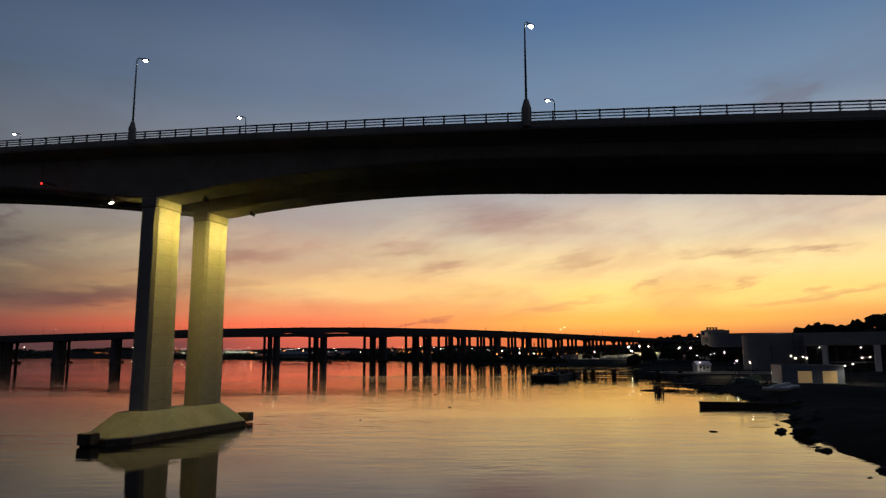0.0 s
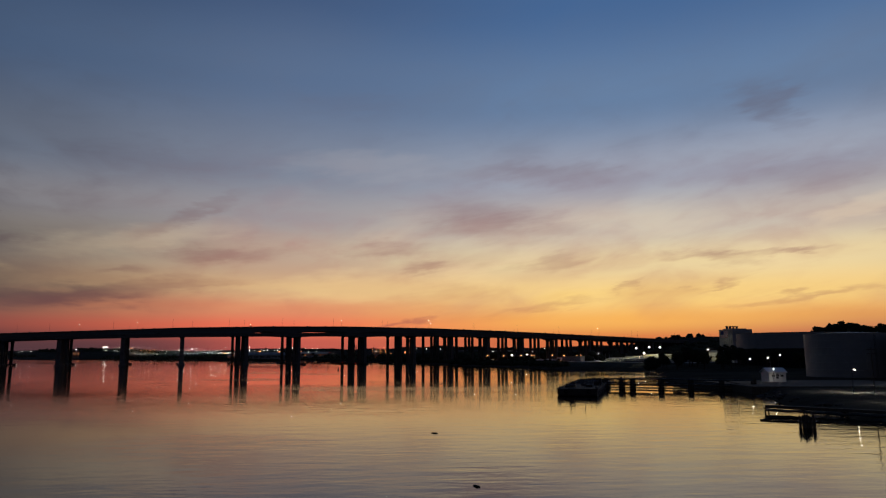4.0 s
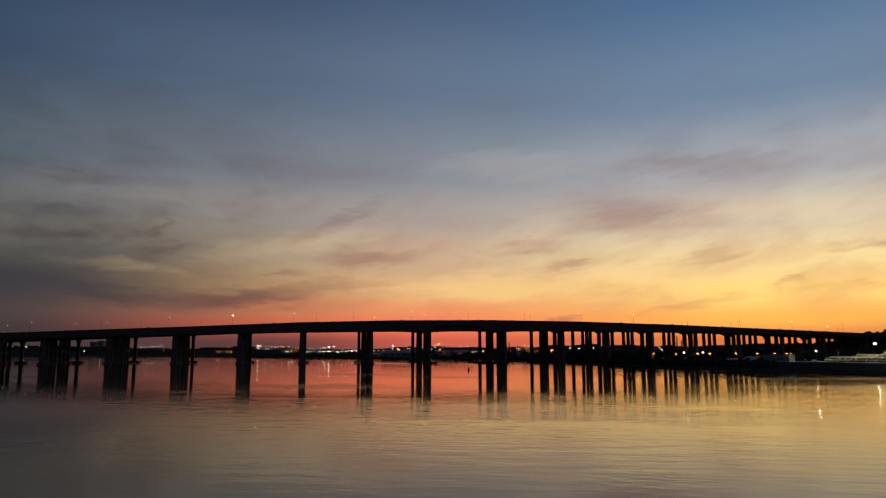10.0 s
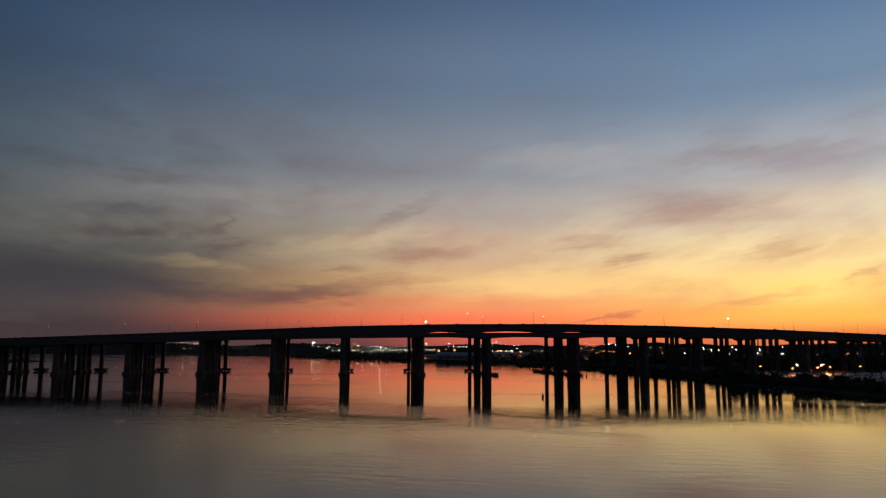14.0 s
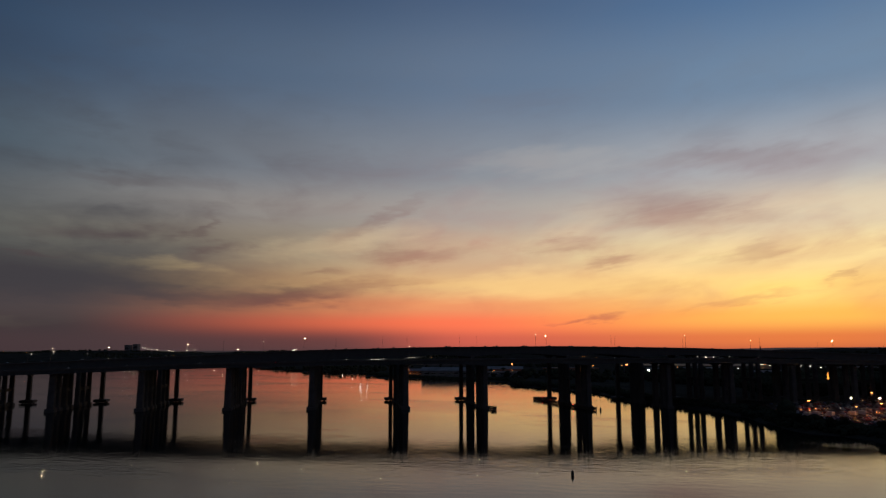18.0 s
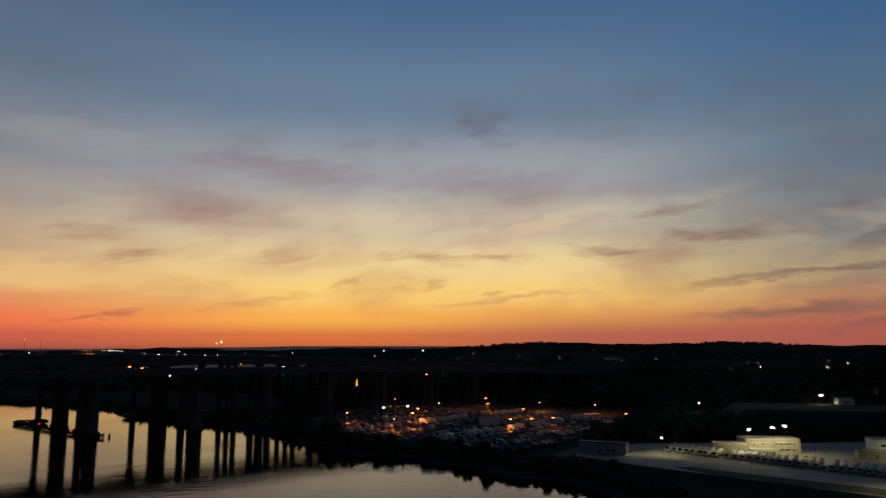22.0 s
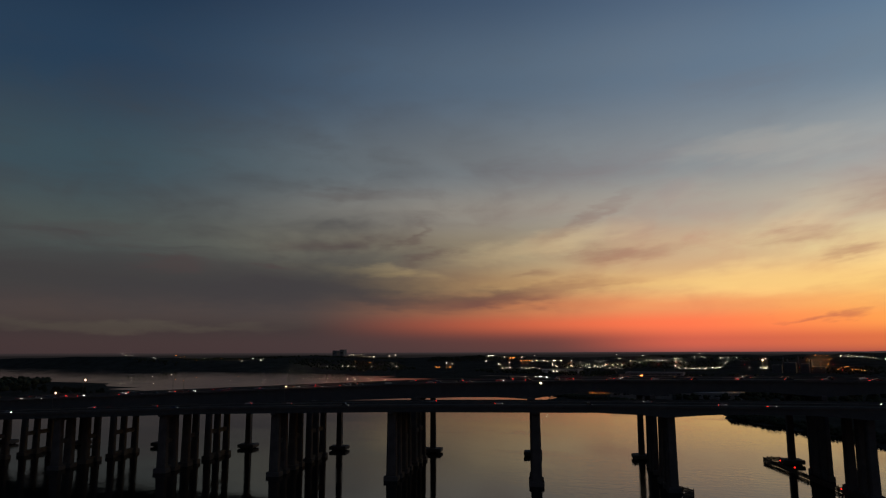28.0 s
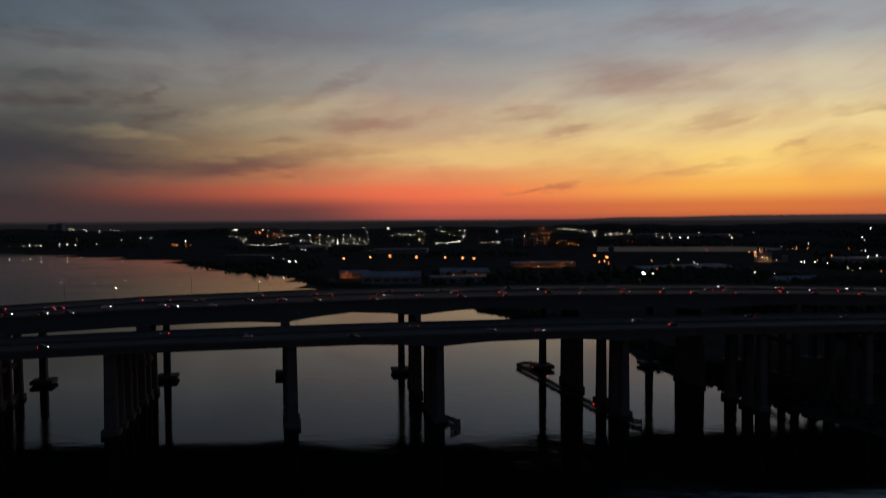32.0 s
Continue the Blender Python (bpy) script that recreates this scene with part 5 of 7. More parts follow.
def make_tree(m, h, seed, label):
    rng = random.Random(seed)
    tr = empty("tree", m, label, "tree", "bank trees")
    bm = bmesh.new()
    bend = rng.uniform(-0.4, 0.4)
    tube(bm, [(0, 0, -1), (bend * 0.3, 0, h * 0.25), (bend, 0.2, h * 0.5), (bend * 0.6, 0.3, h * 0.78)], h * 0.022, 7)
    for k in range(6):
        a, z0 = rng.uniform(0, 6.28), h * rng.uniform(0.3, 0.6)
        tube(bm, [(bend, 0.1, z0), (math.cos(a) * h * 0.14, math.sin(a) * h * 0.14, z0 + h * 0.12), (math.cos(a) * h * 0.26, math.sin(a) * h * 0.26, z0 + h * 0.2)], h * 0.009, 5)
    part("trunk", bm, BARK, tr)
    bm = bmesh.new()
    crown(bm, 900, h * 0.34, h * 0.32, h * 0.64, h * 0.042, seed)
    part("crown", bm, LEAF, tr)
    return tr


TREES = [make_tree(Matrix.Translation((470 + i * 26, 742 + i * 9, ground_at(470 + i * 26, 742 + i * 9))), 15 + i, 40 + i, "broad dark leafy tree on the bank") for i in range(4)]


def plant(x, y, s=1.0):
    k = random.randrange(4)
    t = copy_thing(TREES[k], Matrix.Translation((x, y, ground_at(x, y) - 0.3)) @ Matrix.Rotation(random.uniform(0, 6.28), 4, "Z"))
    t.scale = (s, s, s * random.uniform(0.9, 1.15))
    return t


for i in range(46):   # skyline of the wooded rise
    b2 = random.uniform(24, 58)
    d = random.uniform(640, 860)
    plant(d * math.sin(radians(b2)), d * math.cos(radians(b2)), random.uniform(0.65, 1.0))
for i in range(70):   # the bank below the car park
    y = random.uniform(838, 1120)
    x = float(np.interp(y, [836, 893, 948, 993, 1123], [140, 118, 99, 66, 50])) + random.uniform(2, 22)
    plant(x, y, random.uniform(0.28, 0.55))
for i in range(64):   # between shore and silo
    x, y = random.uniform(186, 330), random.uniform(600, 700)
    if math.hypot(x - 311, y - 663) > 49:
        plant(x, y, random.uniform(0.6, 0.95))
for i in range(44):   # the rise behind the tanks
    plant(random.gauss(465, 70), random.gauss(690, 55), random.uniform(0.6, 0.95))
for x, y, s in ((496, 896, 1.35), (503, 905, 1.2), (489, 905, 1.1), (521, 990, 1.25), (515, 975, 1.15), (528, 1000, 1.1), (512, 950, 1.0), (505, 930, 0.95), (519, 1015, 0.9), (499, 872, 1.0), (508, 860, 1.2), (515, 850, 1.3)):   # tall trees on the skyline
    plant(x, y, s)
for i in range(26):   # south bank
    x = random.uniform(-1420, -1130)
    plant(x, random.uniform(1440, 1480 + (-1130 - x) * 0.3), random.uniform(0.6, 1.0))


def woods(name, places, size, seed, label):
    """Far woods as one mesh: every tree three ragged clumps of foliage."""
    rng = np.random.default_rng(seed)
    bm = bmesh.new()
    bmesh.ops.create_icosphere(bm, subdivisions=1, radius=1)
    base = np.array([v.co[:] for v in bm.verts])
    tris = np.array([[v.index for v in f.verts] for f in bm.faces])
    bm.free()
    n = len(places)
    s = size * rng.uniform(0.6, 1.35, (n, 1, 1)) * np.where(places[:, 1] > 2250, 0.72, 1.0)[:, None, None]
    ground = np.concatenate([places, mesh_height(places[:, 0], places[:, 1])[:, None] - 1.0], 1)[:, None]
    clumps = []
    for dx, dz, k in ((0.0, 0.45, 0.62), (0.38, 0.75, 0.5), (-0.34, 0.95, 0.48)):
        a = rng.uniform(0, 6.28, n)
        off = np.stack([dx * np.cos(a), dx * np.sin(a), np.full(n, dz) + rng.uniform(-0.15, 0.2, n)], 1)[:, None]
        clumps.append((base[None] * k * (1 + 0.24 * rng.standard_normal((n, 12, 1))) * (1, 1, 0.85) + off) * s + ground)
    vv = np.concatenate(clumps).reshape(-1, 3)
    ff = (tris[None] + 12 * np.arange(3 * n)[:, None, None]).reshape(-1)
    me = bpy.data.meshes.new(name)
    me.vertices.add(len(vv))
    me.vertices.foreach_set("co", vv.ravel())
    me.loops.add(len(ff))
    me.loops.foreach_set("vertex_index", ff)
    me.polygons.add(len(ff) // 3)
    me.polygons.foreach_set("loop_start", np.arange(0, len(ff), 3))
    me.polygons.foreach_set("use_smooth", np.ones(len(ff) // 3, dtype=bool))
    me.update(calc_edges=True)
    me.materials.append(LEAF)
    return tagged(new(name, me), label, "woods", kind="stuff")


rng = np.random.default_rng(5)
cand = np.stack([rng.uniform(-3600, 3200, 30000), rng.uniform(500, 4400, 30000)], 1)
cand = np.concatenate([cand, np.stack([rng.uniform(60, 1500, 16000), rng.uniform(900, 2300, 16000)], 1)])
dn = np.maximum(shore_distance(cand[:, 0], cand[:, 1], NORTH), shore_distance(cand[:, 0], cand[:, 1], SOUTH))
dens = np.sin(cand[:, 0] / 170 + 1.3 * np.sin(cand[:, 1] / 240)) + np.sin(cand[:, 1] / 130 + cand[:, 0] / 400) + 0.8 * (cand[:, 0] > 420)
LOT_PTS = [(86, 1180), (78, 1075), (92, 1010), (116, 962), (142, 926), (200, 948), (276, 1002), (345, 1045), (366, 1075), (318, 1190), (250, 1262), (190, 1250), (130, 1220)]
YARD_PTS = [(224, 908), (180, 908), (160, 885), (168, 850), (186, 800), (206, 745), (250, 715), (330, 740), (390, 800), (362, 852), (308, 870), (262, 892)]
open_yard = (shore_distance(cand[:, 0], cand[:, 1], LOT_PTS) > -14) | (shore_distance(cand[:, 0], cand[:, 1], YARD_PTS) > -25) | ((cand[:, 0] < 330) & (cand[:, 0] > 60) & (cand[:, 1] < 912))
under = (np.abs(cand[:, 1] - (1096 + 0.27 * (cand[:, 0] + 235)) - 55) < 75)
POND_PTS = [(20, 2940), (150, 2922), (330, 2945), (545, 2955), (600, 3130), (570, 3290), (300, 3285), (40, 3270)]
CREEK_PTS = [(-715, 2975), (-640, 2955), (-560, 2945), (-552, 2990), (-630, 3010), (-700, 3015)]
INLET_PTS = [(-1045, 2655), (-960, 2665), (-905, 2640), (-890, 2665), (-945, 2710), (-1040, 2700)]
POND_VIEW = [(-20, 2250), (400, 2250), (640, 2960), (640, 3320), (0, 3320)]
CREEK_VIEW = [(-640, 2560), (-440, 2560), (-520, 3050), (-740, 3050)]
for meadow, margin in ((POND_VIEW, 0), (CREEK_VIEW, 0), (INLET_PTS, -160)):
    open_yard |= shore_distance(cand[:, 0], cand[:, 1], meadow) > margin
keep = (dn > 12) & ((dens > 0.25) | ((cand[:, 0] > 120) & (cand[:, 1] < 1900) & (dens > -1.2))) & ~open_yard & ~under
woods("far_woods", cand[keep], 9.0, 6, "dark belts of far woodland on both banks")
edge = np.array(NORTH[17:32], float)
t = rng.uniform(0, len(edge) - 1.001, 4600)
i0 = t.astype(int)
pts = edge[i0] + (edge[i0 + 1] - edge[i0]) * (t - i0)[:, None] + np.stack([rng.uniform(4, 24, 4600), rng.uniform(0, 20, 4600)], 1)
woods("bank_scrub", pts[shore_distance(pts[:, 0], pts[:, 1], NORTH) > 3], 3.2, 8, "dark scrub and bushes along the river bank")

# ---- the concrete yard ----
DRUM = material("mixer_drum_paint", (0.34, 0.33, 0.30), 0.5, grain=0.15, scale=0.8)
CAB_PAINT = material("cab_paint", (0.30, 0.30, 0.27), 0.4, grain=0.1, scale=1)
BLOCK = material("painted_block", (0.26, 0.245, 0.19), 0.85, grain=0.2, scale=0.4, bump=0.2)
BANK = material("grass_bank", (0.034, 0.034, 0.022), 0.95, grain=0.5, scale=0.3, bump=0.5)
LAMP_YARD = material("lamp_yard", (1.0, 0.92, 0.62), emit=140)


def flat_patch(name, pts, z, mat, label, category):
    bm = bmesh.new()
    sweep(bm, [[(x, y, zz) for x, y in pts] for zz in (z - 1.2, z)])
    return tagged(part(name, bm, mat), label, category, kind="structure")


YZ = 7.5
flat_patch("yard_paving", YARD_PTS, YZ, PAVING, "pale worn concrete yard with a row of trucks", "yard")
bm = bmesh.new()
sweep(bm, [[(268 + (x - 268) * k, 822 + (y - 822) * k, z) for x, y in YARD_PTS] for k, z in ((1.2, 0.5), (1.02, YZ - 0.1))])
tagged(part("yard_embankment", bm, BANK), "dark earth embankment under the yard", "embankment", kind="structure")


def mixer_truck(m):
    """A concrete mixer: chassis, cab, drum, chute, ten wheels."""
    tk = empty("mixer_truck", m, "pale concrete mixer truck parked in a long row", "truck", "mixer trucks")
    bm = bmesh.new()
    box(bm, -0.45, 0.45, -4.2, 4.4, 0.75, 1.1, 0.04)
    part("chassis", bm, DARK_STEEL, tk)
    bm = bmesh.new()
    sweep(bm, [[(-1.2, 2.6, z), (1.2, 2.6, z), (1.2, y1, z), (-1.2, y1, z)] for z, y1 in ((0.7, 4.7), (1.8, 4.7), (2.9, 4.3), (3.05, 4.1))])
    cab = part("cab", bm, CAB_PAINT, tk, "pale truck cab")
    bm = bmesh.new()
    sweep(bm, [[(-1.05, y, z), (1.05, y, z), (1.05, y + 0.05, z), (-1.05, y + 0.05, z)] for z, y in ((1.9, 4.67), (2.8, 4.36))])
    part("windscreen", bm, GLASS, cab)
    for x in (-0.85, 0.85):
        bm = bmesh.new()
        box(bm, x - 0.2, x + 0.2, 4.68, 4.76, 0.95, 1.2, 0.03)
        part("headlight", bm, CHROME, cab)
    bm = bmesh.new()
    rings = [(0.45, -4.6), (0.75, -4.2), (1.2, -2.6), (1.28, -0.6), (1.0, 1.2), (0.5, 2.0)]
    sweep(bm, [[(r * math.cos(2 * math.pi * k / 14), y, 2.55 - 0.16 * y + r * math.sin(2 * math.pi * k / 14)) for k in range(14)] for r, y in rings])
    part("drum", bm, DRUM, tk, "rounded mixing drum", smooth=True)
    bm = bmesh.new()
    sweep(bm, [[(-0.7, y, z), (0.7, y, z), (0.4, y, z - w), (-0.4, y, z - w)] for y, z, w in ((-4.0, 4.5, 0.2), (-4.7, 4.3, 0.9), (-5.1, 3.4, 0.5))])
    part("hopper", bm, DRUM, tk)
    bm = bmesh.new()
    sweep(bm, [[(-0.3, y, z), (0.3, y, z), (0.2, y, z - 0.2), (-0.2, y, z - 0.2)] for y, z in ((-4.7, 3.0), (-5.9, 1.8))])
    part("chute", bm, DARK_STEEL, tk)
    wm = None
    for y in (3.5, -1.6, -2.9, -4.0):
        for x in (-1.05, 1.05):
            if wm is None:
                bm = bmesh.new()
                r = bmesh.ops.create_cone(bm, cap_ends=True, segments=14, radius1=0.52, radius2=0.52, depth=0.4)
                bmesh.ops.transform(bm, verts=bm.verts, matrix=Matrix.Rotation(radians(90), 4, "Y"))
                w = part("wheel", bm, TYRE, tk)
                wm = w.data
            else:
                w = mesh_part("wheel", wm, tk)
            w.location = (x, y, 0.52)
    return tk


ta, tb = Vector((216.5, 875, YZ)), Vector((252.5, 756, YZ))
heading = math.atan2(tb.y - ta.y, tb.x - ta.x)
truck0 = mixer_truck(Matrix.Translation(ta) @ Matrix.Rotation(heading - radians(180), 4, "Z"))
for i in range(1, 34):
    if i in (8, 21):
        continue
    copy_thing(truck0, Matrix.Translation(ta.lerp(tb, i / 33) + Vector((random.uniform(-0.8, 0.8), 0, 0))) @ Matrix.Rotation(heading - radians(180) + radians(random.uniform(-4, 4)), 4, "Z"))
for x, y in ((262, 772), (267, 768), (272, 764)):
    copy_thing(truck0, Matrix.Translation((x, y, YZ)) @ Matrix.Rotation(heading - radians(172), 4, "Z"))

FACE = Matrix.Rotation(radians(-28), 4, "Z")
house("yard_office", Matrix.Translation((248, 853, YZ)) @ Matrix.Rotation(radians(-27), 4, "Z"), 29, 12, 7.2, 0, BLOCK, PALE, "two-storey pale block office lit by yard lamps", "office", [(3, 13, 4.4, 5.4, 4, False), (15, 27, 4.4, 5.4, 5, False), (17, 27, 1.2, 2.6, 3, False)])
house("yard_store", Matrix.Translation((229.7, 858, YZ)) @ Matrix.Rotation(radians(-45), 4, "Z"), 16, 10, 5.2, 0, BLOCK, PALE, "plain cream block store beside the yard office", "store", None)
house("truck_garage", Matrix.Translation((243, 845, YZ)) @ Matrix.Rotation(radians(-36), 4, "Z"), 12, 5, 3.0, 0, BLOCK, PALE, "low open-fronted garage with lit inner wall", "garage", [(1, 12, 0.6, 2.4, 3, False)], door=False)
house("batch_house", Matrix.Translation((299, 815, YZ)) @ FACE, 12, 10, 8.5, 0, WHITE, PALE, "white batching house lit by a lamp", "batch house", [(2, 9, 5, 6.2, 2, False)])
house("mixer_house", Matrix.Translation((303, 811, YZ)) @ Matrix.Rotation(radians(-62), 4, "Z"), 17, 7, 9.5, 1.6, PALE, DARK_STEEL, "white mixing house with a low dark pitched roof", "mixing house", [(3, 13, 5, 6.2, 3, False)])
house("block_store", Matrix.Translation((284.8, 815, YZ)) @ Matrix.Rotation(radians(-37), 4, "Z"), 19, 5, 3.8, 0, BLOCK, PALE, "low cream block wall store in the yard", "store", None)
house("river_shed", Matrix.Translation((168, 893, YZ)) @ Matrix.Rotation(radians(-50), 4, "Z"), 25, 8, 5.6, 0, PALE, DARK_STEEL, "grey flat-roofed shed with a white end wall", "shed", [(14, 20, 1.4, 3, 2, False)])

# the silo block with its painted banner
silo = empty("silo_block", Matrix.Translation((311, 804, YZ)) @ Matrix.Rotation(radians(-82), 4, "Z"), "tall pale concrete silo block with roof vents and a striped banner", "silo")
bm = bmesh.new()
box(bm, 0, 24, 0, 21.5, -2, 32.1, 0.2)
part("shaft", bm, PALE, silo)
bm = bmesh.new()
box(bm, 4, 20, 2, 18, 32.1, 32.9, 0.1)
part("penthouse", bm, PALE, silo)
for y in (3.6, 7.2, 10.8, 14.4):
    bm = bmesh.new()
    cyl(bm, 1.2, 1.0, 32.9, 35.0, 10, Matrix.Translation((9, y, 0)))
    cyl(bm, 1.5, 1.5, 34.9, 35.6, 10, Matrix.Translation((9, y, 0)))
    part("vent", bm, DARK_STEEL, silo)
for i in range(1, 8):
    bm = bmesh.new()
    box(bm, i * 3 - 0.12, i * 3 + 0.12, -0.06, -0.003, 0, 31.6)
    part("panel_joint", bm, DARK_STEEL, silo)
banner = new("banner")
banner.parent = silo
tagged(banner, "painted flag with red and white stripes")
FLAG_RED, FLAG_BLUE = material("flag_red", (0.35, 0.03, 0.04), 0.7), material("flag_blue", (0.03, 0.04, 0.16), 0.7)
for i in range(13):
    bm = bmesh.new()
    box(bm, 3.4, 15.6, -0.12, -0.07, 23.8 + i * 0.52, 23.8 + (i + 1) * 0.52 - 0.004)
    part("stripe", bm, FLAG_RED if i % 2 == 0 else WHITE, banner)
bm = bmesh.new()
box(bm, 3.4, 8.6, -0.16, -0.125, 26.92, 30.56)
part("canton", bm, FLAG_BLUE, banner)


def lit_pole(x, y, z, h, mat, label, group, power=0, color=(1, 0.9, 0.6), head=0.7, name="yard_lamp"):
    """A lamp post; some carry a real lamp that lights the ground."""
    lp = street_lamp(Matrix.Translation((x, y, z)) @ Matrix.Rotation(random.uniform(0, 6.28), 4, "Z"), h, 1.2, mat, label, group, head=head, radius=0.13, name=name)
    if power:
        ld = bpy.data.lights.new("lamp_glow", "SPOT")
        ld.energy, ld.color, ld.shadow_soft_size, ld.spot_size, ld.spot_blend = power, color, 0.5, radians(164), 0.5
        new("lamp_glow", ld).location = lp.matrix_basis @ Vector((1.2, 0, h - 0.7))
    return lp


for x, y, h, p in ((236, 841, 14.3, 9000), (248, 835, 15.3, 11000), (262, 838, 15.2, 11000), (297, 801, 12.8, 2600), (216.6, 752, 9, 3500), (202, 866, 9, 3500), (424, 940, 21, 2600)):
    lit_pole(x, y, YZ, h, LAMP_YARD, "yard flood lamp on a tall pole, switched on", "yard lamps", p, (1.0, 0.85, 0.44), 0.9)
for x, y in ((210, 865), (250, 813), (197, 805), (266, 804), (225, 840)):
    pl = empty("utility_pole", Matrix.Translation((x, y, YZ - 0.3)), "slim grey unlit pole in the yard", "pole", "yard poles")
    bm = bmesh.new()
    cyl(bm, 0.13, 0.09, 0, 9, 7)
    part("shaft", bm, CONDUIT, pl)
    bm = bmesh.new()
    box(bm, -0.7, 0.7, -0.06, 0.06, 8.6, 8.75)
    part("cross_arm", bm, CONDUIT, pl)

# a grass verge and a lower track along the river side of the yard
flat_patch("verge", [(180, 834), (188, 831), (201, 797), (226, 742), (214, 731), (200, 766), (184, 797)], YZ + 0.08, BANK, "dark grass verge along the yard road", "verge")
# lone lamps out in the dark woods
for x, y, z in ((145, 1129, 15), (168, 1133, 15), (833, 1400, 34), (919, 1418, 34), (730, 1288, 30), (1019, 1372, 34), (823, 1122, 34), (349, 987, 22), (779, 1425, 34), (633, 1330, 31)):
    g = ground_at(x, y)
    lit_pole(x, y, g, max(9, z - g), LAMP_YARD, "lone lamp on a pole among dark trees", "lone lamps", 0, (1, 0.9, 0.7), 0.9, "yard_lamp")

# the grassed mound behind the yard, with a low hut on its top
bm = bmesh.new()
bmesh.ops.create_grid(bm, x_segments=48, y_segments=24, size=1)
for v in bm.verts:
    u, w = v.co.x, v.co.y
    r = max(abs(u) ** 3, abs(w) ** 2)
    v.co = (u * 75, w * 48, -1.5 + 16.5 * min(1.0, 1.9 * (1 - r)) + 0.5 * noise.noise((u * 6, w * 5, 0)))
mound = part("earth_mound", bm, BANK, None, smooth=True)
mound.matrix_basis = Matrix.Translation((398, 915, YZ - 0.5)) @ Matrix.Rotation(radians(-40), 4, "Z")
tagged(mound, "dark grassed earth mound behind the lit yard", "mound", kind="structure")
house("hut", Matrix.Translation((432, 930, YZ + 14.2)) @ FACE, 11, 7, 4.4, 0, WHITE, PALE, "low white hut on the grassed mound", "hut", [(2, 13, 1.2, 2.4, 4, False)])

# ---- cars ----
CAR_COLOURS = [material("car_" + n, c, 0.3, 0.2) for n, c in (("white", (0.6, 0.6, 0.6)), ("silver", (0.32, 0.33, 0.34)), ("black", (0.02, 0.02, 0.022)), ("red", (0.25, 0.02, 0.02)), ("blue", (0.03, 0.06, 0.16)), ("grey", (0.12, 0.12, 0.13)))]
HEAD_ON = material("headlight_on", (1.0, 0.93, 0.80), emit=14)
TAIL_ON = material("taillight_on", (1.0, 0.012, 0.008), emit=5)
TAIL_OFF = material("taillight_off", (0.2, 0.01, 0.01), 0.3)


def make_car(m, paint, label, group, lit, van=False):
    c = empty("car", m, label, "car", group)
    roof = 1.95 if van else 1.45
    bm = bmesh.new()
    sweep(bm, [[(x, -0.88 * k, 0.35), (x, -0.92 * k, 0.75), (x, -0.82 * k, z), (x, 0.82 * k, z), (x, 0.92 * k, 0.75), (x, 0.88 * k, 0.35)] for x, z, k in ((-2.25, 0.8, 0.9), (-2.1, 0.98, 1), (-1.2, 1.0, 1), (1.0, 0.96, 1), (2.0, 0.82, 0.97), (2.3, 0.66, 0.85))])
    body = part("body", bm, paint, c)
    bm = bmesh.new()
    sweep(bm, [[(x, -w, z0), (x, -w * 0.84, z1), (x, w * 0.84, z1), (x, w, z0)] for x, w, z0, z1 in ((-1.9, 0.78, 0.97, 1.0), (-1.35, 0.8, 0.97, roof - 0.04), (0.15, 0.8, 0.97, roof - 0.02), (1.0, 0.78, 0.95, 0.99))])
    part("cabin_glass", bm, GLASS, body)
    bm = bmesh.new()
    box(bm, -1.3, 0.1, -0.68, 0.68, roof - 0.03, roof + 0.03, 0.02)
    part("roof", bm, paint, body)
    wm = None
    for x in (-1.4, 1.4):
        for y in (-0.82, 0.82):
            if wm is None:
                bm = bmesh.new()
                bmesh.ops.create_cone(bm, cap_ends=True, segments=12, radius1=0.33, radius2=0.33, depth=0.22)
                bmesh.ops.transform(bm, verts=bm.verts, matrix=Matrix.Rotation(radians(90), 4, "X"))
                w = part("wheel", bm, TYRE, c)
                wm = w.data
            else:
                w = mesh_part("wheel", wm, c)
            w.location = (x, y, 0.33)
    for y in (-0.62, 0.62):
        bm = bmesh.new()
        box(bm, 2.2, 2.32, y - 0.17, y + 0.17, 0.58, 0.74, 0.02)
        part("headlight", bm, HEAD_ON if lit else CHROME, body)
        bm = bmesh.new()
        box(bm, -2.31, -2.2, y - 0.24, y + 0.24, 0.64, 0.9, 0.02)
        part("taillight", bm, TAIL_ON if lit else TAIL_OFF, body)
    return c


def viaduct_surface(x, off):
    far_deck = off > 50
    z = (far_top(x) - 1.0) if far_deck else (near_soffit(x) + 3.3)
    e = 4.0
    z2 = (far_top(x + e) - 1.0) if far_deck else (near_soffit(x + e) + 3.3)
    p, q = place(x, off, z), place(x + e, off, z2)
    return p, math.atan2(q.y - p.y, q.x - p.x), math.atan2(z2 - z, (q - p).length)


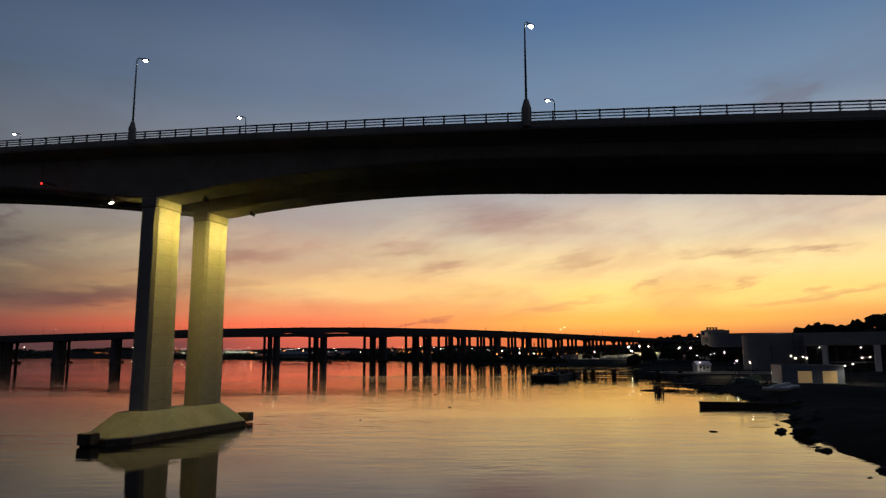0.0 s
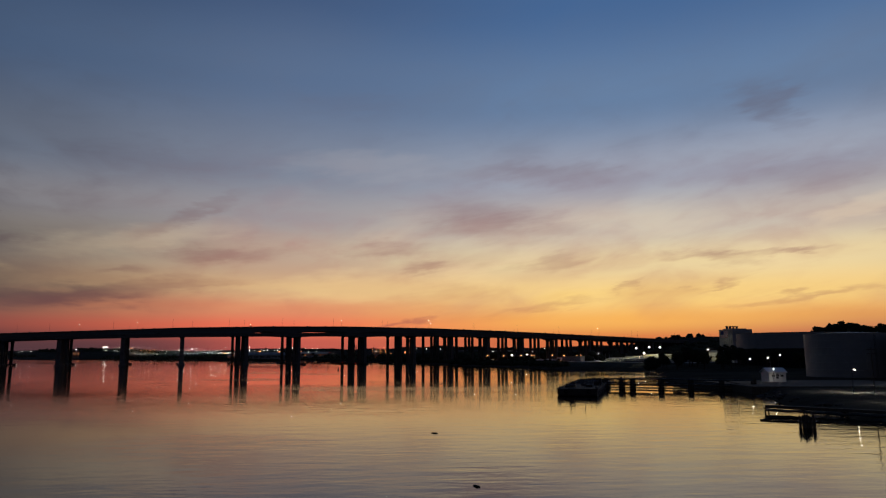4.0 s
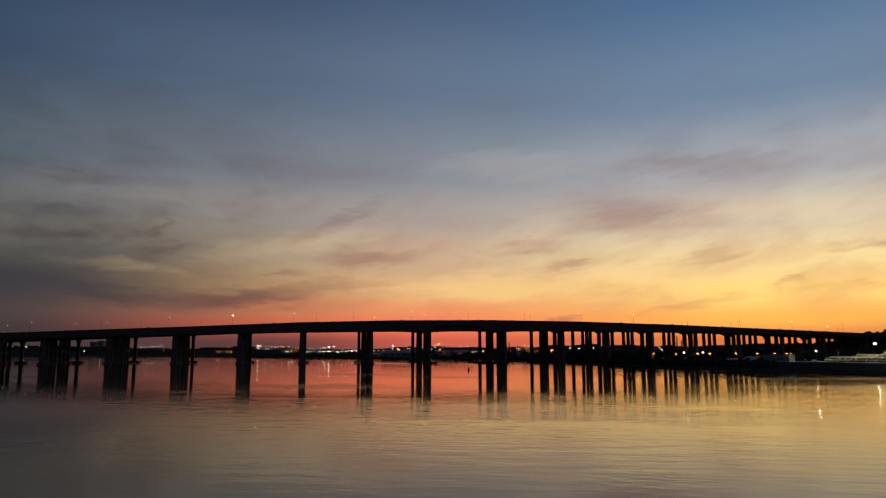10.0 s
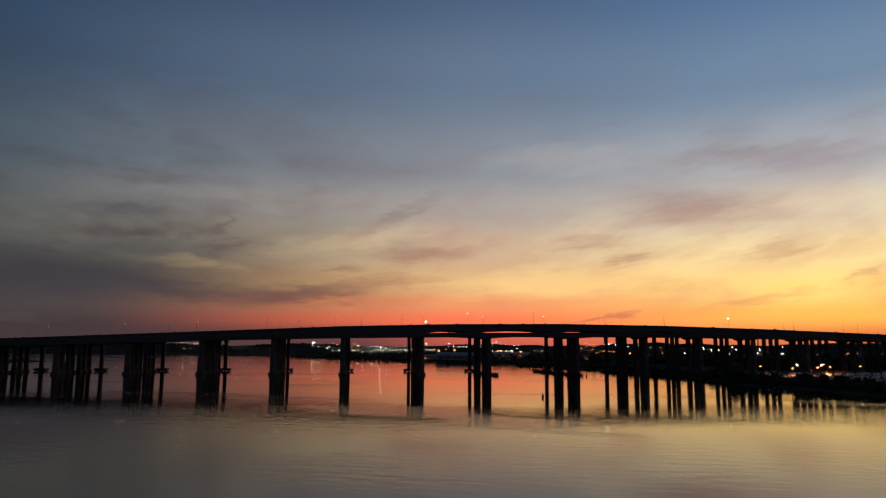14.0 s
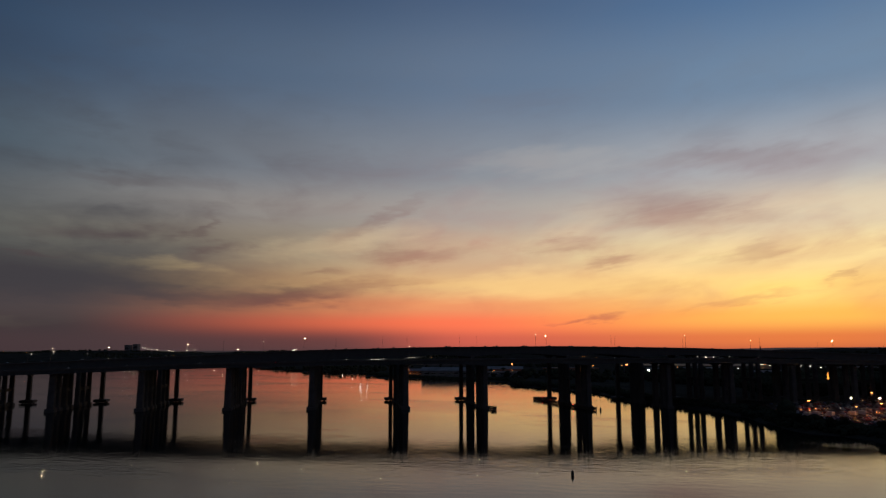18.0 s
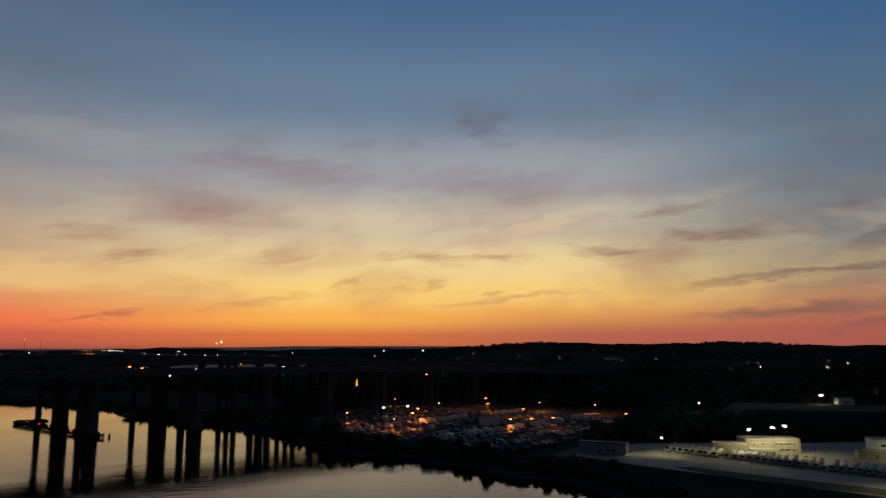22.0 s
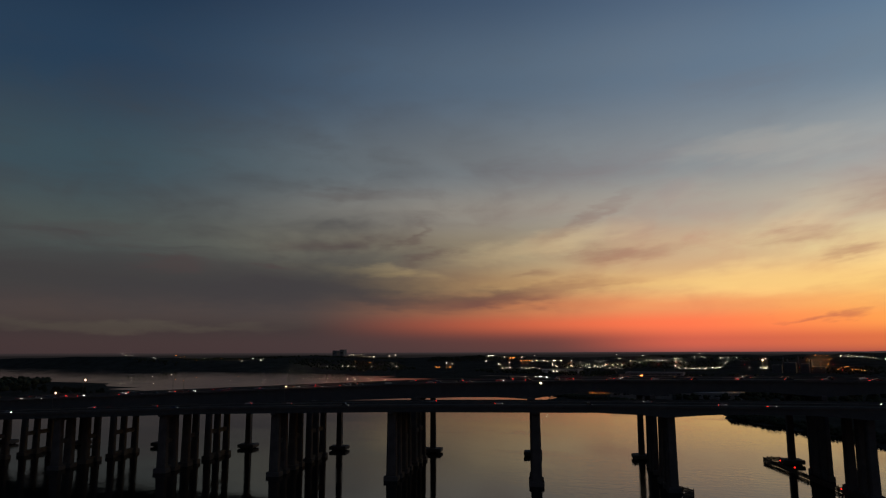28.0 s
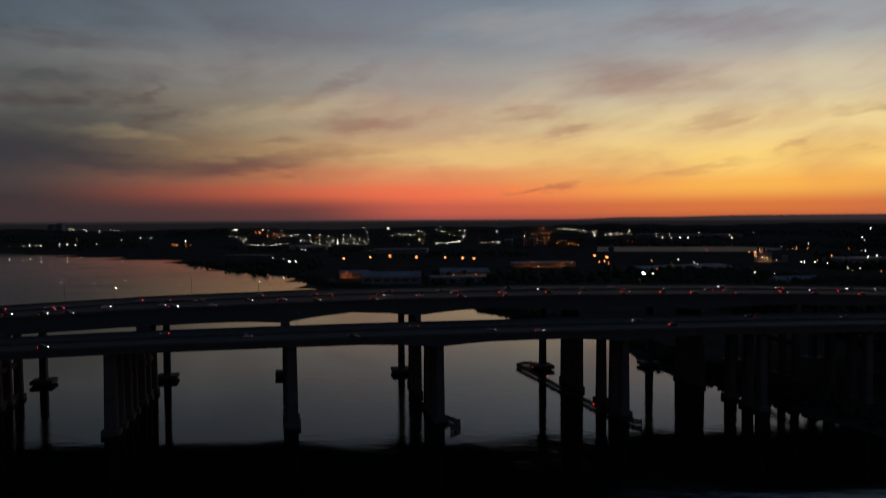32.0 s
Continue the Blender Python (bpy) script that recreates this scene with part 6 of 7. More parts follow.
lit_cars = []
for k in range(126):
    far_deck = k < 100
    lanes = (61, 65, 69, 73, 77, 81, 88, 92, 96, 100, 104, 108) if far_deck else (1.5, 5.5, 9.5, 13.5, 24, 28, 32, 36)
    off = lanes[(k * 5 + k // 7) % len(lanes)]
    x = -640 + k * 10.6 + random.uniform(-9, 9) if far_deck else -560 + (k - 100) * 38 + random.uniform(-16, 16)
    p, yaw, rise = viaduct_surface(x, off)
    back = off < 84 if far_deck else off < 20
    m = Matrix.Translation(p + Vector((0, 0, 0.02))) @ Matrix.Rotation(yaw, 4, "Z") @ Matrix.Rotation(-rise, 4, "Y")
    if not back:
        m = m @ Matrix.Rotation(math.pi, 4, "Z")
    if k < 6 or (k in (10, 14)):
        lit_cars.append(make_car(m, CAR_COLOURS[k % 6], "car with its lights on driving over the viaduct", "viaduct traffic", True, k % 3 == 2))
    else:
        copy_thing(lit_cars[random.randrange(len(lit_cars))], m)

for k in range(30):
    x = -650 - k * 14 + random.uniform(-6, 6)
    off = (61, 65, 69, 73, 88, 92, 96, 100)[k * 3 % 8]
    p, yaw, rise = viaduct_surface(x, off)
    copy_thing(lit_cars[k % len(lit_cars)], Matrix.Translation(p + Vector((0, 0, 0.02))) @ Matrix.Rotation(yaw + (0 if off < 84 else math.pi), 4, "Z"))

# ---- the car park by the river ----
LOT_Z = 5.4
flat_patch("lot_paving", LOT_PTS, LOT_Z, ASPHALT, "dark asphalt car park full of parked vehicles", "car park")
VAN_WHITE = material("van_paint", (0.55, 0.56, 0.56), 0.35, grain=0.1, scale=1.5)


def box_van(m, mat, label):
    """A box-bodied van: load box, cab, windscreen, wheels."""
    v = empty("box_van", m, label, "van", "parked vans")
    bm = bmesh.new()
    box(bm, -4.2, 1.6, -1.2, 1.2, 0.75, 3.5, 0.06)
    part("load_box", bm, mat, v)
    bm = bmesh.new()
    sweep(bm, [[(1.65, -1.1, z), (x1, -1.1, z), (x1, 1.1, z), (1.65, 1.1, z)] for z, x1 in ((0.5, 3.6), (1.4, 3.5), (2.4, 2.8))])
    cab = part("cab", bm, mat, v)
    bm = bmesh.new()
    sweep(bm, [[(x, -1.0, z), (x + 0.05, -1.0, z), (x + 0.05, 1.0, z), (x, 1.0, z)] for z, x in ((1.45, 3.46), (2.3, 2.87))])
    part("windscreen", bm, GLASS, cab)
    wm = None
    for x in (-3.0, 2.5):
        for y in (-1.0, 1.0):
            if wm is None:
                bm = bmesh.new()
                bmesh.ops.create_cone(bm, cap_ends=True, segments=12, radius1=0.45, radius2=0.45, depth=0.3)
                bmesh.ops.transform(bm, verts=bm.verts, matrix=Matrix.Rotation(radians(90), 4, "X"))
                w = part("wheel", bm, TYRE, v)
                wm = w.data
            else:
                w = mesh_part("wheel", wm, v)
            w.location = (x, y, 0.45)
    return v


def plain_car(m, paint, label):
    c = empty("car", m, label, "car", "parked cars")
    bm = bmesh.new()
    sweep(bm, [[(x, -0.88 * k, 0.35), (x, -0.92 * k, 0.75), (x, -0.82 * k, z), (x, 0.82 * k, z), (x, 0.92 * k, 0.75), (x, 0.88 * k, 0.35)] for x, z, k in ((-2.25, 0.8, 0.9), (-2.1, 0.98, 1), (-1.2, 1.0, 1), (1.0, 0.96, 1), (2.0, 0.82, 0.97), (2.3, 0.66, 0.85))])
    sweep(bm, [[(x, -0.66, z), (x, -0.6, z + 0.06), (x, 0.6, z + 0.06), (x, 0.66, z)] for x, z in ((-1.3, 1.38), (-0.6, 1.42), (0.1, 1.39))])
    body = part("body", bm, paint, c)
    bm = bmesh.new()
    sweep(bm, [[(x, -w, z0), (x, -w * 0.84, z1), (x, w * 0.84, z1), (x, w, z0)] for x, w, z0, z1 in ((-1.9, 0.78, 0.97, 1.0), (-1.35, 0.8, 0.97, 1.4), (0.15, 0.8, 0.97, 1.42), (1.0, 0.78, 0.95, 0.99))])
    part("cabin_glass", bm, GLASS, body)
    wm = None
    for x in (-1.4, 1.4):
        for y in (-0.82, 0.82):
            if wm is None:
                bm = bmesh.new()
                bmesh.ops.create_cone(bm, cap_ends=True, segments=12, radius1=0.33, radius2=0.33, depth=0.22)
                bmesh.ops.transform(bm, verts=bm.verts, matrix=Matrix.Rotation(radians(90), 4, "X"))
                w = part("wheel", bm, TYRE, c)
                wm = w.data
            else:
                w = mesh_part("wheel", wm, c)
            w.location = (x, y, 0.33)
    return c


parked, vans = [], []
row_dir = Vector((math.cos(radians(24)), math.sin(radians(24)), 0))
row_side = Vector((-row_dir.y, row_dir.x, 0))
for r in range(24):
    for c in range(84):
        if (c * 5 + r * 3) % 17 < 3 or c % 21 > 18 or (r * 31 + c * 17) % 11 < 2:
            continue
        q = Vector((90, 905, LOT_Z + 0.01)) + row_dir * (c * 3.3) + row_side * (r * 14.5 + (5 if r % 2 else 0))
        q += row_dir * random.uniform(-0.4, 0.4) + row_side * random.uniform(-0.6, 0.6)
        if shore_distance(np.array([q.x]), np.array([q.y]), LOT_PTS)[0] < 4 or (q - Vector((196, 1052, q.z))).length < 18:
            continue
        van_row = r in (4, 9, 14, 18)
        if (c % 3 if van_row else (r + c) % 2) or len(parked) >= 140:
            continue
        m = Matrix.Translation(q) @ Matrix.Rotation(radians(114 + random.uniform(-4, 4) + (180 if random.random() < 0.4 else 0)), 4, "Z")
        if van_row:
            if len(vans) < 1:
                vans.append(box_van(m, VAN_WHITE, "white box van parked in a riverside car park"))
            elif len(vans) < 90:
                vans.append(copy_thing(vans[0], m))
        elif len(parked) < 6:
            parked.append(plain_car(m, CAR_COLOURS[len(parked)], ("white", "silver", "black", "dark red", "dark blue", "grey")[len(parked)] + " car parked in a riverside car park"))
        else:
            parked.append(copy_thing(parked[(0, 1, 0, 1, 5, 2, 3, 0, 1, 4)[random.randrange(10)]], m))
# the rows further back, past those that stand as single cars
rows_bm = bmesh.new()
for r in range(30):
    for c in range(92):
        q = Vector((84, 900, LOT_Z + 0.01)) + row_dir * (c * 2.9) + row_side * (r * 11.2 + 2.6)
        if random.random() < 0.42 or c % 23 > 20 or shore_distance(np.array([q.x]), np.array([q.y]), LOT_PTS)[0] < 4 or (q - Vector((196, 1052, q.z))).length < 18:
            continue
        if any((q - o.location).length < 4.2 for o in parked + vans):
            continue
        m = Matrix.Translation(q) @ Matrix.Rotation(radians(114 + random.uniform(-4, 4)), 4, "Z")
        tall = random.uniform(1.35, 1.8)
        rings = [[rows_bm.verts.new(m @ Vector((x, y, z))) for x, y, z in ((x0, -0.88, 0.25), (x0, -0.9, z1), (x0, -w, z2), (x0, w, z2), (x0, 0.9, z1), (x0, 0.88, 0.25))] for x0, z1, w, z2 in ((-2.2, 0.75, 0.8, 0.82), (-1.9, 0.9, 0.66, 1.0), (-1.2, 0.95, 0.64, tall), (0.3, 0.95, 0.64, tall), (1.0, 0.9, 0.7, 0.98), (2.2, 0.65, 0.75, 0.7))]
        for p0, p1 in zip(rings, rings[1:]):
            for k in range(6):
                rows_bm.faces.new((p0[k], p0[(k + 1) % 6], p1[(k + 1) % 6], p1[k]))
        rows_bm.faces.new(rings[0][::-1])
        rows_bm.faces.new(rings[-1])
ROW_PAINT = material("mixed_car_paint", (0.3, 0.3, 0.31), 0.45)
geo = ROW_PAINT.node_tree.nodes.new("ShaderNodeNewGeometry")
tone = ROW_PAINT.node_tree.nodes.new("ShaderNodeValToRGB")
tone.color_ramp.interpolation = "CONSTANT"
for pos, col in ((0.0, (0.13, 0.13, 0.13, 1)), (1.0, (0.02, 0.02, 0.022, 1))):
    tone.color_ramp.elements[int(pos)].position = pos * 0.62
    tone.color_ramp.elements[int(pos)].color = col
for pos, col in ((0.3, (0.06, 0.061, 0.063, 1)), (0.8, (0.16, 0.03, 0.03, 1)), (0.9, (0.04, 0.06, 0.14, 1))):
    tone.color_ramp.elements.new(pos).color = col
ROW_PAINT.node_tree.links.new(geo.outputs["Random Per Island"], tone.inputs[0])
ROW_PAINT.node_tree.links.new(tone.outputs[0], ROW_PAINT.node_tree.nodes["Principled BSDF"].inputs["Base Color"])
tagged(part("parked_rows", rows_bm, ROW_PAINT), "dense rows of parked cars of many colours at dusk", "cars", kind="stuff")
make_car(Matrix.Translation((208, 889, YZ + 0.01)) @ Matrix.Rotation(radians(20), 4, "Z"), CAR_COLOURS[0], "white car parked beside a shed in the yard", "yard cars", False)
LAMP_LOT = material("lamp_lot", (1.0, 0.30, 0.07), emit=8)
LOT_LAMPS = [(121, 1046, 5200), (284, 1208, 3600), (249, 1144, 5200), (300, 1136, 5200), (384, 1102, 3000), (196, 1010, 2600), (212, 1007, 0), (230, 1007, 2600), (299, 1010, 3000), (305, 1007, 0), (172, 1120, 4200), (212, 1165, 4200), (150, 1085, 3600), (250, 1080, 4200), (330, 1090, 3600), (105, 1110, 2600), (197, 1240, 2600)]
for x, y, p in LOT_LAMPS:
    lit_pole(x, y, LOT_Z, 8.5, LAMP_LOT, "sodium street lamp in a car park, glowing orange", "car park lamps", p * 6.5, (1.0, 0.27, 0.07), 1.2, "car_park_lamp")
house("gate_house", Matrix.Translation((196, 1052, LOT_Z)), 14, 7, 5.5, 0, WHITE, PALE, "small pale box building in the car park", "building", None)

# columns lit orange from below, and lone lamps in the dark
for x, y, h, label in ((174, 1293, 27, "tall column beside the viaduct with a glowing panel as orange uplight"), (678, 1811, 26, "column among dark trees with a glowing panel as orange uplight")):
    g = ground_at(x, y)
    sg = empty("uplit_column", Matrix.Translation((x, y, g)), label, "sign")
    bm = bmesh.new()
    box(bm, -0.8, 0.8, -0.8, 0.8, -1, h, 0.1)
    part("pylon", bm, PIER_CONCRETE, sg)
    # the uplight's tapering glow on the column is put in as an emissive panel
    bm = bmesh.new()
    sweep(bm, [[(-w, -0.95, z), (w, -0.95, z), (w, -0.85, z), (-w, -0.85, z)] for w, z in ((0.95, h - 7), (0.3, h))])
    part("uplight_panel", bm, UPLIGHT_GLOW, sg, "tapering emissive panel in place of orange uplight")

# ---- far shore: sheds, mast lamps and lights ----
SHED_ROOF = material("weathered_shed_roof", (0.24, 0.23, 0.23), 0.9, grain=0.3, scale=0.05)
SHED_PALE = material("weathered_pale_sheet", (0.24, 0.23, 0.215), 0.9, grain=0.25, scale=0.05)
ORANGE_WALL = material("brick_shed", (0.32, 0.18, 0.12), 0.85, grain=0.2, scale=0.2)
for x, y, w, d, h, rf, wm_, rm, a, label in (
        (-400, 1815, 92, 60, 12, 6, SHED_PALE, SHED_ROOF, 12, "large blue-grey warehouse with a shallow pitched roof"),
        (-300, 1850, 90, 40, 9, 0, SHED_PALE, SHED_ROOF, 10, "long low grey warehouse beside the river"),
        (-290, 1900, 80, 50, 13, 5, ORANGE_WALL, SHED_ROOF, 12, "warehouse with an orange-lit brick front"),
        (-470, 1930, 50, 30, 8, 4, ORANGE_WALL, SHED_ROOF, 20, "small gabled warehouse lit orange by a lamp"),
        (50, 2046, 190, 70, 10, 3, SHED_PALE, SHED_ROOF, 28, "very long pale warehouse with a flat pitched roof"),
        (-190, 2230, 130, 50, 8, 0, ORANGE_WALL, SHED_ROOF, 14, "long low industrial shed with a warm-lit wall"),
        (210, 1815, 70, 50, 4, 11, SHED_PALE, SHED_ROOF, 20, "pale salt shed with a steep pitched roof"),
        (-640, 2800, 160, 60, 12, 0, SHED_PALE, SHED_ROOF, 5, "distant flat-roofed distribution shed"),
        (-1000, 3050, 130, 60, 12, 0, SHED_PALE, SHED_ROOF, 0, "distant flat-roofed retail building"),
        (505, 2400, 130, 60, 10, 0, SHED_PALE, SHED_ROOF, 20, "distant white flat-roofed building"),
        (244, 3945, 430, 70, 10, 0, SHED_PALE, SHED_ROOF, -15, "distant very long pale logistics shed"),
        (-2990, 4404, 34, 30, 44, 0, SHED_PALE, SHED_ROOF, 0, "distant dark tower block"),
        (-2944, 4420, 34, 30, 48, 0, SHED_PALE, SHED_ROOF, 0, "second distant dark tower block")):
    nwin = max(3, int(w / 14))
    house("warehouse" if h < 40 else "tower_block", Matrix.Translation((x, y, ground_at(x + w / 2, y))) @ Matrix.Rotation(radians(a), 4, "Z"), w, d, h, rf, wm_, rm, label, "building", [(3, w - 3, h * 0.45, h * 0.7, min(nwin, 9), w == 80)], door=False)

for x, y, zt in ((-563, 2251, 21), (-500, 2246, 24), (-462, 2262, 26), (-397, 2238, 25), (-335, 2236, 25), (-303, 2262, 22), (-274, 2225, 23), (33, 1930, 17), (-20, 2330, 24), (5, 2350, 20), (470, 1780, 18)):
    g = ground_at(x, y)
    lit_pole(x, y, g, zt - g, LAMP_ORANGE_BIG if x != 33 else LAMP_WHITE_BIG, "high sodium mast lamp over an industrial yard", "mast lamps", 160000 if x in (-397, -563, -274) else 0, (1.0, 0.45, 0.15), 4.6, "mast_lamp")
for x, y, zt in ((-571, 1960, 31), (-557, 1952, 31), (-1115, 2937, 37), (-1096, 3204, 42), (-935, 2990, 36), (-1330, 2960, 38)):
    g = ground_at(x, y)
    lit_pole(x, y, g, zt - g, LAMP_WHITE_BIG, "high white mast lamp on the far shore", "white mast lamps", 0, (1, 1, 1), 1.9, "mast_lamp")
for x, y, p in ((-455, 1918, 26000), (-268, 1890, 26000), (-232, 1896, 26000), (-150, 2218, 40000), (-92, 2232, 40000), (70, 2040, 20000)):
    lit_pole(x, y, ground_at(x, y), 11, LAMP_ORANGE, "sodium lamp lighting a warehouse front", "warehouse lamps", p, (1.0, 0.42, 0.12), 1.6, "yard_lamp")


def light_field(name, rows, singles, clusters, mat, size, seed, label):
    """Many small far lamps in one mesh: rows from end to end with a count, single ones, loose clusters."""
    rng = np.random.default_rng(seed)
    oct_v = np.array([(1, 0, 0), (-1, 0, 0), (0, 1, 0), (0, -1, 0), (0, 0, 1.4), (0, 0, -1.4)])
    oct_f = np.array([(0, 2, 4), (2, 1, 4), (1, 3, 4), (3, 0, 4), (2, 0, 5), (1, 2, 5), (3, 1, 5), (0, 3, 5)])
    pts, big = [], []
    for x0, y0, x1, y1, n in rows:
        u = (np.arange(n) + rng.uniform(0.1, 0.9, n)) / n
        q = np.stack([x0 + (x1 - x0) * u + rng.normal(0, 5, n), y0 + (y1 - y0) * u + rng.normal(0, 14, n)], 1)
        pts.append(np.concatenate([q, (ground_height(q[:, 0], q[:, 1]) + rng.uniform(15.5, 18, n))[:, None]], 1))
        big.append(rng.uniform(0.5, 1.2, n))
    for x, y in singles:
        pts.append(np.array([[x, y, ground_height(x, y) + 16.5]]))
        big.append(rng.uniform(1.15, 1.7, 1))
    for x, y, rx, ry, n in clusters:
        q = np.stack([x + rx * rng.uniform(-1, 1, n), y + ry * rng.uniform(-1, 1, n)], 1)
        pts.append(np.concatenate([q, (ground_height(q[:, 0], q[:, 1]) + rng.uniform(12, 21, n))[:, None]], 1))
        big.append(rng.uniform(0.4, 1.0, n))
    pts, big = np.concatenate(pts), np.concatenate(big)
    sz = size * big[:, None, None] * (np.hypot(pts[:, 0] + 100, pts[:, 1] - 770) / 2500)[:, None, None].clip(0.5, 1.6)
    vv = pts[:, None] + oct_v[None] * sz
    ff = (oct_f[None] + 6 * np.arange(len(pts))[:, None, None]).reshape(-1, 3)
    me = bpy.data.meshes.new(name)
    me.from_pydata(vv.reshape(-1, 3).tolist(), [], ff.tolist())
    me.materials.append(mat)
    return tagged(new(name, me), label, "lights", kind="stuff")


# streets, car parks and works: rows of lamps from one end to the other
WHITE_ROWS = (
    (-1138, 3024, -1022, 3095, 16), (-1313, 3765, -1156, 3766, 9), (-1055, 3280, -818, 3420, 20), (-934, 3106, -756, 3188, 18),
    (-993, 3504, -853, 3504, 9), (-850, 3825, -646, 3776, 11), (-554, 3157, -444, 3327, 17), (-372, 3235, -264, 3485, 7),
    (-757, 3995, -492, 4148, 11), (-109, 4205, 74, 3935, 13), (117, 3767, 155, 3764, 7), (170, 3798, 231, 3817, 5), (-1902, 2845, -1682, 2998, 11))
MORE_WHITE_ROWS = ((-2467, 3887, -2351, 4074, 8), (-1498, 3623, -1297, 3380, 6), (-1171, 3808, -970, 3835, 6), (349, 2496, 299, 2157, 7), (-1764, 3179, -1778, 3585, 6))
WHITE_SINGLES = (
    (307, 3757), (357, 3765), (302, 3571), (336, 3576), (370, 3586), (399, 3586), (467, 3593), (588, 3741), (561, 3593), (370, 2558), (656, 2659),
    (586, 2428), (536, 2351), (346, 2164), (352, 2167), (372, 2171), (381, 2136), (368, 2013), (382, 2002), (194, 1900), (-1694, 4089), (-1669, 4013),
    (-1693, 4112), (-816, 2676), (-806, 2679), (-726, 2254), (-684, 2211), (149, 2105), (137, 2229), (151, 2141), (-302, 3247), (-466, 3106), (-454, 3326))
MORE_WHITE_SINGLES = ((-624, 3434), (55, 3731), (99, 3743), (225, 4049), (703, 3837), (496, 3879), (978, 3484), (1174, 3896), (61, 3871), (-700, 4407), (-1179, 4634), (-968, 4353))
AMBER_ROWS = (
    (-1337, 3636, -1313, 3765, 8), (-218, 3868, -122, 4045, 9), (-62, 3159, -30, 3103, 5),
    (-1475, 3827, -1464, 3903, 7), (427, 2729, 311, 2359, 14), (-195, 4409, -137, 4245, 6), (-1390, 2985, -1340, 2990, 8))
AMBER_SINGLES = ((356, 2557), (-75, 2108), (-22, 2151), (-11, 2171), (-8, 2100), (82, 2202), (280, 2671), (563, 2783), (488, 2412), (545, 2815), (671, 2797), (389, 2208))
light_field("far_white_lights", WHITE_ROWS + MORE_WHITE_ROWS, WHITE_SINGLES + MORE_WHITE_SINGLES, [(-2600, 4300, 170, 60, 14), (900, 2600, 420, 600, 22), (1500, 2600, 700, 900, 30), (700, 1900, 300, 380, 12), (-900, 4100, 900, 150, 12), (600, 1450, 200, 150, 8), (-2900, 3500, 700, 500, 18), (-600, 3600, 500, 350, 20)], LAMP_FAR, 0.78, 11, "scattered white lamps of the far town and its car parks")
light_field("far_amber_lights", AMBER_ROWS, AMBER_SINGLES, [(-160, 3440, 34, 190, 12), (-80, 3340, 22, 130, 10), (-900, 3400, 500, 260, 10), (800, 2500, 300, 300, 14), (1000, 1900, 500, 500, 14), (-2600, 3250, 700, 160, 8), (300, 2050, 200, 120, 4)], LAMP_FAR_AMBER, 1.0, 12, "scattered amber lamps of the far town and industry")
light_field("far_red_lights", (), (), [(-500, 3500, 400, 200, 12), (100, 3300, 400, 200, 10), (900, 2300, 500, 300, 10)], LAMP_RED, 0.5, 13, "scattered red lamps on far roads and masts")

# the works with its stacks on the horizon
works = empty("industrial_works", Matrix.Translation((-215, 3330, ground_at(-215, 3330))), "distant dark industrial works with stacks and frames", "factory")
for i, (x, w, h) in enumerate(((-60, 30, 26), (-20, 34, 34), (24, 24, 30), (60, 40, 20))):
    bm = bmesh.new()
    box(bm, x - w / 2, x + w / 2, -14, 14, -4, h, 0.4)
    part("process_block", bm, GIRDER, works)
for x, h in ((-40, 52), (-28, 46), (4, 56), (40, 44)):
    bm = bmesh.new()
    cyl(bm, 2.6, 1.9, 0, h, 12, Matrix.Translation((x, -4, 0)))
    part("stack", bm, GIRDER, works)
plant = empty("power_plant", Matrix.Translation((345, 2440, ground_at(345, 2440))) @ Matrix.Rotation(radians(8), 4, "Z"), "small lit power plant with two slim stacks", "factory")
for x0, x1, y1, h, mat in ((0, 30, 20, 20, SHED_PALE), (31, 52, 26, 28, GIRDER), (53, 66, 16, 14, SHED_PALE)):
    bm = bmesh.new()
    box(bm, x0, x1, 0, y1, -2, h, 0.3)
    part("plant_hall", bm, mat, plant)
for x in (12, 26):
    bm = bmesh.new()
    cyl(bm, 2.2, 1.5, 0, 62 if x == 12 else 48, 12, Matrix.Translation((x, 30, 0)))
    part("stack", bm, PIER_CONCRETE, plant)
lit_pole(352, 2426, ground_at(352, 2426), 14, LAMP_ORANGE, "sodium lamp lighting a plant yard", "warehouse lamps", 60000, (1.0, 0.42, 0.12), 1.6, "yard_lamp")

# matte mud brown, reddened so the base colour carries the sky's reflection
MUD_RED_SKY = material("mud_red_sky", (0.20, 0.12, 0.09), 0.6, grain=0.3, scale=0.02)
MUD_RED_SKY.node_tree.nodes["Principled BSDF"].inputs["Specular IOR Level"].default_value = 0.03
# ponds and creeks beyond the woods, and a water tower
for name, pts, z, label in (("pond", POND_PTS, 5.6, "long wet mud flat with the red sky's reflection in its colour"), ("creek", CREEK_PTS, 4.9, "narrow creek among dark fields, red sky reflection in its colour"), ("inlet", INLET_PTS, 4.9, "shallow inlet beside the river, pink sky reflection in its colour")):
    flat_patch(name, pts, z, MUD_RED_SKY, label, name)
wt_ = empty("water_tower", Matrix.Translation((-11, 2010, ground_at(-11, 2010))), "slim dark water tower above the trees", "water tower")
bm = bmesh.new()
cyl(bm, 1.6, 1.4, -1, 44, 10)
part("shaft", bm, GIRDER, wt_)
bm = bmesh.new()
sweep(bm, [[(r * math.cos(2 * math.pi * k / 16), r * math.sin(2 * math.pi * k / 16), z) for k in range(16)] for r, z in ((1.5, 42), (5, 45), (5.4, 49), (3, 52), (0.4, 53))])
part("bowl", bm, GIRDER, wt_)

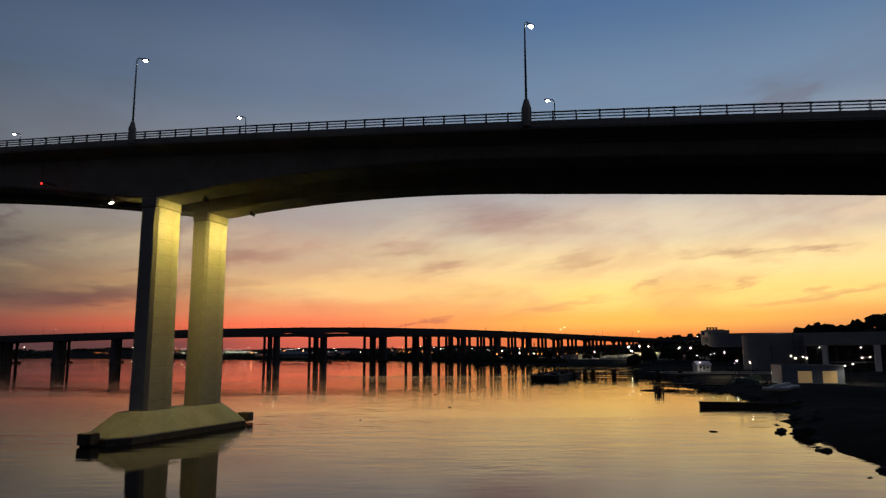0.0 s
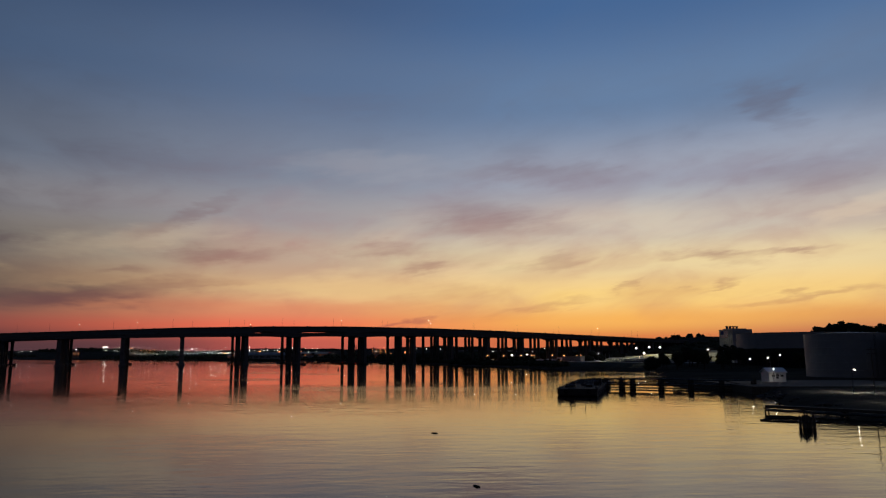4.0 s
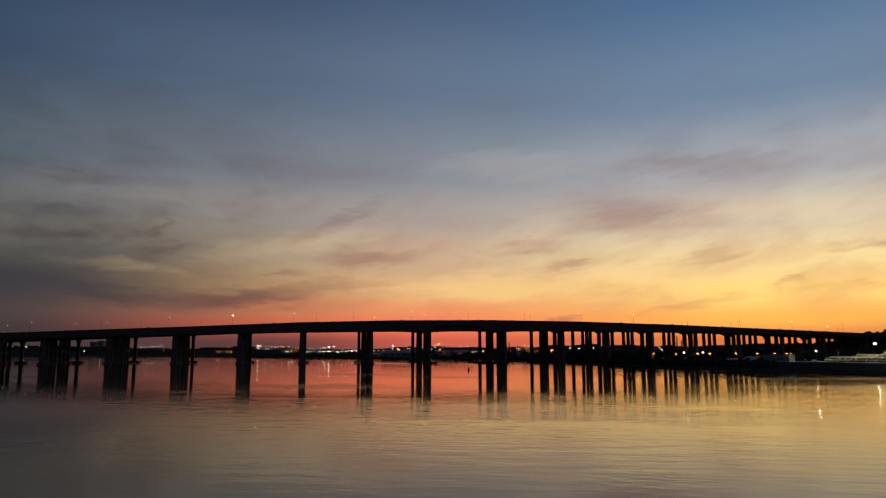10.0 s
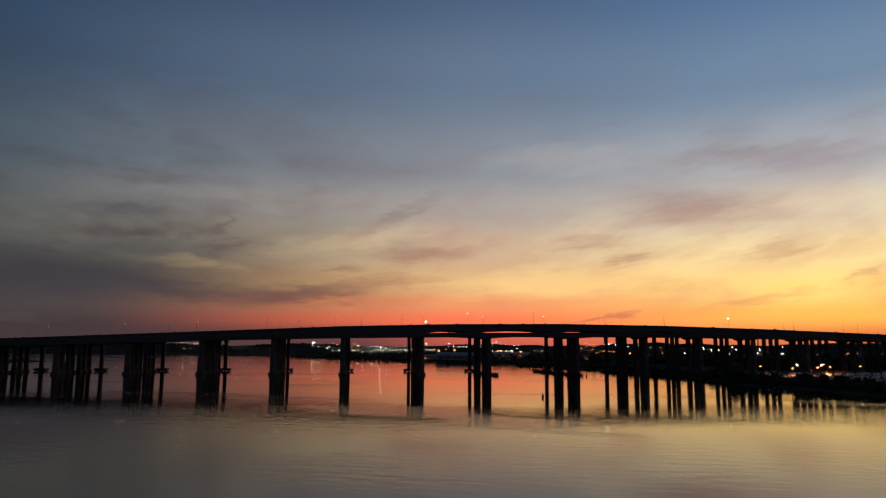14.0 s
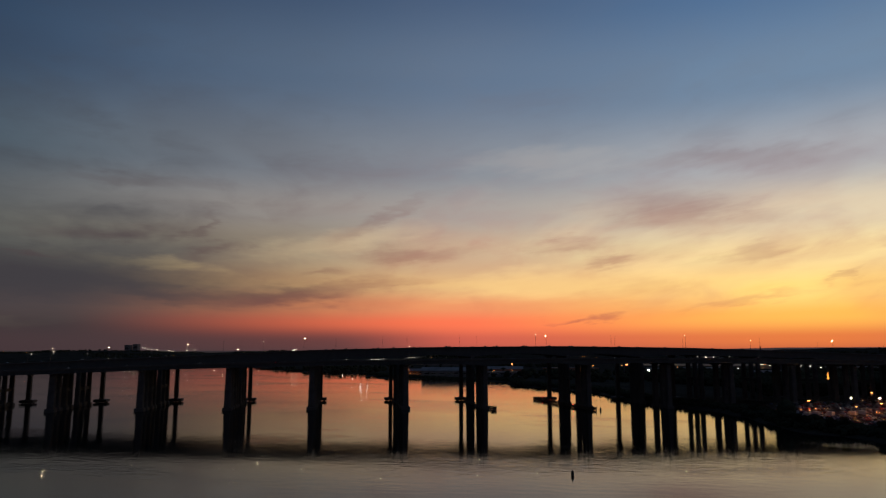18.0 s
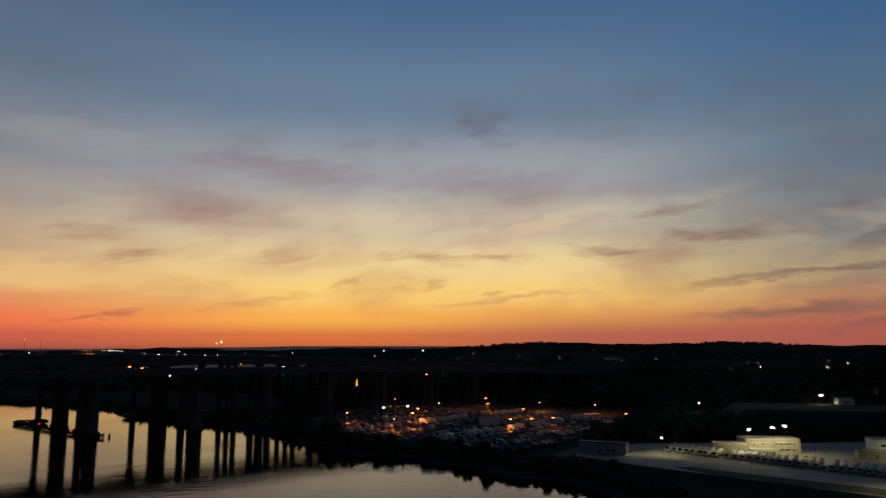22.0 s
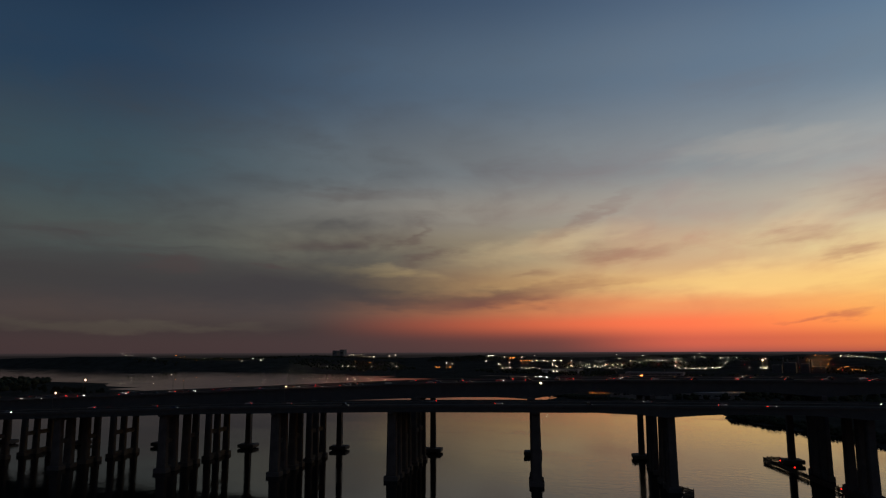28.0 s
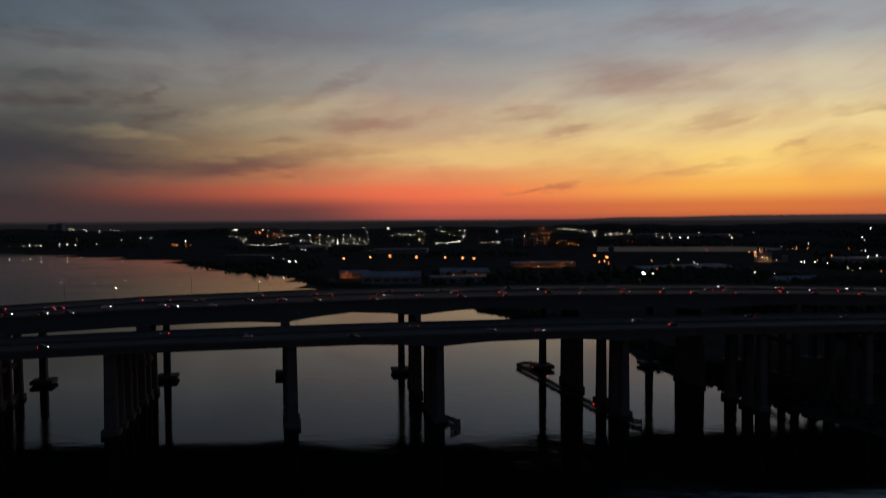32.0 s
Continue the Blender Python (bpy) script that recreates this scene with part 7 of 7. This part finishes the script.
# channel buoy, pilings and drift on the water
def marker(name, x, y, r, h, label, mat):
    b2 = empty(name, Matrix.Translation((x, y, WATER_Z)), label, "marker")
    bm = bmesh.new()
    sweep(bm, [[(k * r * math.cos(2 * math.pi * i / 12), k * r * math.sin(2 * math.pi * i / 12), z) for i in range(12)] for k, z in ((0.8, -1), (1, 0), (0.9, h * 0.6), (0.55, h * 0.8), (0.2, h))])
    part("float", bm, mat, b2)
    bm = bmesh.new()
    cyl(bm, 0.08, 0.08, h - 0.1, h + 1.0, 6)
    part("staff", bm, DARK_STEEL, b2)


marker("channel_buoy", -73, 786, 0.7, 2.3, "dark channel buoy floating on the river", RUST)
marker("channel_buoy", -61, 1127, 0.8, 2.9, "dark channel buoy near the bridge fender", RUST)
for x, y, s in ((5, 178, 0.6), (-14, 146, 0.5), (48, 121, 0.7), (66, 96, 1.0), (2, 232, 0.7)):
    lg = empty("driftwood", Matrix.Translation((x, y, WATER_Z + 0.02)) @ Matrix.Rotation(radians(s * 200), 4, "Z"), "short dark drifting log on the river", "driftwood", "driftwood")
    bm = bmesh.new()
    tube(bm, [(-s, 0, 0), (0, 0.1 * s, 0.06), (s, -0.05, 0)], 0.12, 6)
    part("log", bm, TIMBER, lg)

# lamps and poles among the near sheds and tanks
for x, y, z, p in ((136.2, 314.6, 11.0, 5000), (123, 268.5, 11.0, 2500), (143.5, 240, 10.6, 700), (148, 386, 9.5, 260), (214, 398, 11.5, 0), (178.2, 347.2, 12.9, 2500), (184.6, 458.9, 13.7, 0), (176, 466, 13, 0), (160, 310, 12, 0), (176, 330, 12.5, 0), (158, 268, 9.5, 0), (188, 340, 17, 0), (205, 330, 12, 0), (222, 362, 17, 0), (240, 380, 12, 0), (190, 470, 14, 0), (200, 480, 15, 0), (178, 300, 9, 0)):
    g = ground_at(x, y)
    lit_pole(x, y, g, z - g, LAMP_WHITE, "white work lamp on a pole by the tanks", "shore lamps", p, (1.0, 0.93, 0.75), 0.45, "work_lamp")
for x, y in ((128, 292), (146, 300), (152, 262), (168, 296)):
    pl = empty("utility_pole", Matrix.Translation((x, y, ground_at(x, y))), "dark timber utility pole with a cross arm", "pole", "shore poles")
    bm = bmesh.new()
    cyl(bm, 0.17, 0.12, -0.5, 14, 7)
    part("shaft", bm, TIMBER, pl)
    for z in (12.2, 13.3):
        bm = bmesh.new()
        box(bm, -1.3, 1.3, -0.07, 0.07, z, z + 0.14)
        part("cross_arm", bm, TIMBER, pl)
